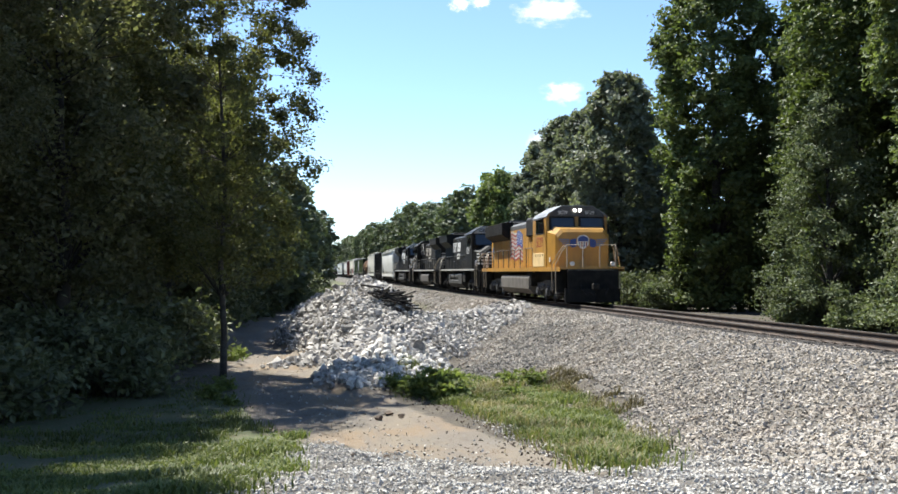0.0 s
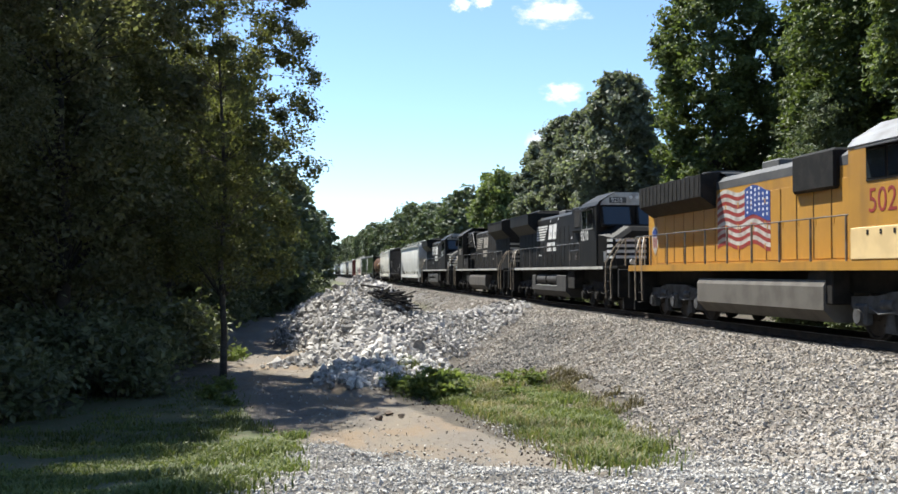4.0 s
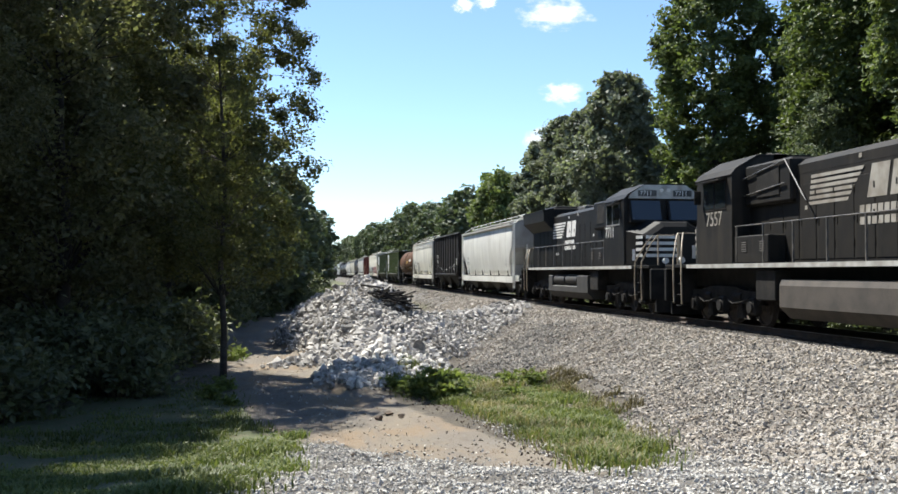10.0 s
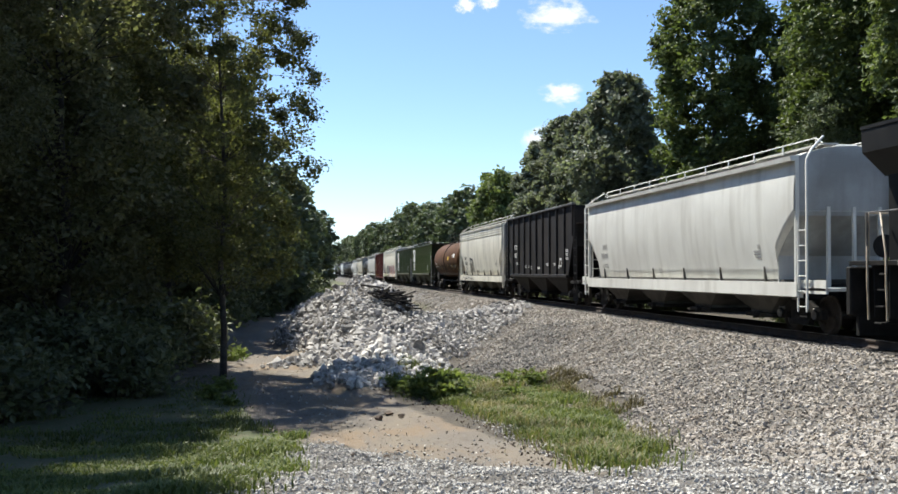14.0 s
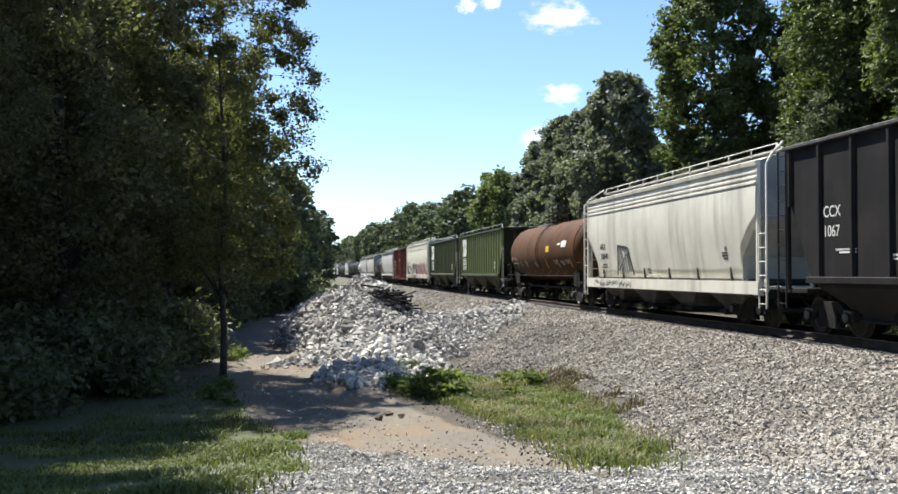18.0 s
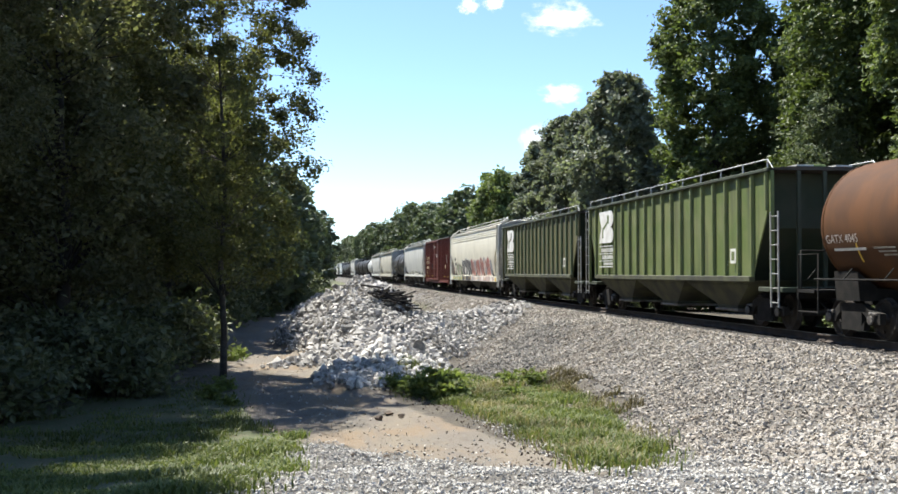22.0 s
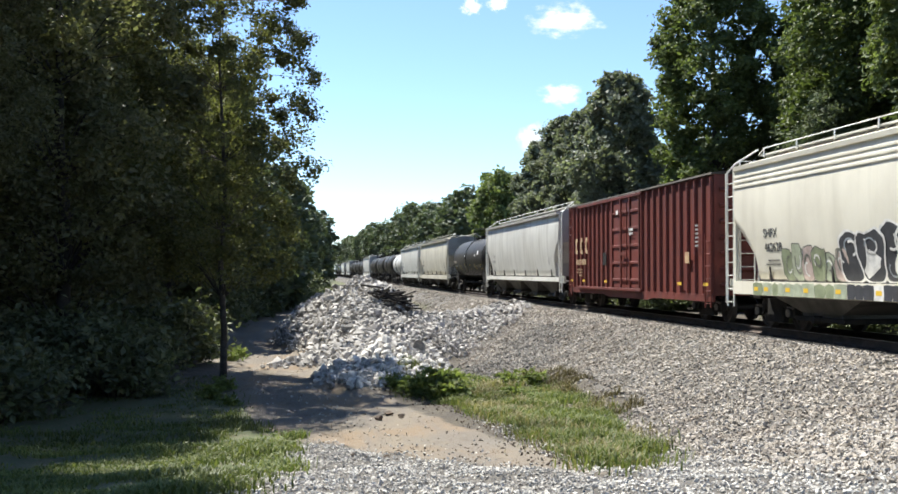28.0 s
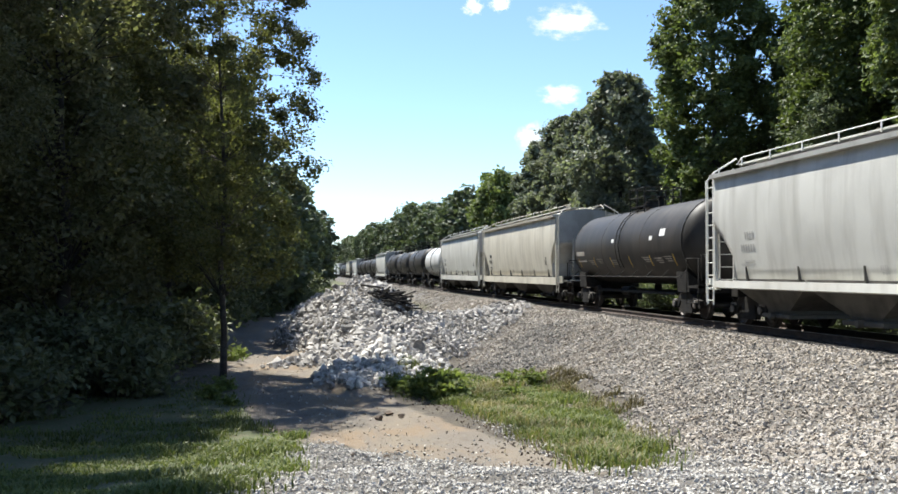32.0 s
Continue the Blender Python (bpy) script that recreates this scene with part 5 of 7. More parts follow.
def ribbon(path, width, x):
    """A brush stroke of one width along a path in the side's plane."""
    g = Geo()
    for (y0, z0), (y1, z1) in zip(path, path[1:]):
        d = math.hypot(y1 - y0, z1 - z0) + 1e-6
        ny, nz = -(z1 - z0) / d * width / 2, (y1 - y0) / d * width / 2
        g.prism([(y0 + ny, z0 + nz), (y1 + ny, z1 + nz), (y1 - ny, z1 - nz), (y0 - ny, z0 - nz)], "x", x - 0.0015, x)
    for y, z in path:
        g.prism([(y + width / 2 * math.cos(k * math.pi / 5), z + width / 2 * math.sin(k * math.pi / 5)) for k in range(10)], "x", x - 0.002, x)
    return g


def make_graffiti(car, b, seed):
    """Sprayed strokes in several colours along the lower side; no letters can be made out."""
    rnd = random.Random(seed)
    x = -1.552

    def spray(c):
        return mat("spray_paint", c, 0.6, second=tuple(k * 0.75 for k in c), scale=4, grain=0.1)
    dark = spray((0.045, 0.045, 0.05))
    if seed >= 10:
        grey = spray((0.20, 0.195, 0.19))
        y0 = b - 5.6
        lines = [[(y0, 1.42), (y0 + 0.35, 2.35), (y0 + 1.5, 2.45), (y0 + 1.9, 1.40)]]
        for k in range(7):
            lines.append([(y0 + 0.2 + 0.22 * k, 1.42 + rnd.uniform(0, 0.2)), (y0 + 0.35 + 0.2 * k + rnd.uniform(-0.1, 0.25), 2.32)])
            lines.append([(y0 + 0.15 + 0.2 * k, 2.3 - 0.1 * k), (y0 + 0.5 + 0.2 * k, 2.15 - 0.1 * k)])
        for k, path in enumerate(lines):
            part("graffiti_stroke", ribbon(path, 0.11 if k == 0 else 0.075, x), dark if k % 3 == 0 else grey, car, "dark sprayed graffiti stroke")
        for k in range(11):
            y, path = b - 1.0 - k * 0.42, []
            for j in range(7 + rnd.randrange(4)):
                path.append((y - 0.07 * j + rnd.uniform(-0.05, 0.05), 1.06 + rnd.uniform(-0.13, 0.13)))
            part("graffiti_stroke", ribbon(path, 0.03, -1.535), grey if k % 2 else dark, car, "scribbled dark spray stroke")
        return
    # crowded bulging shapes with pale rims: olive at the rear, then black, then faded red; no letters
    white, pink = spray((0.72, 0.70, 0.66)), spray((0.58, 0.47, 0.43))
    olive, sage, rose = spray((0.24, 0.27, 0.16)), spray((0.36, 0.39, 0.28)), spray((0.47, 0.37, 0.33))
    red, brick, slate = spray((0.40, 0.14, 0.11)), spray((0.33, 0.13, 0.11)), spray((0.27, 0.30, 0.32))
    line = spray((0.16, 0.16, 0.13))
    lo = 1.28

    def swollen(name, y, w, hi, grow, layer, m, label, r):
        rim = []
        for j in range(26):
            an = 2 * math.pi * j / 26
            c, q = math.cos(an), math.sin(an)
            wob = 1 + 0.12 * math.sin(3 * an + r) + 0.06 * math.sin(7 * an + 2 * r)
            py = y + (w / 2 + grow) * math.copysign(abs(c) ** 0.6, c) * wob + 0.22 * (q > 0) * q * math.sin(r)
            pz = (lo + hi) / 2 + ((hi - lo) / 2 + grow) * math.copysign(abs(q) ** 0.7, q) * (wob if q > 0 else 1.0)
            rim.append((py, max(lo - 0.02, pz)))
        part(name, Geo().prism(rim, "x", layer - 0.0012, layer + 0.001), m, car, label)
    y, k = b - 3.0, 0
    while y > -b + 1.9:
        zone = 0 if y > b - 5.6 else 1 if y > b - 9.6 else 2
        w = (0.62, 0.98, 0.84)[zone] * rnd.uniform(0.9, 1.1)
        hi = (2.0, 2.42, 2.3)[zone] + rnd.uniform(-0.12, 0.12)
        rim_m = (line, white, pink)[zone]
        fill = ((olive, sage, rose), (dark, dark, dark), (red, slate, brick))[zone][k % 3]
        layer = x - 0.006 * (k % 4)
        r = rnd.uniform(0, 6.28)
        swollen("graffiti_rim", y, w, hi, 0.06 if zone else 0.03, layer, rim_m, "pale sprayed rim", r)
        swollen("graffiti_shape", y, w, hi, 0.0, layer - 0.002, fill, "swollen sprayed shape", r)
        for j in range(2):
            cz, turn = rnd.uniform(lo + 0.3, hi - 0.25), rnd.uniform(0, 6.28)
            path = [(y + 0.24 * w * math.cos(turn + 0.5 * i), cz + 0.20 * math.sin(turn + 0.5 * i) + 0.03 * i * (j - 0.5)) for i in range(7)]
            part("graffiti_stroke", ribbon(path, rnd.uniform(0.035, 0.06), layer - 0.0055 - 0.002 * j), rim_m if j else (white, slate, dark)[zone], car, "curved sprayed stroke")
        y -= w * 0.80
        k += 1
    # the colours run down over the side sill
    y = b - 1.2
    while y > -b + 1.3:
        w = rnd.uniform(0.3, 0.6)
        zone = 0 if y > b - 5.6 else 1 if y > b - 9.6 else 2
        m = rnd.choice(((sage, sage, white, olive), (dark, slate, white, dark), (pink, white, slate, rose))[zone])
        top = rnd.uniform(1.16, 1.22)
        part("graffiti_patch", Geo().prism([(y, 0.90), (y - w * 0.9, 0.89), (y - w, 1.02), (y - w * 0.93, top), (y - w * 0.4, 1.22), (y + 0.02, top)], "x", -1.5345, -1.53), m, car, "sprayed colour on the sill")
        if rnd.random() < 0.25:
            part("reflector_patch", Geo().box(-1.537, -1.5346, y - 0.28, y - 0.05, 1.0, 1.1), M_YELLOWINK, car, "yellow patch")
        y -= w * 1.02
    part("reflector_patch", Geo().box(-1.536, -1.53, -b + 0.1, -b + 0.55, 0.92, 1.12), M_YELLOWINK, car, "yellow patch")


# ---- hopper with ribbed sides, covered or open ----
def ribbed_hopper(label, length, paint, covered, ribs=17, top=4.25, emblem=None, deep=True, rib_paint=None):
    car = car_root("ribbed_hopper", label, "hopper car")
    # ends of covered cars: their shade is put into a darker green
    dim = M_DARKGREEN if covered else paint
    half = length / 2
    b = half - 0.85
    zs = 1.36
    for sx in (-1, 1):
        x0, x1 = sorted((sx * 1.40, sx * 1.44))
        part("side_sheet", Geo().prism([(-b, top), (b, top), (b, 3.45), (b - 1.15, zs), (-b + 1.15, zs), (-b, 3.45)], "x", x0, x1), paint, car)
    for s in (-1, 1):
        ys = sorted((s * (b - 0.75), s * (b - 0.79)))
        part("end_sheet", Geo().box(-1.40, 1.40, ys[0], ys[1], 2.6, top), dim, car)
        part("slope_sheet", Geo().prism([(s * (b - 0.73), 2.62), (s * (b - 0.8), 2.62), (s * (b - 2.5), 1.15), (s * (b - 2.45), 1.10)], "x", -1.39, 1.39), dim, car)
    rib = Geo().prism([(-1.44, -0.06), (-1.52, -0.04), (-1.52, 0.04), (-1.44, 0.06)], "z", zs, top).mesh("rib_%d" % len(bpy.data.meshes))
    rib.name = "rib"
    for k in range(ribs):
        y = -b + 0.22 + (2 * b - 0.44) * k / (ribs - 1)
        if abs(y) > b - 1.0:
            me = Geo().prism([(-1.44, -0.06), (-1.52, -0.04), (-1.52, 0.04), (-1.44, 0.06)], "z", 3.45 - (b - abs(y)) * 1.8, top)
        else:
            me = rib
        part("rib", me, rib_paint or paint, car, at=pose(0, y, 0))
        part("rib", me, rib_paint or paint, car, at=pose(0, y, 0, 0, 0, 180))
    for sx in (-1, 1):
        x0, x1 = sorted((sx * 1.39, sx * 1.55))
        # open car: the chord's grey paints the sunlight along its top edge
        part("top_chord", Geo().box(x0, x1, -b, b, top - 0.02, top + 0.07, 0.015), M_DARKGREEN if covered else M_TRUCKCHORDGREY, car)
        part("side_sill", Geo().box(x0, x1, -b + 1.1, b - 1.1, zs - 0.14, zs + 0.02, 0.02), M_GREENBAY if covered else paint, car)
    if covered:
        part("roof", Geo().prism([(-1.5, top + 0.06), (-0.9, top + 0.11), (0.9, top + 0.11), (1.5, top + 0.06), (1.5, top + 0.02), (-1.5, top + 0.02)], "y", -b, b), M_ROOFDIRT, car, "dirty rust-brown roof")
        part("roof_walk", Geo().box(-0.75, -0.30, -b, b, top + 0.12, top + 0.16).box(0.30, 0.75, -b, b, top + 0.12, top + 0.16), M_HOPPER_GREY, car, "grating walkway")
        for sx in (-1, 1):
            g = Geo().tube([(sx * 1.44, -b - 0.1, top + 0.05), (sx * 1.44, -b + 0.2, top + 0.30), (sx * 1.44, b - 0.2, top + 0.30), (sx * 1.44, b + 0.1, top + 0.05)], 0.018, 5)
            for k in range(12):
                y = -b + 0.2 + (2 * b - 0.4) * k / 11
                g.box(sx * 1.44 - 0.016, sx * 1.44 + 0.016, y - 0.016, y + 0.016, top + 0.05, top + 0.30)
            part("roof_railing", g, M_PIPE, car)
        for k in range(6):
            y = -b + 1.2 + (2 * b - 2.4) * k / 5
            part("roof_hatch", Geo().box(-0.26, 0.26, y - 0.8, y + 0.8, top + 0.10, top + 0.22, 0.03), paint, car)
    else:
        part("coal_load", Geo().prism([(-1.39, top - 0.30), (-0.6, top - 0.10), (0.5, top - 0.08), (1.39, top - 0.32), (1.39, top - 0.8), (-1.39, top - 0.8)], "y", -b + 0.3, b - 0.3), M_COAL, car)
    bays = 3 if deep else 4
    for k in range(bays):
        w = (2 * b - 2.6) / bays
        y = -b + 1.3 + w * (k + 0.5)
        rings = [[(-hx, y - hy, z), (hx, y - hy, z), (hx, y + hy, z), (-hx, y + hy, z)] for hx, hy, z in ((1.42, w * 0.50, zs - 0.1), (1.40, w * 0.46, zs - 0.22), (1.05, w * 0.15, 0.55), (1.05, w * 0.15, 0.45))]
        bay = part("hopper_bay", Geo().loft(rings, smooth=False), M_GREENBAY if covered else paint, car, "dark grimy discharge bay")
        part("outlet_gate", Geo().box(-1.1, 1.1, y - w * 0.17, y + w * 0.17, 0.38, 0.46, 0.02), M_CAP if covered else M_DARK, bay)
    part("centre_sill", Geo().box(-0.2, 0.2, -half + 0.5, half - 0.5, 0.72, 1.05), M_DARK, car)
    for s in (-1, 1):
        y0, y1 = sorted((s * (b - 0.9), s * (half - 0.35)))
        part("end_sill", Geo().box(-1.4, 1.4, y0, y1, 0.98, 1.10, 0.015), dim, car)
        for sx in (-1, 1):
            part("corner_post", Geo().box(sx * 1.42 - 0.05, sx * 1.42 + 0.05, s * (b - 0.02) - 0.05, s * (b - 0.02) + 0.05, 1.08, top, 0.012), paint, car)
            ladder(car, sx * 1.47, s * (b + 0.22), 0.6, 3.0 if sx * s > 0 else top, "y", M_PIPE if covered else paint)
        for xx in (-0.7, 0, 0.7):
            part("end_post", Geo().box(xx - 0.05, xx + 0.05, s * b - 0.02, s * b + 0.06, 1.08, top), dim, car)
        coupler(car, s, half)
        freight_truck(car, s * (half - 2.1))
    part("brake_wheel", Geo().cyl((0.5, -b - 0.32, 1.9), (0.5, -b - 0.27, 1.9), 0.28, n=18).box(0.45, 0.55, -b - 0.3, -b, 1.85, 1.95), M_DARK, car)
    if emblem:
        y, w, h = b - 3.55, 1.85, top - 0.22
        # white monogram as plain shapes: a block with two bulges at one side and a waist at the other
        def lobe(z0, z1):
            zc, r = (z0 + z1) / 2, (z1 - z0) / 2
            return [(y + 0.32 - 0.32 * math.cos(a), zc + r * math.sin(a)) for a in [math.pi / 2 * (k / 4 - 1) for k in range(9)]]
        rim = [(y + w, h - 1.22), (y + 0.32, h - 1.22)] + lobe(h - 1.22, h - 0.64) + lobe(h - 0.60, h) + [(y + w, h), (y + w * 0.93, h - 0.36), (y + w * 0.84, h - 0.62), (y + w * 0.93, h - 0.86)]
        part("emblem", Geo().prism(rim, "x", -1.526, -1.522), M_WHITE, car, "white painted monogram")
        for name, pts in (("emblem_notch", [(0.30, 0.16), (0.42, 0.16), (0.42, 0.44), (0.30, 0.52)]), ("emblem_slash", [(0.42, 0.40), (0.42, 0.52), (0.76, 0.78), (0.76, 0.64)]), ("emblem_bar", [(0.70, 0.70), (0.78, 0.74), (0.78, 1.02), (0.70, 1.02)])):
            part(name, Geo().prism([(y + w * p, h - q) for p, q in pts], "x", -1.531, -1.527), paint, car)
        bars("reporting_mark", car, y + 0.05, h - 1.32, [(w * 0.97, 0.05), (w * 0.9, 0.15), (w * 0.97, 0.03), (w * 0.8, 0.15), (w * 0.97, 0.03), (w * 0.7, 0.09), (w * 0.97, 0.04)], -1.526, M_WHITE, 0.05)
    else:
        letters("reporting_mark", car, "CCX", 0.36, -1.446, b - 1.78, 2.72, M_WHITE)
        letters("reporting_mark", car, "1067", 0.36, -1.446, b - 1.78, 2.28, M_WHITE)
        for k, (yy, zz, w, h) in enumerate(((b - 3.2, 2.0, 0.9, 0.10), (b - 4.9, 1.85, 0.5, 0.12), (b - 6.2, 1.80, 0.7, 0.16), (b - 8.1, 1.75, 0.6, 0.10), (-b + 4.6, 1.9, 0.8, 0.1), (-b + 3.2, 1.9, 0.7, 0.1), (-b + 1.1, 2.5, 0.5, 0.1), (-b + 1.1, 2.32, 0.5, 0.1), (-b + 1.1, 2.14, 0.5, 0.1))):
            bars("data_stencil", car, yy, zz, [(w, h * 0.45), (w * 0.8, h * 0.4)], -1.446, M_WHITE, h * 0.2)
    patch("data_panel", car, -b + 2.0, -b + 2.36, 1.72, 2.12, -1.525, M_WHITE)
    patch("panel_figure", car, -b + 2.08, -b + 2.28, 1.80, 2.04, -1.530, paint)
    bars("data_stencil", car, -b + 2.7, 1.80, [(0.3, 0.05), (0.3, 0.05)], -1.446, M_WHITE, 0.04)
    return car


# ---- tank car ----
def tank_car(label, length, radius, paint, platform=True, gear=None):
    car = car_root("tank_car", label, "tank car")
    gear = gear or M_DARK
    half = length / 2
    b = half - 1.15
    zc = 1.05 + radius
    rings = []
    n = 40
    prof = [(b, 0.02), (b - 0.02, 0.30), (b - 0.10, 0.60), (b - 0.26, 0.84), (b - 0.46, 0.96), (b - 0.66, 1.0)]
    prof = [(-y, r) for y, r in prof] + [(y, r) for y, r in reversed(prof)]
    for y, r in prof:
        rings.append([(radius * r * math.sin(2 * math.pi * i / n), y, zc + radius * r * math.cos(2 * math.pi * i / n)) for i in range(n)])
    part("tank", Geo().loft(rings, smooth=True), paint, car)

    def band(y, w, t, name, material=None, a0=0.0, a1=2 * math.pi):
        g = Geo()
        m = 36
        ring = []
        for i in range(m + 1):
            a = a0 + (a1 - a0) * i / m
            ring.append([((radius + q) * math.sin(a), y + p, zc + (radius + q) * math.cos(a)) for p, q in ((-w, -0.01), (-w, t), (w, t), (w, -0.01))])
        g.loft(ring, smooth=False)
        part(name, g, material or paint, car)
    for y in (-b * 0.33, b * 0.33):
        band(y, 0.025, 0.008, "weld_seam")
    for s in (-1, 1):
        band(s * (b - 0.64), 0.03, 0.012, "head_seam")
        y = s * (half - 2.3)
        part("saddle", Geo().prism([(-1.15, 0.85), (1.15, 0.85), (1.2, 1.5), (0.7, 1.12), (-0.7, 1.12), (-1.2, 1.5)], "y", y - 0.5, y + 0.5), gear, car)
        y0, y1 = sorted((s * (half - 3.4), s * (half - 0.4)))
        part("stub_sill", Geo().box(-0.22, 0.22, y0, y1, 0.72, 1.08, 0.02), gear, car)
        y0, y1 = sorted((s * (b - 0.1), s * (half - 0.4)))
        part("end_platform", Geo().box(-1.4, 1.4, y0, y1, 1.0, 1.07).box(-1.4, 1.4, y1 - 0.05 if s > 0 else y0, y1 if s > 0 else y0 + 0.05, 0.85, 1.1), gear, car)
        g = Geo()
        for sx in (-1, 1):
            g.tube([(sx * 1.38, s * (half - 0.45), 0.5), (sx * 1.38, s * (half - 0.45), 1.9), (sx * 1.38, s * (b - 0.25), 1.9), (sx * 1.38, s * (b - 0.25), 0.5)], 0.02, 5)
            g.cyl((sx * 1.38, s * (half - 0.45), 0.55), (sx * 1.38, s * (b - 0.25), 0.55), 0.02, n=5)
        g.tube([(-1.3, s * (half - 0.42), 1.05), (-1.3, s * (half - 0.42), 2.0), (1.3, s * (half - 0.42), 2.0), (1.3, s * (half - 0.42), 1.05)], 0.022, 5)
        part("end_handrail", g, gear, car)
        coupler(car, s, half)
        freight_truck(car, s * (half - 2.3))
    for sx in (-1, 1):
        g = Geo().tube([(sx * 1.5, -b + 0.3, 1.32), (sx * 1.5, b - 0.3, 1.32)], 0.022, 5)
        k = -b + 0.6
        while k < b:
            g.tube([(sx * 1.5, k, 1.32), (sx * radius * 0.88, k, 1.55)], 0.018, 5)
            k += 1.6
        part("side_handrail", g, gear, car)
    part("under_pipe", Geo().cyl((0, -0.3, 0.75), (0, -0.3, 1.15), 0.14).box(-0.9, 0.9, -b + 2.5, b - 2.5, 0.72, 0.80).cyl((-0.5, 1.2, 0.75), (-0.5, 2.1, 0.75), 0.18), gear, car)
    zt = zc + radius
    dome = part("manway", Geo().cyl((0, 0, zt - 0.1), (0, 0, zt + 0.20), 0.32, n=20).cyl((0, 0, zt + 0.2), (0, 0, zt + 0.25), 0.36, n=20).cyl((0, 0.75, zt - 0.1), (0, 0.75, zt + 0.24), 0.14), paint, car)
    part("safety_valve", Geo().cyl((0, -0.7, zt - 0.1), (0, -0.7, zt + 0.35), 0.10).cyl((0, -0.7, zt + 0.35), (0, -0.7, zt + 0.40), 0.15), gear, dome)
    if platform:
        part("top_platform", Geo().box(-0.70, -0.36, -0.85, 0.85, zt + 0.02, zt + 0.06).box(0.36, 0.70, -0.85, 0.85, zt + 0.02, zt + 0.06), gear, car)
        for zz in (0.38, 0.72):
            part("platform_rail", Geo().tube([(-0.70, -0.85, zt + zz), (-0.70, 0.85, zt + zz), (0.70, 0.85, zt + zz), (0.70, -0.85, zt + zz), (-0.70, -0.85, zt + zz)], 0.018, 5), gear, car)
        for x in (-0.70, 0.70):
            for y in (-0.85, 0, 0.85):
                part("rail_post", Geo().box(x - 0.018, x + 0.018, y - 0.018, y + 0.018, zt - 0.2, zt + 0.72), gear, car)
    for sx in (-1, 1):
        g = Geo()
        for k in (-0.2, 0.2):
            g.tube([(sx * (radius + 0.10) * math.sin(a), k, zc + (radius + 0.10) * math.cos(a)) for a in (0.30, 0.6, 0.9, 1.2, 1.57, 1.9, 2.15)], 0.018, 5)
        for j in range(10):
            a = 0.35 + j * 0.195
            g.cyl((sx * (radius + 0.10) * math.sin(a), -0.2, zc + (radius + 0.10) * math.cos(a)), (sx * (radius + 0.10) * math.sin(a), 0.2, zc + (radius + 0.10) * math.cos(a)), 0.014, n=5)
        part("side_ladder", g, gear, car)
    return car


def tank_marks(car, b, radius, yellow=True):
    """Small curved labels on the side of the tank."""
    zc = 1.05 + radius

    def lab(name, y0, y1, a0, a1, material):
        g = Geo()
        ring = []
        for i in range(5):
            a = a0 + (a1 - a0) * i / 4
            ring.append([((radius + q) * -math.sin(a), y, zc + (radius + q) * math.cos(a)) for y, q in ((y0, 0.002), (y0, 0.006), (y1, 0.006), (y1, 0.002))])
        part(name, g.loft(ring, smooth=False), material, car)
    k = -b + 1.5
    while k < b - 1:
        lab("reflector", k, k + 0.06, 1.86, 2.16, M_YELLOWINK)
        k += 2.3
    if yellow:
        mk = letters("reporting_mark", car, "GATX 4045", 0.27, 0.0, b - 0.75, zc - 0.40, M_WHITE)
        for v in mk.data.vertices:
            p = mk.matrix_basis @ v.co
            a = math.pi / 2 + (zc - p.z) / radius
            v.co = (-(radius + 0.006) * math.sin(a), p.y, zc + (radius + 0.006) * math.cos(a))
        mk.matrix_basis = Matrix()
    else:
        lab("reporting_mark", b - 2.2, b - 1.0, 1.66, 1.79, M_DIM)
    for y0, a0 in ((b - 3.4, 1.93), (b - 4.6, 1.90), (-b + 3.9, 1.90), (-b + 2.6, 1.93), (-b + 1.7, 1.90), (0.6, 1.95)):
        for q in range(3):
            lab("data_stencil", y0, y0 + 0.8 - 0.15 * q, a0 + 0.055 * q, a0 + 0.055 * q + 0.025, M_DIM)
    lab("data_stencil", b - 2.3, b - 1.0, 1.93, 1.97, M_WHITE)
    if yellow:
        lab("warning_label", -b * 0.30, -b * 0.30 + 0.6, 1.42, 1.62, M_YELLOWINK)
        lab("data_panel", -b + 2.0, -b + 2.9, 1.30, 1.50, M_WHITE)
        lab("data_panel", -b + 3.1, -b + 3.6, 1.36, 1.42, M_WHITE)
    else:
        lab("data_panel", -b + 2.2, -b + 2.7, 1.25, 1.42, M_WHITE)
        lab("data_panel", -b + 3.4, -b + 3.7, 1.4, 1.5, M_WHITE)
        lab("data_panel", 0.7, 1.0, 1.38, 1.48, M_WHITE)


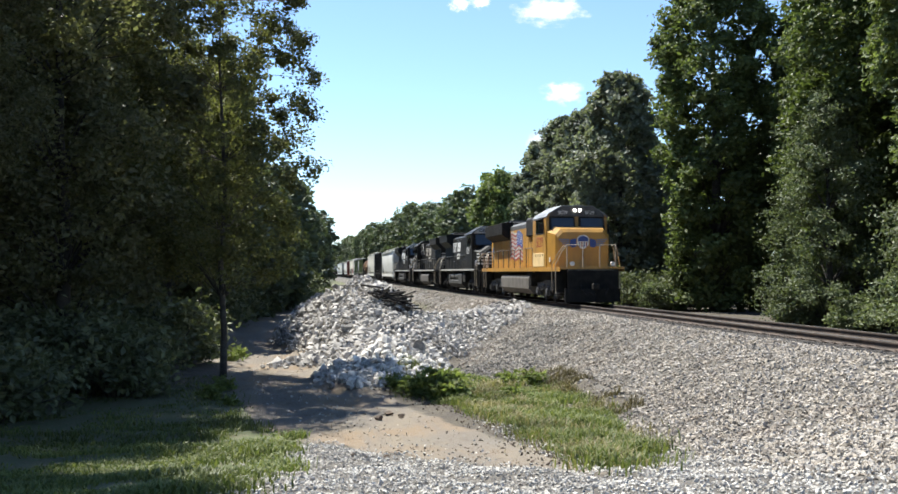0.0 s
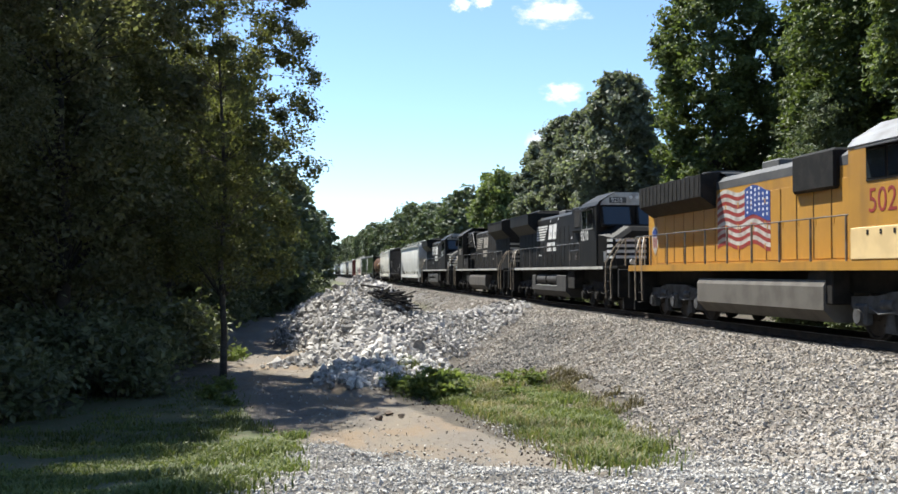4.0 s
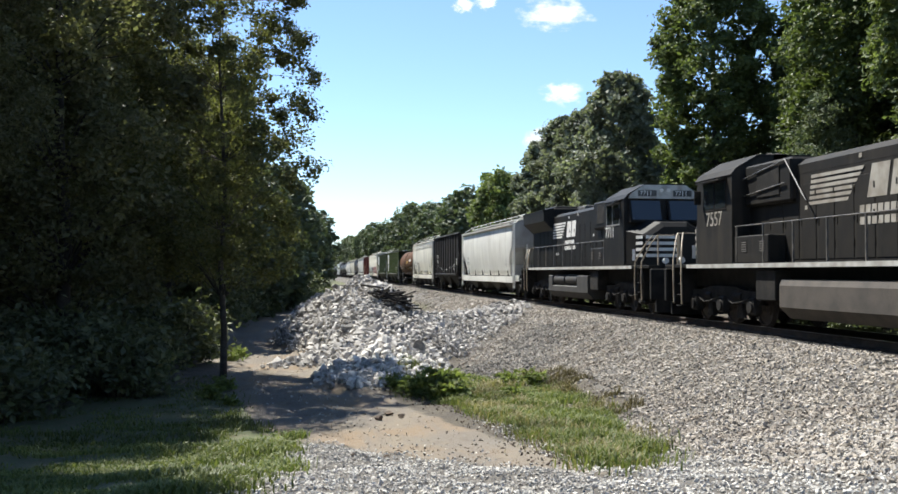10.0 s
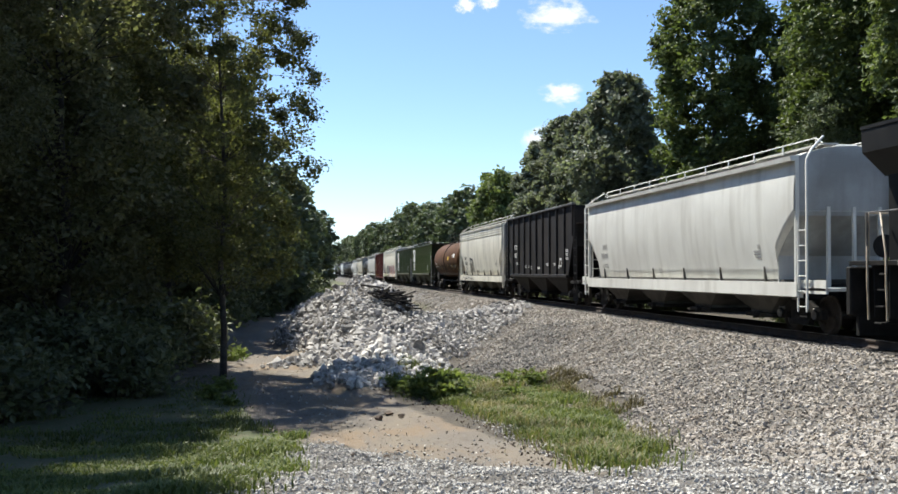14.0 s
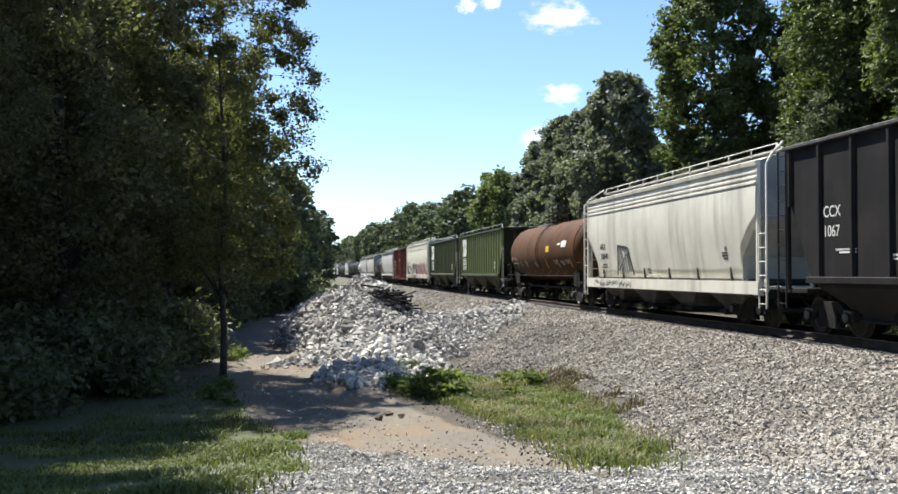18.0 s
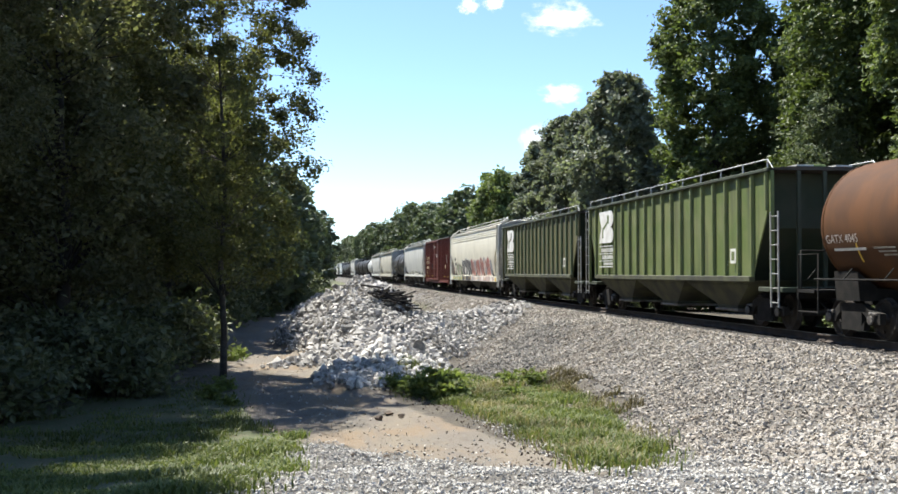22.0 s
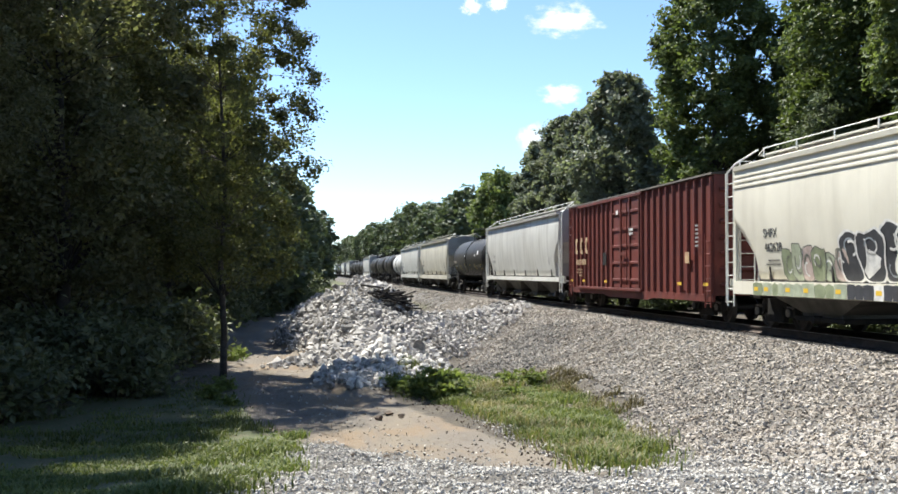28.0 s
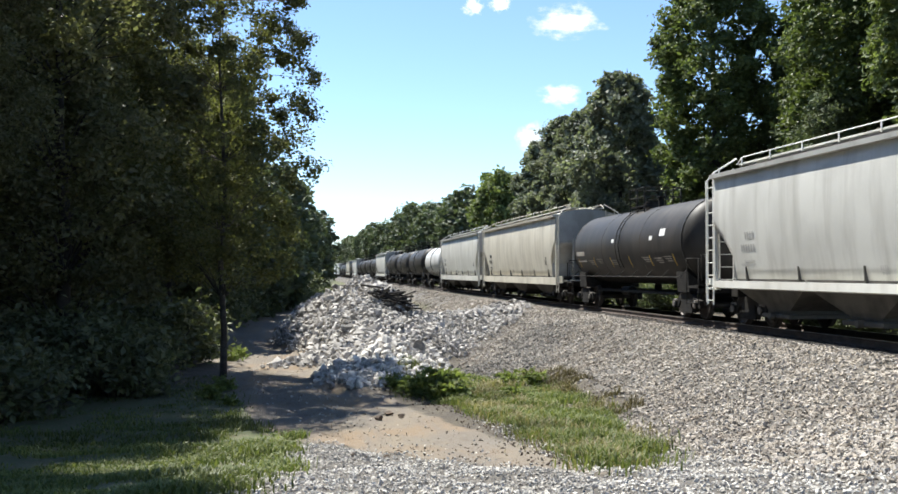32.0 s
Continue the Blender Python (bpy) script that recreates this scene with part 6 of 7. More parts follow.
# ---- boxcar ----
def boxcar(label, length, paint):
    car = car_root("boxcar", label, "boxcar")
    half = length / 2
    b = half - 0.75
    z0, z1 = 0.80, 4.30
    part("body", Geo().box(-1.42, 1.42, -b, b, z0, z1), paint, car)
    part("roof", Geo().prism([(-1.52, z1), (-1.5, z1 + 0.06), (0, z1 + 0.22), (1.5, z1 + 0.06), (1.52, z1)], "y", -b - 0.06, b + 0.06), M_ROOFDIRT, car, "weathered rusty roof")
    rib = Geo().prism([(-1.42, -0.06), (-1.50, -0.035), (-1.50, 0.035), (-1.42, 0.06)], "z", z0 + 0.05, z1 - 0.05).mesh("post")
    door = 1.65
    ks = [door + 0.12 + (b - door - 0.24) * k / 10 for k in range(11)]
    for y in ks + [-k for k in ks]:
        part("side_post", rib, paint, car, at=pose(0, y, 0))
        part("side_post", rib, paint, car, at=pose(0, y, 0, 0, 0, 180))
    for sx in (-1, 1):
        d = part("sliding_door", Geo().box(min(sx * 1.43, sx * 1.48), max(sx * 1.43, sx * 1.48), -door, door, z0 + 0.12, z1 - 0.12), paint, car)
        for k in range(5):
            z = z0 + 0.35 + k * 0.62
            part("door_stiffener", Geo().box(min(sx * 1.48, sx * 1.52), max(sx * 1.48, sx * 1.52), -door + 0.1, door - 0.1, z, z + 0.10, 0.015), paint, d)
        for y in (-door + 0.05, -0.55, 0.55, door - 0.05):
            part("door_post", Geo().box(min(sx * 1.48, sx * 1.535), max(sx * 1.48, sx * 1.535), y - 0.05, y + 0.05, z0 + 0.12, z1 - 0.12, 0.01), paint, d)
        g = Geo()
        for y in (-0.35, 0.30):
            g.tube([(sx * 1.56, y, z0 + 0.2), (sx * 1.56, y, z1 - 0.3)], 0.025, 6)
        g.box(min(sx * 1.55, sx * 1.60), max(sx * 1.55, sx * 1.60), -0.4, 0.35, 2.1, 2.2)
        part("lock_rod", g, paint, d)
        part("door_track", Geo().box(min(sx * 1.42, sx * 1.56), max(sx * 1.42, sx * 1.56), -door - 0.2, b - 1.6, z0 + 0.0, z0 + 0.10, 0.01).box(min(sx * 1.42, sx * 1.54), max(sx * 1.42, sx * 1.54), -door - 0.2, b - 1.6, z1 - 0.12, z1 - 0.02, 0.01), paint, car)
        part("side_sill", Geo().prism([(-b, z0 + 0.02), (b, z0 + 0.02), (b, 0.62), (2.9, 0.62), (2.2, 0.54), (-2.2, 0.54), (-2.9, 0.62), (-b, 0.62)], "x", min(sx * 1.40, sx * 1.46), max(sx * 1.40, sx * 1.46)), paint, car)
    part("centre_sill", Geo().box(-0.2, 0.2, -half + 0.5, half - 0.5, 0.70, 1.02).box(-1.3, 1.3, -1.2, -1.0, 0.75, 1.0).box(-1.3, 1.3, 1.0, 1.2, 0.75, 1.0).cyl((-0.6, 1.4, 0.72), (-0.6, 2.4, 0.72), 0.2), M_DARK, car)
    for s in (-1, 1):
        for k in range(7):
            z = z0 + 0.3 + k * 0.46
            part("end_corrugation", Geo().cyl((-1.25, s * b, z), (1.25, s * b, z), 0.07, n=8), paint, car)
        for sx in (-1, 1):
            ladder(car, sx * 1.50, s * (b - 0.28), 0.45, 2.6 if sx * s > 0 else z1, "y", paint)
        ladder(car, -1.1 * s, s * (b + 0.10), 1.0, z1, "x", paint)
        coupler(car, s, half)
        freight_truck(car, s * (half - 2.2))
    part("brake_wheel", Geo().cyl((0.6, -b - 0.22, 2.2), (0.6, -b - 0.17, 2.2), 0.28, n=18).box(0.55, 0.65, -b - 0.2, -b, 2.15, 2.25), M_DARK, car)
    # the painted initials are drawn as plain shapes
    for k in range(3):
        y = b - 1.15 - k * 0.78
        part("painted_block", Geo().prism([(y - 0.32, 2.25), (y - 0.05, 2.25), (y, 2.32), (y, 2.86), (y - 0.05, 2.92), (y - 0.32, 2.92), (y - 0.32, 2.76), (y - 0.16, 2.72), (y - 0.16, 2.42), (y - 0.32, 2.40)], "x", -1.506, -1.502), M_BOXINK, car, "cream painted block")
    bars("reporting_mark", car, b - 2.8, 2.02, [(1.7, 0.22)], -1.506, M_BOXINK)
    bars("data_stencil", car, b - 2.2, 1.62, [(0.8, 0.06), (0.9, 0.06), (0.6, 0.06)], -1.506, M_BOXINK, 0.06)
    for y in (-b + 0.25, -b + 2.4, b - 0.7, b - 2.6, 2.3):
        patch("reflector", car, y, y + 0.35, 1.08, 1.17, -1.506, M_YELLOWINK)
    patch("data_panel", car, 0.75, 1.0, 3.62, 3.78, -1.541, M_WHITE)
    patch("data_panel", car, -b + 1.75, -b + 2.1, 1.75, 2.1, -1.506, M_BOXINK)
    bars("data_stencil", car, -1.0, 3.05, [(0.55, 0.10), (0.45, 0.08)], -1.541, M_WHITE, 0.05)
    bars("data_stencil", car, -b + 1.0, 2.9, [(0.3, 0.06)] * 6, -1.506, M_FADEDINK, 0.06)
    patch("placard_board", car, 2.35, 2.80, 1.75, 2.25, -1.52, M_DARK)
    return car


# ---- locomotives ----
def engine_truck(loco, y, paint):
    truck = part("truck", Geo().box(-0.9, 0.9, -0.5, 0.5, 0.55, 0.95, 0.04), M_DARK, loco, at=pose(0, y, 0))
    key = "engine_side_frame_" + paint.name
    if key not in bpy.data.meshes:
        g = Geo()
        for sx in (-1,):
            x0, x1 = sorted((sx * 0.98, sx * 1.14))
            g.prism([(-2.5, 0.70), (-2.5, 0.95), (-1.4, 0.98), (-0.9, 1.08), (0.9, 1.08), (1.4, 0.98), (2.5, 0.95), (2.5, 0.70), (2.1, 0.58), (1.5, 0.62), (0.5, 0.60), (-0.5, 0.60), (-1.5, 0.62), (-2.1, 0.58)], "x", x0, x1)
            for k in (-2.05, 0, 2.05):
                g.box(min(sx * 1.0, sx * 1.22), max(sx * 1.0, sx * 1.22), k - 0.24, k + 0.24, 0.32, 0.80, 0.05)
                g.cyl((sx * 1.1, k, 0.533), (sx * 1.28, k, 0.533), 0.16, n=12)
                g.cyl((sx * 1.06, k - 0.33, 0.60), (sx * 1.06, k - 0.33, 0.92), 0.09, n=8)
                g.cyl((sx * 1.06, k + 0.33, 0.60), (sx * 1.06, k + 0.33, 0.92), 0.09, n=8)
            for k in (-1.05, 1.05):
                g.cyl((sx * 1.10, k - 0.24, 0.80), (sx * 1.10, k + 0.24, 0.80), 0.11, n=10)
                g.prism([(k - 0.12, 0.62), (k + 0.12, 0.62), (k + 0.24, 0.20), (k - 0.2, 0.20)], "x", min(sx * 0.96, sx * 1.08), max(sx * 0.96, sx * 1.08))
                g.tube([(sx * 1.20, k - 0.9, 0.80), (sx * 1.22, k - 0.4, 0.66), (sx * 1.22, k + 0.2, 0.60), (sx * 1.2, k + 0.6, 0.72)], 0.022, 5)
        me = g.mesh(key)
        me.materials.append(paint)
    part("side_frame", bpy.data.meshes[key], paint, truck)
    part("side_frame", bpy.data.meshes[key], paint, truck, at=pose(0, 0, 0, 0, 0, 180))
    for k in (-2.05, 0, 2.05):
        wheelset(truck, k, 0.533)


def handrail(loco, pts, posts, material, r=0.02, foot=1.72):
    g = Geo().tube(pts, r, 6)
    for p in posts:
        g.box(p[0] - 0.022, p[0] + 0.022, p[1] - 0.022, p[1] + 0.022, foot, p[2])
    return part("handrail", g, material, loco)


def steps(loco, s, half, material):
    """Stepwells at both corners of one end."""
    for sx in (-1, 1):
        g = Geo()
        x0, x1 = sorted((sx * 0.95, sx * 1.50))
        for k, z in enumerate((0.42, 0.76, 1.10, 1.42)):
            y = s * (half - 1.80 - 0.07 * k)
            g.box(x0, x1, y - 0.14, y + 0.14, z, z + 0.035, 0.006)
        inner = -0.97 if sx < 0 else 0.94
        g.box(inner, inner + 0.03, s * (half - 1.85) - 0.30, s * (half - 1.85) + 0.24, 0.40, 1.7)
        for dy in (-0.31, 0.25):
            yy = s * (half - 1.85) + dy
            g.box(x0 + 0.05, x1, yy - 0.012, yy + 0.012, 0.55, 1.62)
        part("steps", g, M_GRIME, loco)
        gr = Geo()
        for yy, reach in ((half - 1.5, 0.62), (half - 2.2, 0.85)):
            gr.tube([(sx * 1.52, s * yy, 0.50), (sx * 1.54, s * yy, 1.2), (sx * 1.53, s * (yy + 0.02), 1.85), (sx * 1.32, s * (yy + reach * 0.6), 2.45), (sx * 1.15, s * (yy + reach), 2.74)], 0.024, 6)
        part("grab_rail", gr, material, loco)


def flag_decal(loco, sx):
    """A waving striped flag painted on the hood."""
    x = sx * 1.012
    h0, h1 = 2.15, 3.75

    def wave(u):
        return 0.09 * math.sin(u * 11.0) + 0.05 * math.sin(u * 4.0)
    for k in range(7):
        g = Geo()
        za, zb = h0 + (h1 - h0) * k / 7, h0 + (h1 - h0) * (k + 1) / 7
        for half, mm in ((0, M_REDINK), (1, M_RAILWHITE)):
            q = Geo()
            lo, hi = za + (zb - za) * 0.5 * half, za + (zb - za) * 0.5 * (half + 1)
            m = 18
            ring = []
            for i in range(m + 1):
                u = i / m
                yy = 3.55 - 3.5 * u
                ring.append([(x - sx * 0.001, yy, lo + wave(u)), (x + sx * 0.005, yy, lo + wave(u)), (x + sx * 0.005, yy, hi + wave(u)), (x - sx * 0.001, yy, hi + wave(u))])
            part("flag_stripe", q.loft(ring, smooth=False), mm, loco)
    ring = []
    for i in range(7):
        u = 0.55 + 0.45 * i / 6
        yy = 3.55 - 3.5 * u
        ring.append([(x + sx * 0.004, yy, 2.95 + wave(u)), (x + sx * 0.009, yy, 2.95 + wave(u)), (x + sx * 0.009, yy, h1 + wave(u)), (x + sx * 0.004, yy, h1 + wave(u))])
    part("flag_canton", Geo().loft(ring, smooth=False), M_BLUEINK, loco, "dark blue canton of the flag")
    g = Geo()
    for i in range(6):
        for j in range(5):
            u, z = 0.60 + 0.07 * i, 3.06 + 0.14 * j + 0.07 * (i % 2)
            yy = 3.55 - 3.5 * u
            g.box(min(x + sx * 0.009, x + sx * 0.012), max(x + sx * 0.009, x + sx * 0.012), yy - 0.04, yy + 0.04, z + wave(u) - 0.035, z + wave(u) + 0.035)
    tagged(part("star", g, M_WHITE, loco, "white stars of the canton"), kind="stuff")


def side_letters(name, loco, text, size, sx, y, z, x, material):
    ob = letters(name, loco, text, size, 0, 0, 0, material)
    if sx < 0:
        ob.matrix_basis = Matrix.Translation((-x, y, z)) @ Euler((radians(90), 0, radians(-90))).to_matrix().to_4x4()
    else:
        ob.matrix_basis = Matrix.Translation((x, y, z)) @ Euler((radians(90), 0, radians(90))).to_matrix().to_4x4()
    return ob


def horse_logo(loco, sx, y0, marks):
    """The emblem as plain slanted stripes and blocks, with two rows of bars for the lettering under it."""
    x = sx * 1.012
    wide = 1.32

    def at(u):
        return y0 - u * wide if sx < 0 else y0 - 3.3 * wide + u * wide

    def quad(name, u0, u1, v0, v1, z0, z1):
        part(name, Geo().prism([(at(u0), z0), (at(u1), z0), (at(v1), z1), (at(v0), z1)], "x", min(x, x + sx * 0.005), max(x, x + sx * 0.005)), marks, loco)
    for k in range(6):
        z = 3.10 + k * 0.128
        quad("emblem_stripe", 0.02 * k, 1.35 + 0.10 * k, 0.02 * k, 1.40 + 0.10 * k, z, z + 0.078)
    quad("emblem_block", 1.98, 2.56, 2.14, 2.68, 3.10, 3.82)
    quad("emblem_block", 2.66, 3.18, 2.78, 3.30, 3.10, 3.82)
    for z, n in ((2.78, 7), (2.52, 8)):
        g = Geo()
        for k in range(n):
            u = 1.75 + k * 0.185
            g.prism([(at(u), z), (at(u + 0.14), z), (at(u + 0.15), z + 0.17), (at(u + 0.01), z + 0.17)], "x", min(x, x + sx * 0.005), max(x, x + sx * 0.005))
        tagged(part("owner_lettering", g, marks, loco), kind="stuff")


def locomotive(label, number, yellow=False, high=4.68, dusty=False):
    loco = tagged(new("diesel_locomotive"), label, "locomotive", "locomotives of the train")
    body = M_YELLOW if yellow else M_BLACKDUST if dusty else M_BLACK
    marks = M_DIM if dusty else M_WHITE
    roofm = M_SOOT if yellow else body
    railm = M_GRAB
    sidem = M_RAILDARK
    half = 11.17
    e = half - 0.72
    deck = 1.72
    part("frame", Geo().box(-1.0, 1.0, -e, e, 1.02, 1.64, 0.02), M_GRIME, loco)
    part("walkway", Geo().box(-1.52, 1.52, -e, e, 1.62, deck, 0.01), M_YELLOW if yellow else M_BLACK, loco)
    for sx in (-1, 1):
        x0, x1 = sorted((sx * 1.52, sx * 1.535))
        if yellow:
            part("sill_stripe", Geo().box(x0, x1, -e, e, 1.52, deck), M_YELLOW, loco)
        else:
            part("sill_stripe", Geo().box(x0, x1, -e + 1.9, e - 1.9, 1.60, deck - 0.01), M_RAILWHITE, loco, "dusty white sill stripe")
    # long hood
    hw = 1.0
    hy0, hy1 = -5.15, 9.75
    top = 4.28
    hood = part("long_hood", Geo().prism([(-hw, deck), (-hw, top - 0.16), (-hw + 0.22, top), (hw - 0.22, top), (hw, top - 0.16), (hw, deck)], "y", hy0, hy1), body, loco)
    part("hood_roof", Geo().prism([(-hw - 0.004, top - 0.38), (-hw - 0.004, top - 0.155), (-hw + 0.22, top + 0.006), (hw - 0.22, top + 0.006), (hw + 0.004, top - 0.155), (hw + 0.004, top - 0.38)], "y", hy0 + 0.02, hy1 + 0.004), roofm, hood, "sooty roof")
    # hood doors with hinges and latches
    dm = Geo().box(-0.012, 0.0, -0.40, 0.40, 1.80, 3.62, 0.008)
    for z in (2.1, 2.7, 3.3):
        dm.box(-0.022, -0.01, -0.42, -0.36, z, z + 0.14)
    dm.box(-0.026, -0.01, 0.30, 0.34, 2.6, 2.78)
    dm = dm.mesh("hood_door")
    y = hy0 + 1.6
    while y < hy1 - 0.5:
        for sx in (-1, 1):
            part("hood_door", dm, body, hood, at=pose(sx * hw, y, 0, 0, 0, 0 if sx < 0 else 180))
            if yellow:
                part("door_seam", Geo().box(min(sx * hw, sx * (hw + 0.006)), max(sx * hw, sx * (hw + 0.006)), y + 0.415, y + 0.437, 1.8, 3.6), M_GRIME, hood)
        y += 0.86
    # radiators that flare out at the rear, and the dynamic brake and exhaust boxes
    if yellow:
        for sx in (-1, 1):
            rad = part("radiator", Geo().prism([(sx * 0.98, 3.35), (sx * 1.5, 3.72), (sx * 1.5, 4.38), (sx * 0.9, 4.46), (sx * 0.6, 4.3)], "y", 3.65, 9.3), M_GRIME, loco, "flared black radiator intake")
            for k in range(15):
                part("grille_bar", Geo().box(min(sx * 1.495, sx * 1.515), max(sx * 1.495, sx * 1.515), 3.78 + k * 0.37, 3.88 + k * 0.37, 3.76, 4.34), M_DARK, rad)
        part("radiator_top", Geo().box(-0.95, 0.95, 3.65, 9.3, 4.26, 4.45, 0.04), M_SOOT, loco)
        for k in range(3):
            part("roof_fan", Geo().cyl((0, 5.5 + k * 1.5, 4.4), (0, 5.5 + k * 1.5, 4.62), 0.66, n=24), M_SOOT, loco)
        part("brake_housing", Geo().box(-1.14, 1.14, -3.5, -1.4, 3.40, 4.34, 0.06), M_GRIME, loco, "dark dynamic brake housing")
        part("exhaust_box", Geo().box(-0.35, 0.35, 0.9, 2.0, 4.25, 4.58, 0.04), M_SOOT, loco)
    else:
        for sx in (-1, 1):
            rad = part("radiator_wing", Geo().prism([(sx * 0.98, 3.50), (sx * 1.50, 3.98), (sx * 1.52, 4.52), (sx * 0.98, 4.62)], "y", 5.2, 9.9), body, loco)
            part("wing_lip", Geo().box(min(sx * 1.51, sx * 1.535), max(sx * 1.51, sx * 1.535), 5.2, 9.9, 4.46, 4.53), M_BLACK, rad)
        part("radiator_top", Geo().box(-1.0, 1.0, 5.2, 9.9, 4.2, 4.62, 0.05).box(-0.85, 0.85, 5.6, 8.0, 4.6, 4.74, 0.05), body, loco)
        part("exhaust_box", Geo().box(-0.5, 0.5, 1.2, 2.6, 4.24, 4.52, 0.04), M_SOOT, loco)
        part("inverter_box", Geo().box(-1.16, 1.16, -5.1, -2.4, 3.25, 4.36, 0.06), body, loco)
        for sx in (-1, 1):
            part("blower_intake", Geo().box(min(sx * 1.16, sx * 1.185), max(sx * 1.16, sx * 1.185), -4.3, -3.0, 3.45, 4.2, 0.01), M_DARK, loco, "dark louvred intake")
    # cab
    c0, c1 = -7.68, (-4.8 if yellow else -5.15)
    cw = 1.52
    cab = part("cab", Geo().prism([(-cw, deck), (-cw, 4.12), (-cw + 0.14, 4.30), (-0.75, high), (0.75, high), (cw - 0.14, 4.30), (cw, 4.12), (cw, deck)], "y", c0, c1), body, loco)
    part("cab_roof", Geo().prism([(-cw - 0.03, 4.16), (-cw + 0.12, 4.34), (-0.75, high + 0.04), (0.75, high + 0.04), (cw - 0.12, 4.34), (cw + 0.03, 4.16), (cw, 4.12), (cw - 0.14, 4.28), (0.7, high - 0.02), (-0.7, high - 0.02), (-cw + 0.14, 4.28), (-cw, 4.12)], "y", c0 - 0.10, c1), M_GREY if yellow else body, cab)
    for sx in (-1, 1):
        for y0, y1 in ((c0 + 0.55, c0 + 1.30), (c0 + 1.42, c0 + 2.1)):
            fr = part("side_window", Geo().box(min(sx * cw, sx * (cw + 0.02)), max(sx * cw, sx * (cw + 0.02)), y0 - 0.05, y1 + 0.05, 3.36 if yellow else 3.22, 4.08, 0.01), M_DARK if yellow or dusty else M_PIPE, cab)
            part("pane", Geo().box(min(sx * (cw + 0.018), sx * (cw + 0.026)), max(sx * (cw + 0.018), sx * (cw + 0.026)), y0, y1, 3.42 if yellow else 3.28, 4.02), M_GLASS, fr)
        part("sunshade", Geo().prism([(sx * cw, 4.12), (sx * (cw + 0.24), 4.06), (sx * (cw + 0.24), 4.03), (sx * cw, 4.08)], "y", c0 + 0.45, c0 + 2.2), roofm, cab)
        part("mirror", Geo().box(min(sx * (cw + 0.04), sx * (cw + 0.24)), max(sx * (cw + 0.04), sx * (cw + 0.24)), c0 + 0.38, c0 + 0.42, 3.45, 3.85, 0.01), M_DARK, cab)
        side_letters("road_number", loco, number, 0.72 if yellow else 0.58, sx, (c0 + (2.1 if yellow else 2.35)) if sx < 0 else (c0 + 0.7), 2.72 if yellow else 2.80, cw + 0.004, M_REDINK if yellow else marks)
    # windshield slanting back over the nose
    zlo, zhi = (3.40 if yellow else 3.30), 4.18
    for sx in (-1, 1):
        p = part("windshield", Geo().prism([(c0 - 0.30, zlo), (c0 - 0.02, zhi), (c0, zhi), (c0, zlo)], "x", min(sx * 0.10, sx * 1.36), max(sx * 0.10, sx * 1.36)), M_DARK, cab)
        part("pane", Geo().prism([(c0 - 0.275, zlo + 0.09), (c0 - 0.045, zhi - 0.08), (c0 - 0.065, zhi - 0.08), (c0 - 0.295, zlo + 0.09)], "x", min(sx * 0.18, sx * 1.28), max(sx * 0.18, sx * 1.28)), M_GLASS, p)
    part("brow", Geo().prism([(-1.36, zhi), (1.36, zhi), (1.30, 4.34), (0.80, high), (-0.80, high), (-1.30, 4.34)], "y", c0 - 0.11, c0), M_SOOT if yellow else M_RAILWHITE, cab, "headboard over the windshield")
    for sx in (-1, 1):
        board = part("number_board", Geo().box(min(sx * 0.32, sx * 1.02), max(sx * 0.32, sx * 1.02), c0 - 0.135, c0 - 0.11, zhi + 0.08, high - 0.20), M_INK, cab)
        plate = letters("board_number", board, number, 0.24, 0, 0, 0, M_WHITE)
        plate.matrix_basis = Matrix.Translation((sx * 0.67 - 0.29, c0 - 0.136, zhi + 0.11)) @ Euler((radians(90), 0, 0)).to_matrix().to_4x4()
        part("headlight", Geo().cyl((sx * 0.13, c0 - 0.17, high - 0.20), (sx * 0.13, c0 - 0.10, high - 0.20), 0.066, n=16), M_LAMP if yellow else M_WHITE, cab, "lit round headlight" if yellow else "unlit headlight")
    # nose
    n0 = -8.85
    w0, w1 = (1.22 if yellow else 1.08), 1.48
    rings = []
    drop = 0.0 if yellow else 0.16
    rise = 0.28 if yellow else 0.0
    for y, w, zt in ((n0, w0, 3.10 + rise), (n0 + 0.14, w0 + 0.08, 3.26 + rise), (c0 - 0.02, w1, 3.42 + rise)):
        rings.append([(-w, y, deck), (-w, y, zt - 0.28 - drop), (-w + 0.25 + 2.6 * drop, y, zt), (w - 0.25 - 2.6 * drop, y, zt), (w, y, zt - 0.28 - drop), (w, y, deck)])
    nose = part("nose", Geo().loft(rings, smooth=False), body, loco)
    part("nose_door", Geo().box(0.15, 0.80, n0 - 0.025, n0, deck + 0.1, 2.85, 0.01), body, nose)
    for sx in (-1, 1):
        part("ditch_light", Geo().cyl((sx * 0.95, -e - 0.12, deck + 0.15), (sx * 0.95, -e + 0.02, deck + 0.15), 0.10, n=14), M_WHITE, loco, "unlit ditch light")
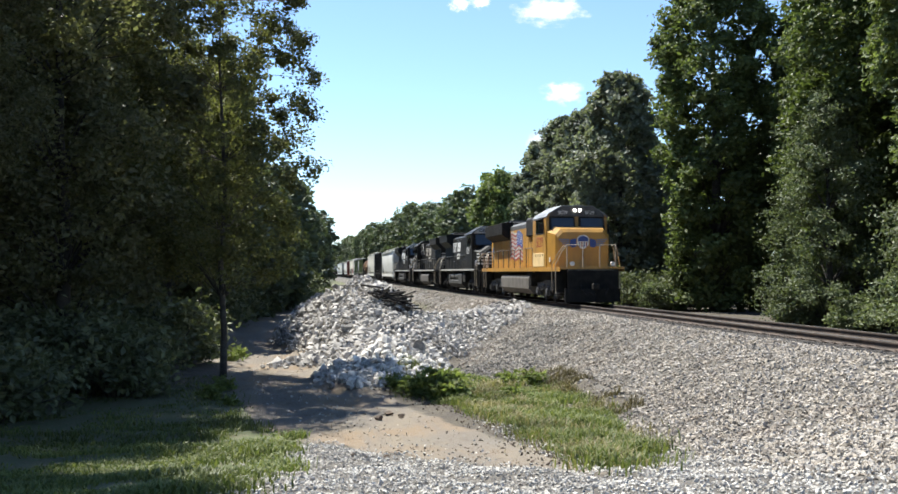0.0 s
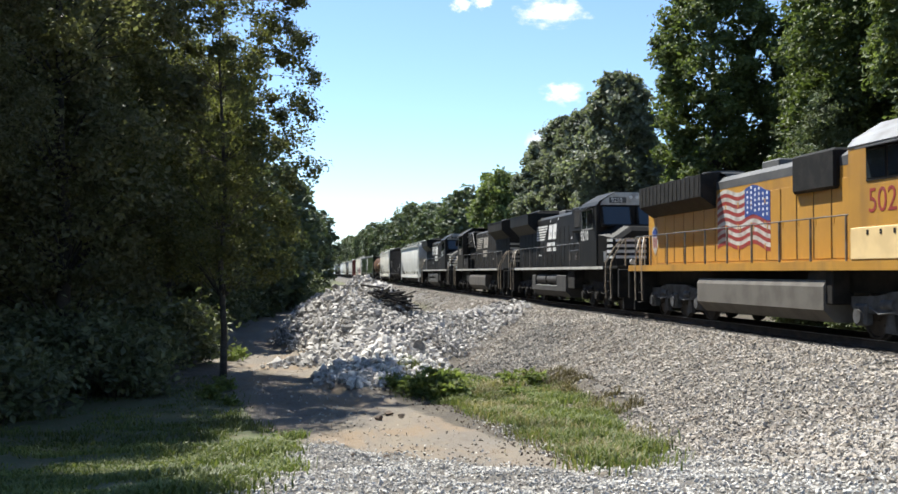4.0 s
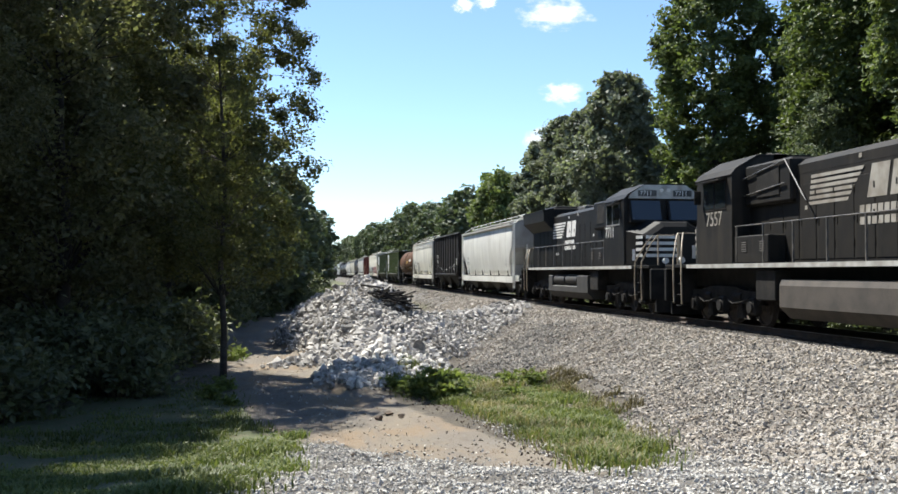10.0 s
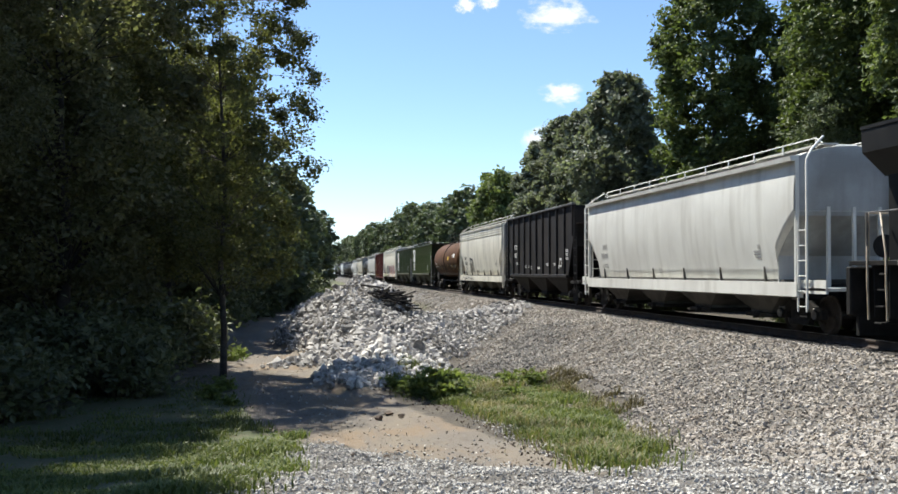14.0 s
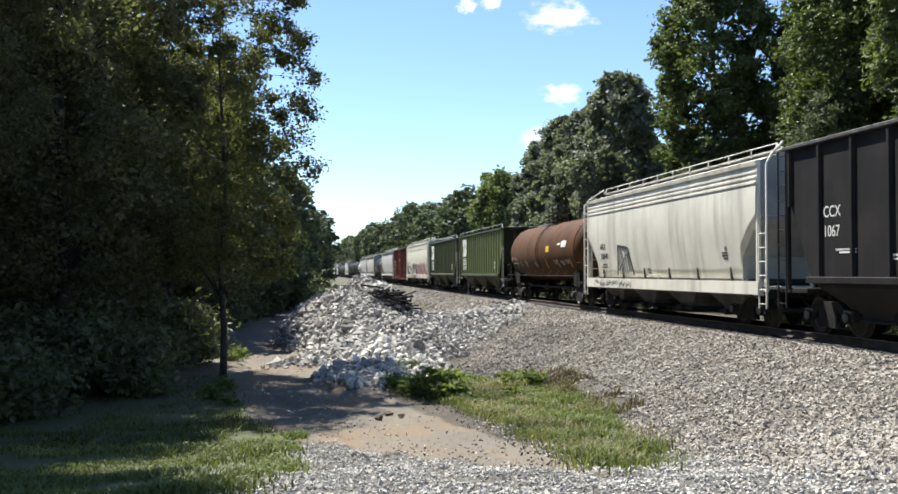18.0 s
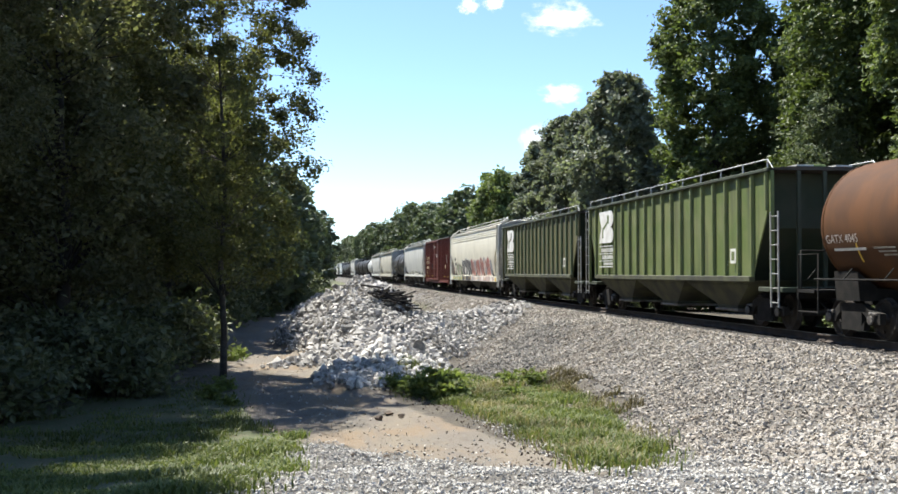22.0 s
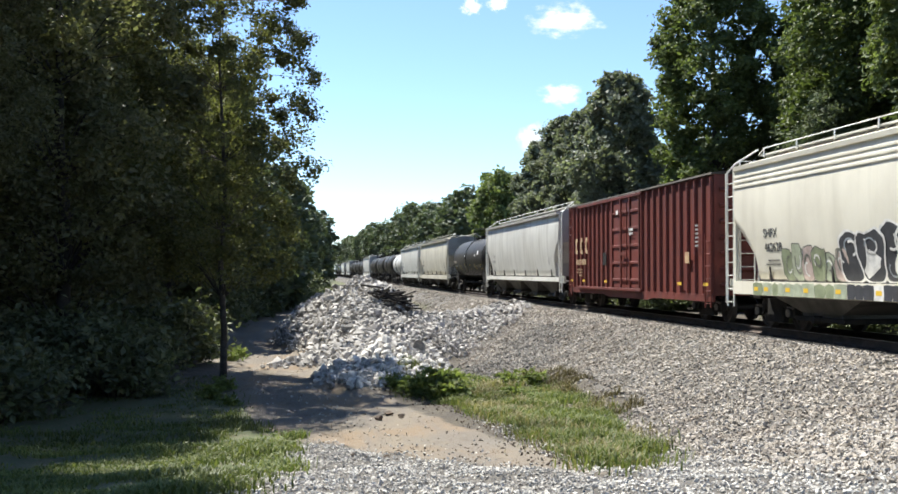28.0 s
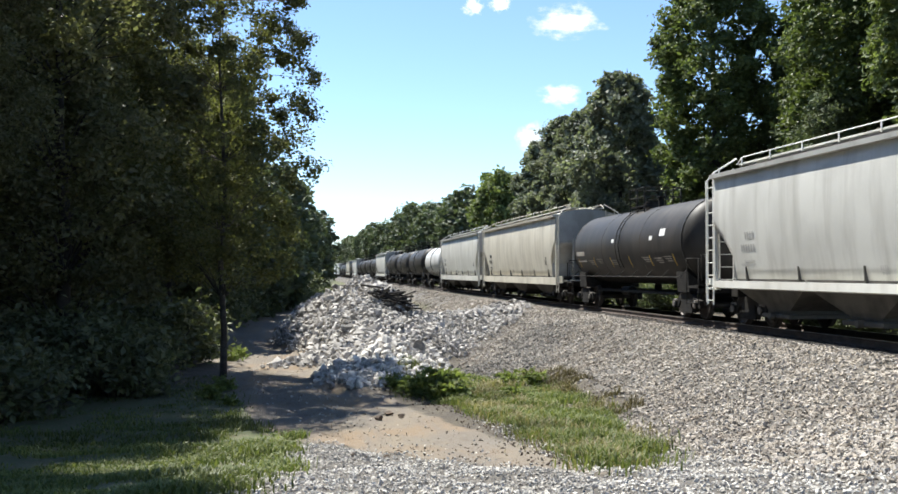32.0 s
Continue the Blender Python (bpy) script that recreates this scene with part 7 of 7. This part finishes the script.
    if yellow:
        # winged badge on the nose as plain shapes
        def on_nose(name, pts, deep, material, label):
            part(name, Geo().prism([(p, q + 0.22) for p, q in pts], "y", n0 - 0.028 - deep, n0 - 0.022 - deep), material, nose, label)
        on_nose("badge", [(-0.12, 2.40), (0.0, 2.36), (0.12, 2.40), (0.27, 2.56), (0.30, 2.86), (0.20, 2.98), (0.0, 3.04), (-0.20, 2.98), (-0.30, 2.86), (-0.27, 2.56)], 0.004, M_WHITE, "white-edged shield badge")
        on_nose("badge_top", [(-0.25, 2.72), (0.25, 2.72), (0.25, 2.85), (0.17, 2.94), (0.0, 2.99), (-0.17, 2.94), (-0.25, 2.85)], 0.010, M_BLUEINK, "blue head of the shield")
        for k in range(4):
            q = -0.20 + 0.115 * k
            on_nose("badge_bar", [(q, 2.46), (q + 0.05, 2.46), (q + 0.05, 2.69), (q, 2.69)], 0.010, M_REDINK if k % 2 else M_BLUEINK, "upright bar on the shield")
        for sx in (-1, 1):
            on_nose("badge_wing", [(sx * 0.33, 2.48), (sx * 0.52, 2.42), (sx * 0.66, 2.52), (sx * 0.62, 2.80), (sx * 0.33, 2.86)], 0.004, M_BLUEINK, "blue inner wing of the badge")
            for k in range(4):
                z = 2.50 + 0.09 * k
                on_nose("wing_stripe", [(sx * 0.67, z), (sx * (0.92 + 0.08 * k), z + 0.02), (sx * (0.98 + 0.07 * k), z + 0.07), (sx * 0.67, z + 0.06)], 0.004, M_WINGBLUE, "pale blue wing stripe")
        part("seal_label", Geo().box(-1.44, -1.436, n0 + 0.62, n0 + 0.85, 1.95, 2.2), M_WHITE, nose)
        for sx in (-1, 1):
            flag_decal(loco, sx)
            # shield painted on the hood near the rear
            def decal(name, pts, deep, m, label):
                x0, x1 = sorted((sx * (1.012 + deep), sx * (1.016 + deep)))
                part(name, Geo().prism([(9.05 + p, q) for p, q in pts], "x", x0, x1), m, loco, label)
            decal("side_shield", [(0.0, 2.05), (0.26, 2.35), (0.32, 2.85), (0.22, 3.02), (0.0, 3.10), (-0.22, 3.02), (-0.32, 2.85), (-0.26, 2.35)], 0.002, M_RAILWHITE, "white shield painted on the hood")
            decal("shield_head", [(0.26, 2.72), (0.26, 2.88), (0.0, 3.03), (-0.26, 2.88), (-0.26, 2.72)], 0.007, M_BLUEINK, "blue head of the shield")
            for q in range(3):
                decal("shield_bar", [(-0.17 + 0.13 * q, 2.36), (-0.10 + 0.13 * q, 2.30), (-0.10 + 0.13 * q, 2.68), (-0.17 + 0.13 * q, 2.68)], 0.007, M_REDINK, "red bar of the shield")
            part("locker", Geo().box(min(sx * 1.50, sx * 1.545), max(sx * 1.50, sx * 1.545), c0 + 0.3, c1 - 0.1, deck + 0.03, 2.42, 0.012), M_CREAM, cab, "faded cream locker panel")
            for q in range(4):
                part("latch", Geo().box(min(sx * 1.545, sx * 1.556), max(sx * 1.545, sx * 1.556), c0 + 0.55 + 0.5 * q, c0 + 0.62 + 0.5 * q, 2.26, 2.36), M_DARK, cab)
    else:
        for sx in (-1, 1):
            for k in range(4):
                z = 2.02 + 0.22 * k
                q = Geo().loft([[(sx * (w0 + 0.085 + (w1 - w0 - 0.08) * u + o), n0 + 0.12 + (c0 - n0 - 0.14) * u, zz) for o, zz in ((0.0, z), (0.008, z), (0.008, z + 0.11), (0.0, z + 0.11))] for u in (0.0, 0.18, 0.36)], smooth=False)
                part("nose_stripe", q, marks, nose)
        for k in range(4):
            z = 2.02 + 0.22 * k
            part("nose_stripe", Geo().box(-w0, w0, n0 - 0.010, n0 - 0.002, z, min(z + 0.11, 2.93)), marks, nose)
        for k in range(5):
            z = 2.10 + 0.25 * k
            part("rear_stripe", Geo().box(-hw + 0.04, hw - 0.04, hy1 + 0.003, hy1 + 0.009, z, z + 0.12), marks, hood)
        plate = letters("end_number", hood, number, 0.42, 0, 0, 0, marks)
        plate.matrix_basis = Matrix.Translation((0.50, hy1 + 0.006, 3.62)) @ Euler((radians(90), 0, radians(180))).to_matrix().to_4x4()
        for sx in (-1, 1):
            horse_logo(loco, sx, 2.6 if dusty else 5.3, marks)
            part("seal_label", Geo().box(min(sx * 1.31, sx * 1.42), max(sx * 1.31, sx * 1.42), n0 + 0.50, n0 + 0.506, 1.9, 2.3), M_WHITE, nose)
            for yv in (-3.35, -4.45):
                vent = part("louvre", Geo().box(min(sx * 1.478, sx * 1.486), max(sx * 1.478, sx * 1.486), yv - 0.16, yv + 0.16, 2.0, 2.32), M_GRIME, loco)
                for q in range(5):
                    part("slat", Geo().box(min(sx * 1.486, sx * 1.494), max(sx * 1.486, sx * 1.494), yv - 0.15, yv + 0.15, 2.02 + 0.06 * q, 2.045 + 0.06 * q), M_CAP, vent)
            for yv, zv in ((4.6, 2.30), (4.3, 2.30), (2.2, 3.95), (0.6, 4.0), (-1.9, 3.0)):
                part("small_plate", Geo().box(min(sx * 1.012, sx * 1.018), max(sx * 1.012, sx * 1.018), yv - 0.06, yv + 0.06, zv, zv + 0.10), marks, loco, "small white plate")
            part("battery_box", Geo().box(min(sx * 1.0, sx * 1.48), max(sx * 1.0, sx * 1.48), -5.1, -3.0, deck, 2.45, 0.03), body, loco)
    # ends: pilots, steps, handrails, couplers
    for s in (-1, 1):
        y0, y1 = sorted((s * (half - 0.55), s * (half - 0.75)))
        front = 1.18 if yellow and s < 0 else 1.5
        part("pilot", Geo().box(-front, front, y0, y1, 0.55, 1.60, 0.03), M_GRIME, loco)
        part("plow", Geo().prism([(-1.3, s * (half - 0.62)), (0.0, s * (half - 0.12)), (1.3, s * (half - 0.62)), (1.3, s * (half - 0.74)), (-1.3, s * (half - 0.74))], "z", 0.12, 0.72), M_GRIME, loco)
        coupler(loco, s, half)
        steps(loco, s, half, railm)
        for x0, x1 in ((-1.15, -0.4), (0.4, 1.15)):
            handrail(loco, [(x0, s * (half - 0.86), 2.74), (x1, s * (half - 0.86), 2.74)], [(x0, s * (half - 0.86), 2.74), (x1, s * (half - 0.86), 2.74)], railm, 0.017)
        for sx in (-1, 1):
            part("brake_hose", Geo().tube([(sx * 0.6, s * (half - 0.55), 0.95), (sx * 0.62, s * (half - 0.3), 0.7), (sx * 0.45, s * (half - 0.15), 0.45)], 0.03), M_DARK, loco)
    for sx in (-1, 1):
        ys = [c1 + 0.2 + k * (9.6 - c1) / 9 for k in range(10)]
        handrail(loco, [(sx * 1.47, c1 + 0.1, 2.72), (sx * 1.47, 9.7, 2.72)], [(sx * 1.47, y, 2.72) for y in ys], sidem, 0.017)
    # fuel tank and air reservoirs
    if yellow or dusty:
        part("fuel_tank", Geo().prism([(-1.42, 1.30), (-1.48, 1.15), (-1.48, 0.62), (-1.2, 0.34), (1.2, 0.34), (1.48, 0.62), (1.48, 1.15), (1.42, 1.30)], "y", -2.4 if not yellow else -3.6, 4.0 if yellow else 4.1), M_TANKGREY if yellow else M_DUSTTANK, loco)
    else:
        tank = part("fuel_tank", Geo().prism([(-1.30, 0.92), (-1.48, 0.84), (-1.48, 0.62), (-1.2, 0.34), (1.2, 0.34), (1.48, 0.62), (1.48, 0.84), (1.30, 0.92)], "y", -2.6, 4.3), M_UNDERGREY, loco)
        for y0, y1 in ((-2.6, -0.85), (3.55, 4.3)):
            part("tank_block", Geo().box(-1.48, 1.48, y0, y1, 0.80, 1.34, 0.03), M_UNDERGREY, tank)
    for sx in (-1, 1):
        if not yellow and not dusty:
            for y0, y1 in ((-0.70, 1.20), (1.45, 3.35)):
                part("air_reservoir", Geo().cyl((sx * 1.24, y0, 1.15), (sx * 1.24, y1, 1.15), 0.235, n=16), M_UNDERGREY, loco)
        part("equipment_box", Geo().box(min(sx * 0.9, sx * 1.42), max(sx * 0.9, sx * 1.42), -3.9, -2.75, 0.75, 1.55, 0.03), M_DARK, loco)
    engine_truck(loco, -6.7, M_TRUCKCHORDGREY if yellow else M_DARK)
    engine_truck(loco, 6.7, M_TRUCKCHORDGREY if yellow else M_DARK)
    if dusty:
        for sx in (-1, 1):
            part("upper_rail", Geo().tube([(sx * 1.2, c1 + 0.05, 4.02), (sx * 1.2, c1 + 2.5, 4.30), (sx * 1.2, c1 + 3.6, 3.2)], 0.02, 6), M_RAILDARK, loco)
            part("upper_rail", Geo().tube([(sx * 1.2, c1 + 0.05, 3.55), (sx * 1.2, c1 + 2.5, 3.72)], 0.02, 6), M_RAILDARK, loco)
    part("horn", Geo().cyl((0.2, -5.2, high + 0.02), (0.2, -5.7, high + 0.06), 0.04, 0.09).cyl((0.0, -5.2, high + 0.02), (0.0, -5.6, high + 0.06), 0.04, 0.08).box(-0.1, 0.3, -5.25, -5.15, top, high + 0.05), M_DARK, loco)
    return loco


# ---- make up the train: couplings in metres along the track at the start, ahead of the eye ----
TRAIN = []


def add_vehicle(ob, a, b, turn=0):
    TRAIN.append((ob, (a + b) / 2, turn))
    return ob


def make_train():
    c = [45.6, 67.85, 90.2, 112.65, 135.2, 156.6, 173.1, 190.7, 208.0, 226.5, 245.3, 266.6, 284.3, 305.1, 321.6, 343.4, 364.5]

    def add(k, ob, turn=0):
        return add_vehicle(ob, c[k], c[k + 1], turn)

    def length(k):
        return c[k + 1] - c[k]
    add(0, locomotive("bright yellow and grey diesel locomotive leading the train", "5029", True))
    add(1, locomotive("black diesel locomotive with white nose stripes behind the leader", "9210"))
    add(2, locomotive("dusty black diesel locomotive running long hood first", "7557", dusty=True), 180)
    add(3, locomotive("black diesel locomotive coupled ahead of the freight cars", "7711"))
    add(4, covered_hopper("pale grey covered hopper car behind the locomotives", length(4), M_HOPPER, M_HOPPER, M_HOPPER, band=1, inset=1.65, ink=M_FADEDINK))
    add(5, ribbed_hopper("grimy black open coal hopper with ribbed sides", length(5), M_COAL, False, 11, 4.45))
    add(6, covered_hopper("cream covered hopper with dark sprayed graffiti low on its side", length(6), M_HOPPER_CREAM, M_HOPPER_CREAM, M_HOPPER_CREAM, 4, 1.03, 3, 12, 0.75, mark=("AIGX", "520140")))
    t = tank_car("rust-brown tank car with a railed top platform", length(7), 1.47, M_TANKBROWN)
    tank_marks(t, length(7) / 2 - 1.15, 1.47)
    add(7, t)
    add(8, ribbed_hopper("faded green covered hopper with ribbed sides and a white emblem", length(8), M_GREEN, True, 20, 4.05, True))
    add(9, ribbed_hopper("dusty olive covered hopper with ribbed sides and a white emblem", length(9), M_OLIVE, True, 20, 4.05, True, True, M_RIBGREEN))
    add(10, covered_hopper("white covered hopper with colourful graffiti along its side", length(10), M_HOPPER_IVORY, M_HOPPER_IVORY, M_HOPPER, 3, 1.02, 3, 3, 0.9, mark=("SHPX", "462628")))
    add(11, boxcar("dark red ribbed boxcar with cream markings", length(11), M_BOXRED))
    add(12, covered_hopper("light grey covered hopper with a white sill", length(12), M_HOPPER_GREY, M_HOPPER, M_HOPPER, 4, 1.0, 1, 0, 1.1, 0.22, M_FADEDINK, M_BAY))
    t = tank_car("black tank car with a railed top platform", length(13), 1.42, M_TANKBLACK)
    tank_marks(t, length(13) / 2 - 1.15, 1.42, False)
    add(13, t)
    tan = add(14, covered_hopper("tan covered hopper in the middle of the train", length(14), M_HOPPER_TAN, M_HOPPER_TAN, M_HOPPER_TAN, 3, 0.98))
    pale = add(15, covered_hopper("pale covered hopper in the middle of the train", length(15), M_HOPPER_GREY, M_HOPPER_GREY, M_HOPPER_GREY, 3, 0.98))
    at = c[-1]
    silver = add_vehicle(tank_car("silver tank car in the middle of the train", 13.6, 1.40, M_TANKWHITE), at, at + 13.6)
    black = add_vehicle(tank_car("black tank car far back in the train", 15.4, 1.45, M_TANKBLACK), at + 13.6, at + 29)
    # the far cars repeat those kinds
    kinds = {"b": (black, 15.4), "s": (silver, 13.6), "t": (tan, length(14)), "p": (pale, length(15))}
    at += 29
    for k in "bbpbbbbpbtbbbbpbpbbb":
        src, size = kinds[k]
        add_vehicle(copy_thing(src, Matrix()), at, at + size)
        at += size


make_train()


def motions():
    """The train rolls by, gathering a little speed; its wheels turn with it."""
    times = [0, 1 / 30] + [0.5 * k for k in range(1, 64)] + [32 - 1 / 30, 32]
    way = [rolled(t) for t in times]
    for ob, mid, turn in TRAIN:
        walk(ob, [(t, pose(TRACK_X, mid - w, 0, 0, 0, turn)) for t, w in zip(times, way)])
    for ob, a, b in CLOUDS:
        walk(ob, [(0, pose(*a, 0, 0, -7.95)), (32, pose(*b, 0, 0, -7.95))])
    # one action for all wheels of a size; on a car that is turned round they roll the other way
    n = 480
    steps_at = [32 * k / n for k in range(n + 1)]
    done = [rolled(t) for t in steps_at]
    for name, r, back in (("wheelset0.46", WHEEL_R, 0), ("wheelset0.53", 0.533, 0), ("wheelset0.53", 0.533, 180)):
        alike = [w for w in scene.objects if w.name.startswith("wheelset") and w.data.name == name and (round(math.degrees(w.parent.parent.rotation_quaternion.to_euler().z)) % 360 == back)]
        first = alike[0]
        sign = -1 if back else 1
        walk(first, [(t, pose(0, 0, 0, sign * math.degrees(d / r) % 360)) for t, d in zip(steps_at, done)])
        for w in alike[1:]:
            w.rotation_mode = "QUATERNION"
            w.animation_data_create()
            w.animation_data.action = first.animation_data.action
            w.animation_data.action_slot = first.animation_data.action_slot


motions()
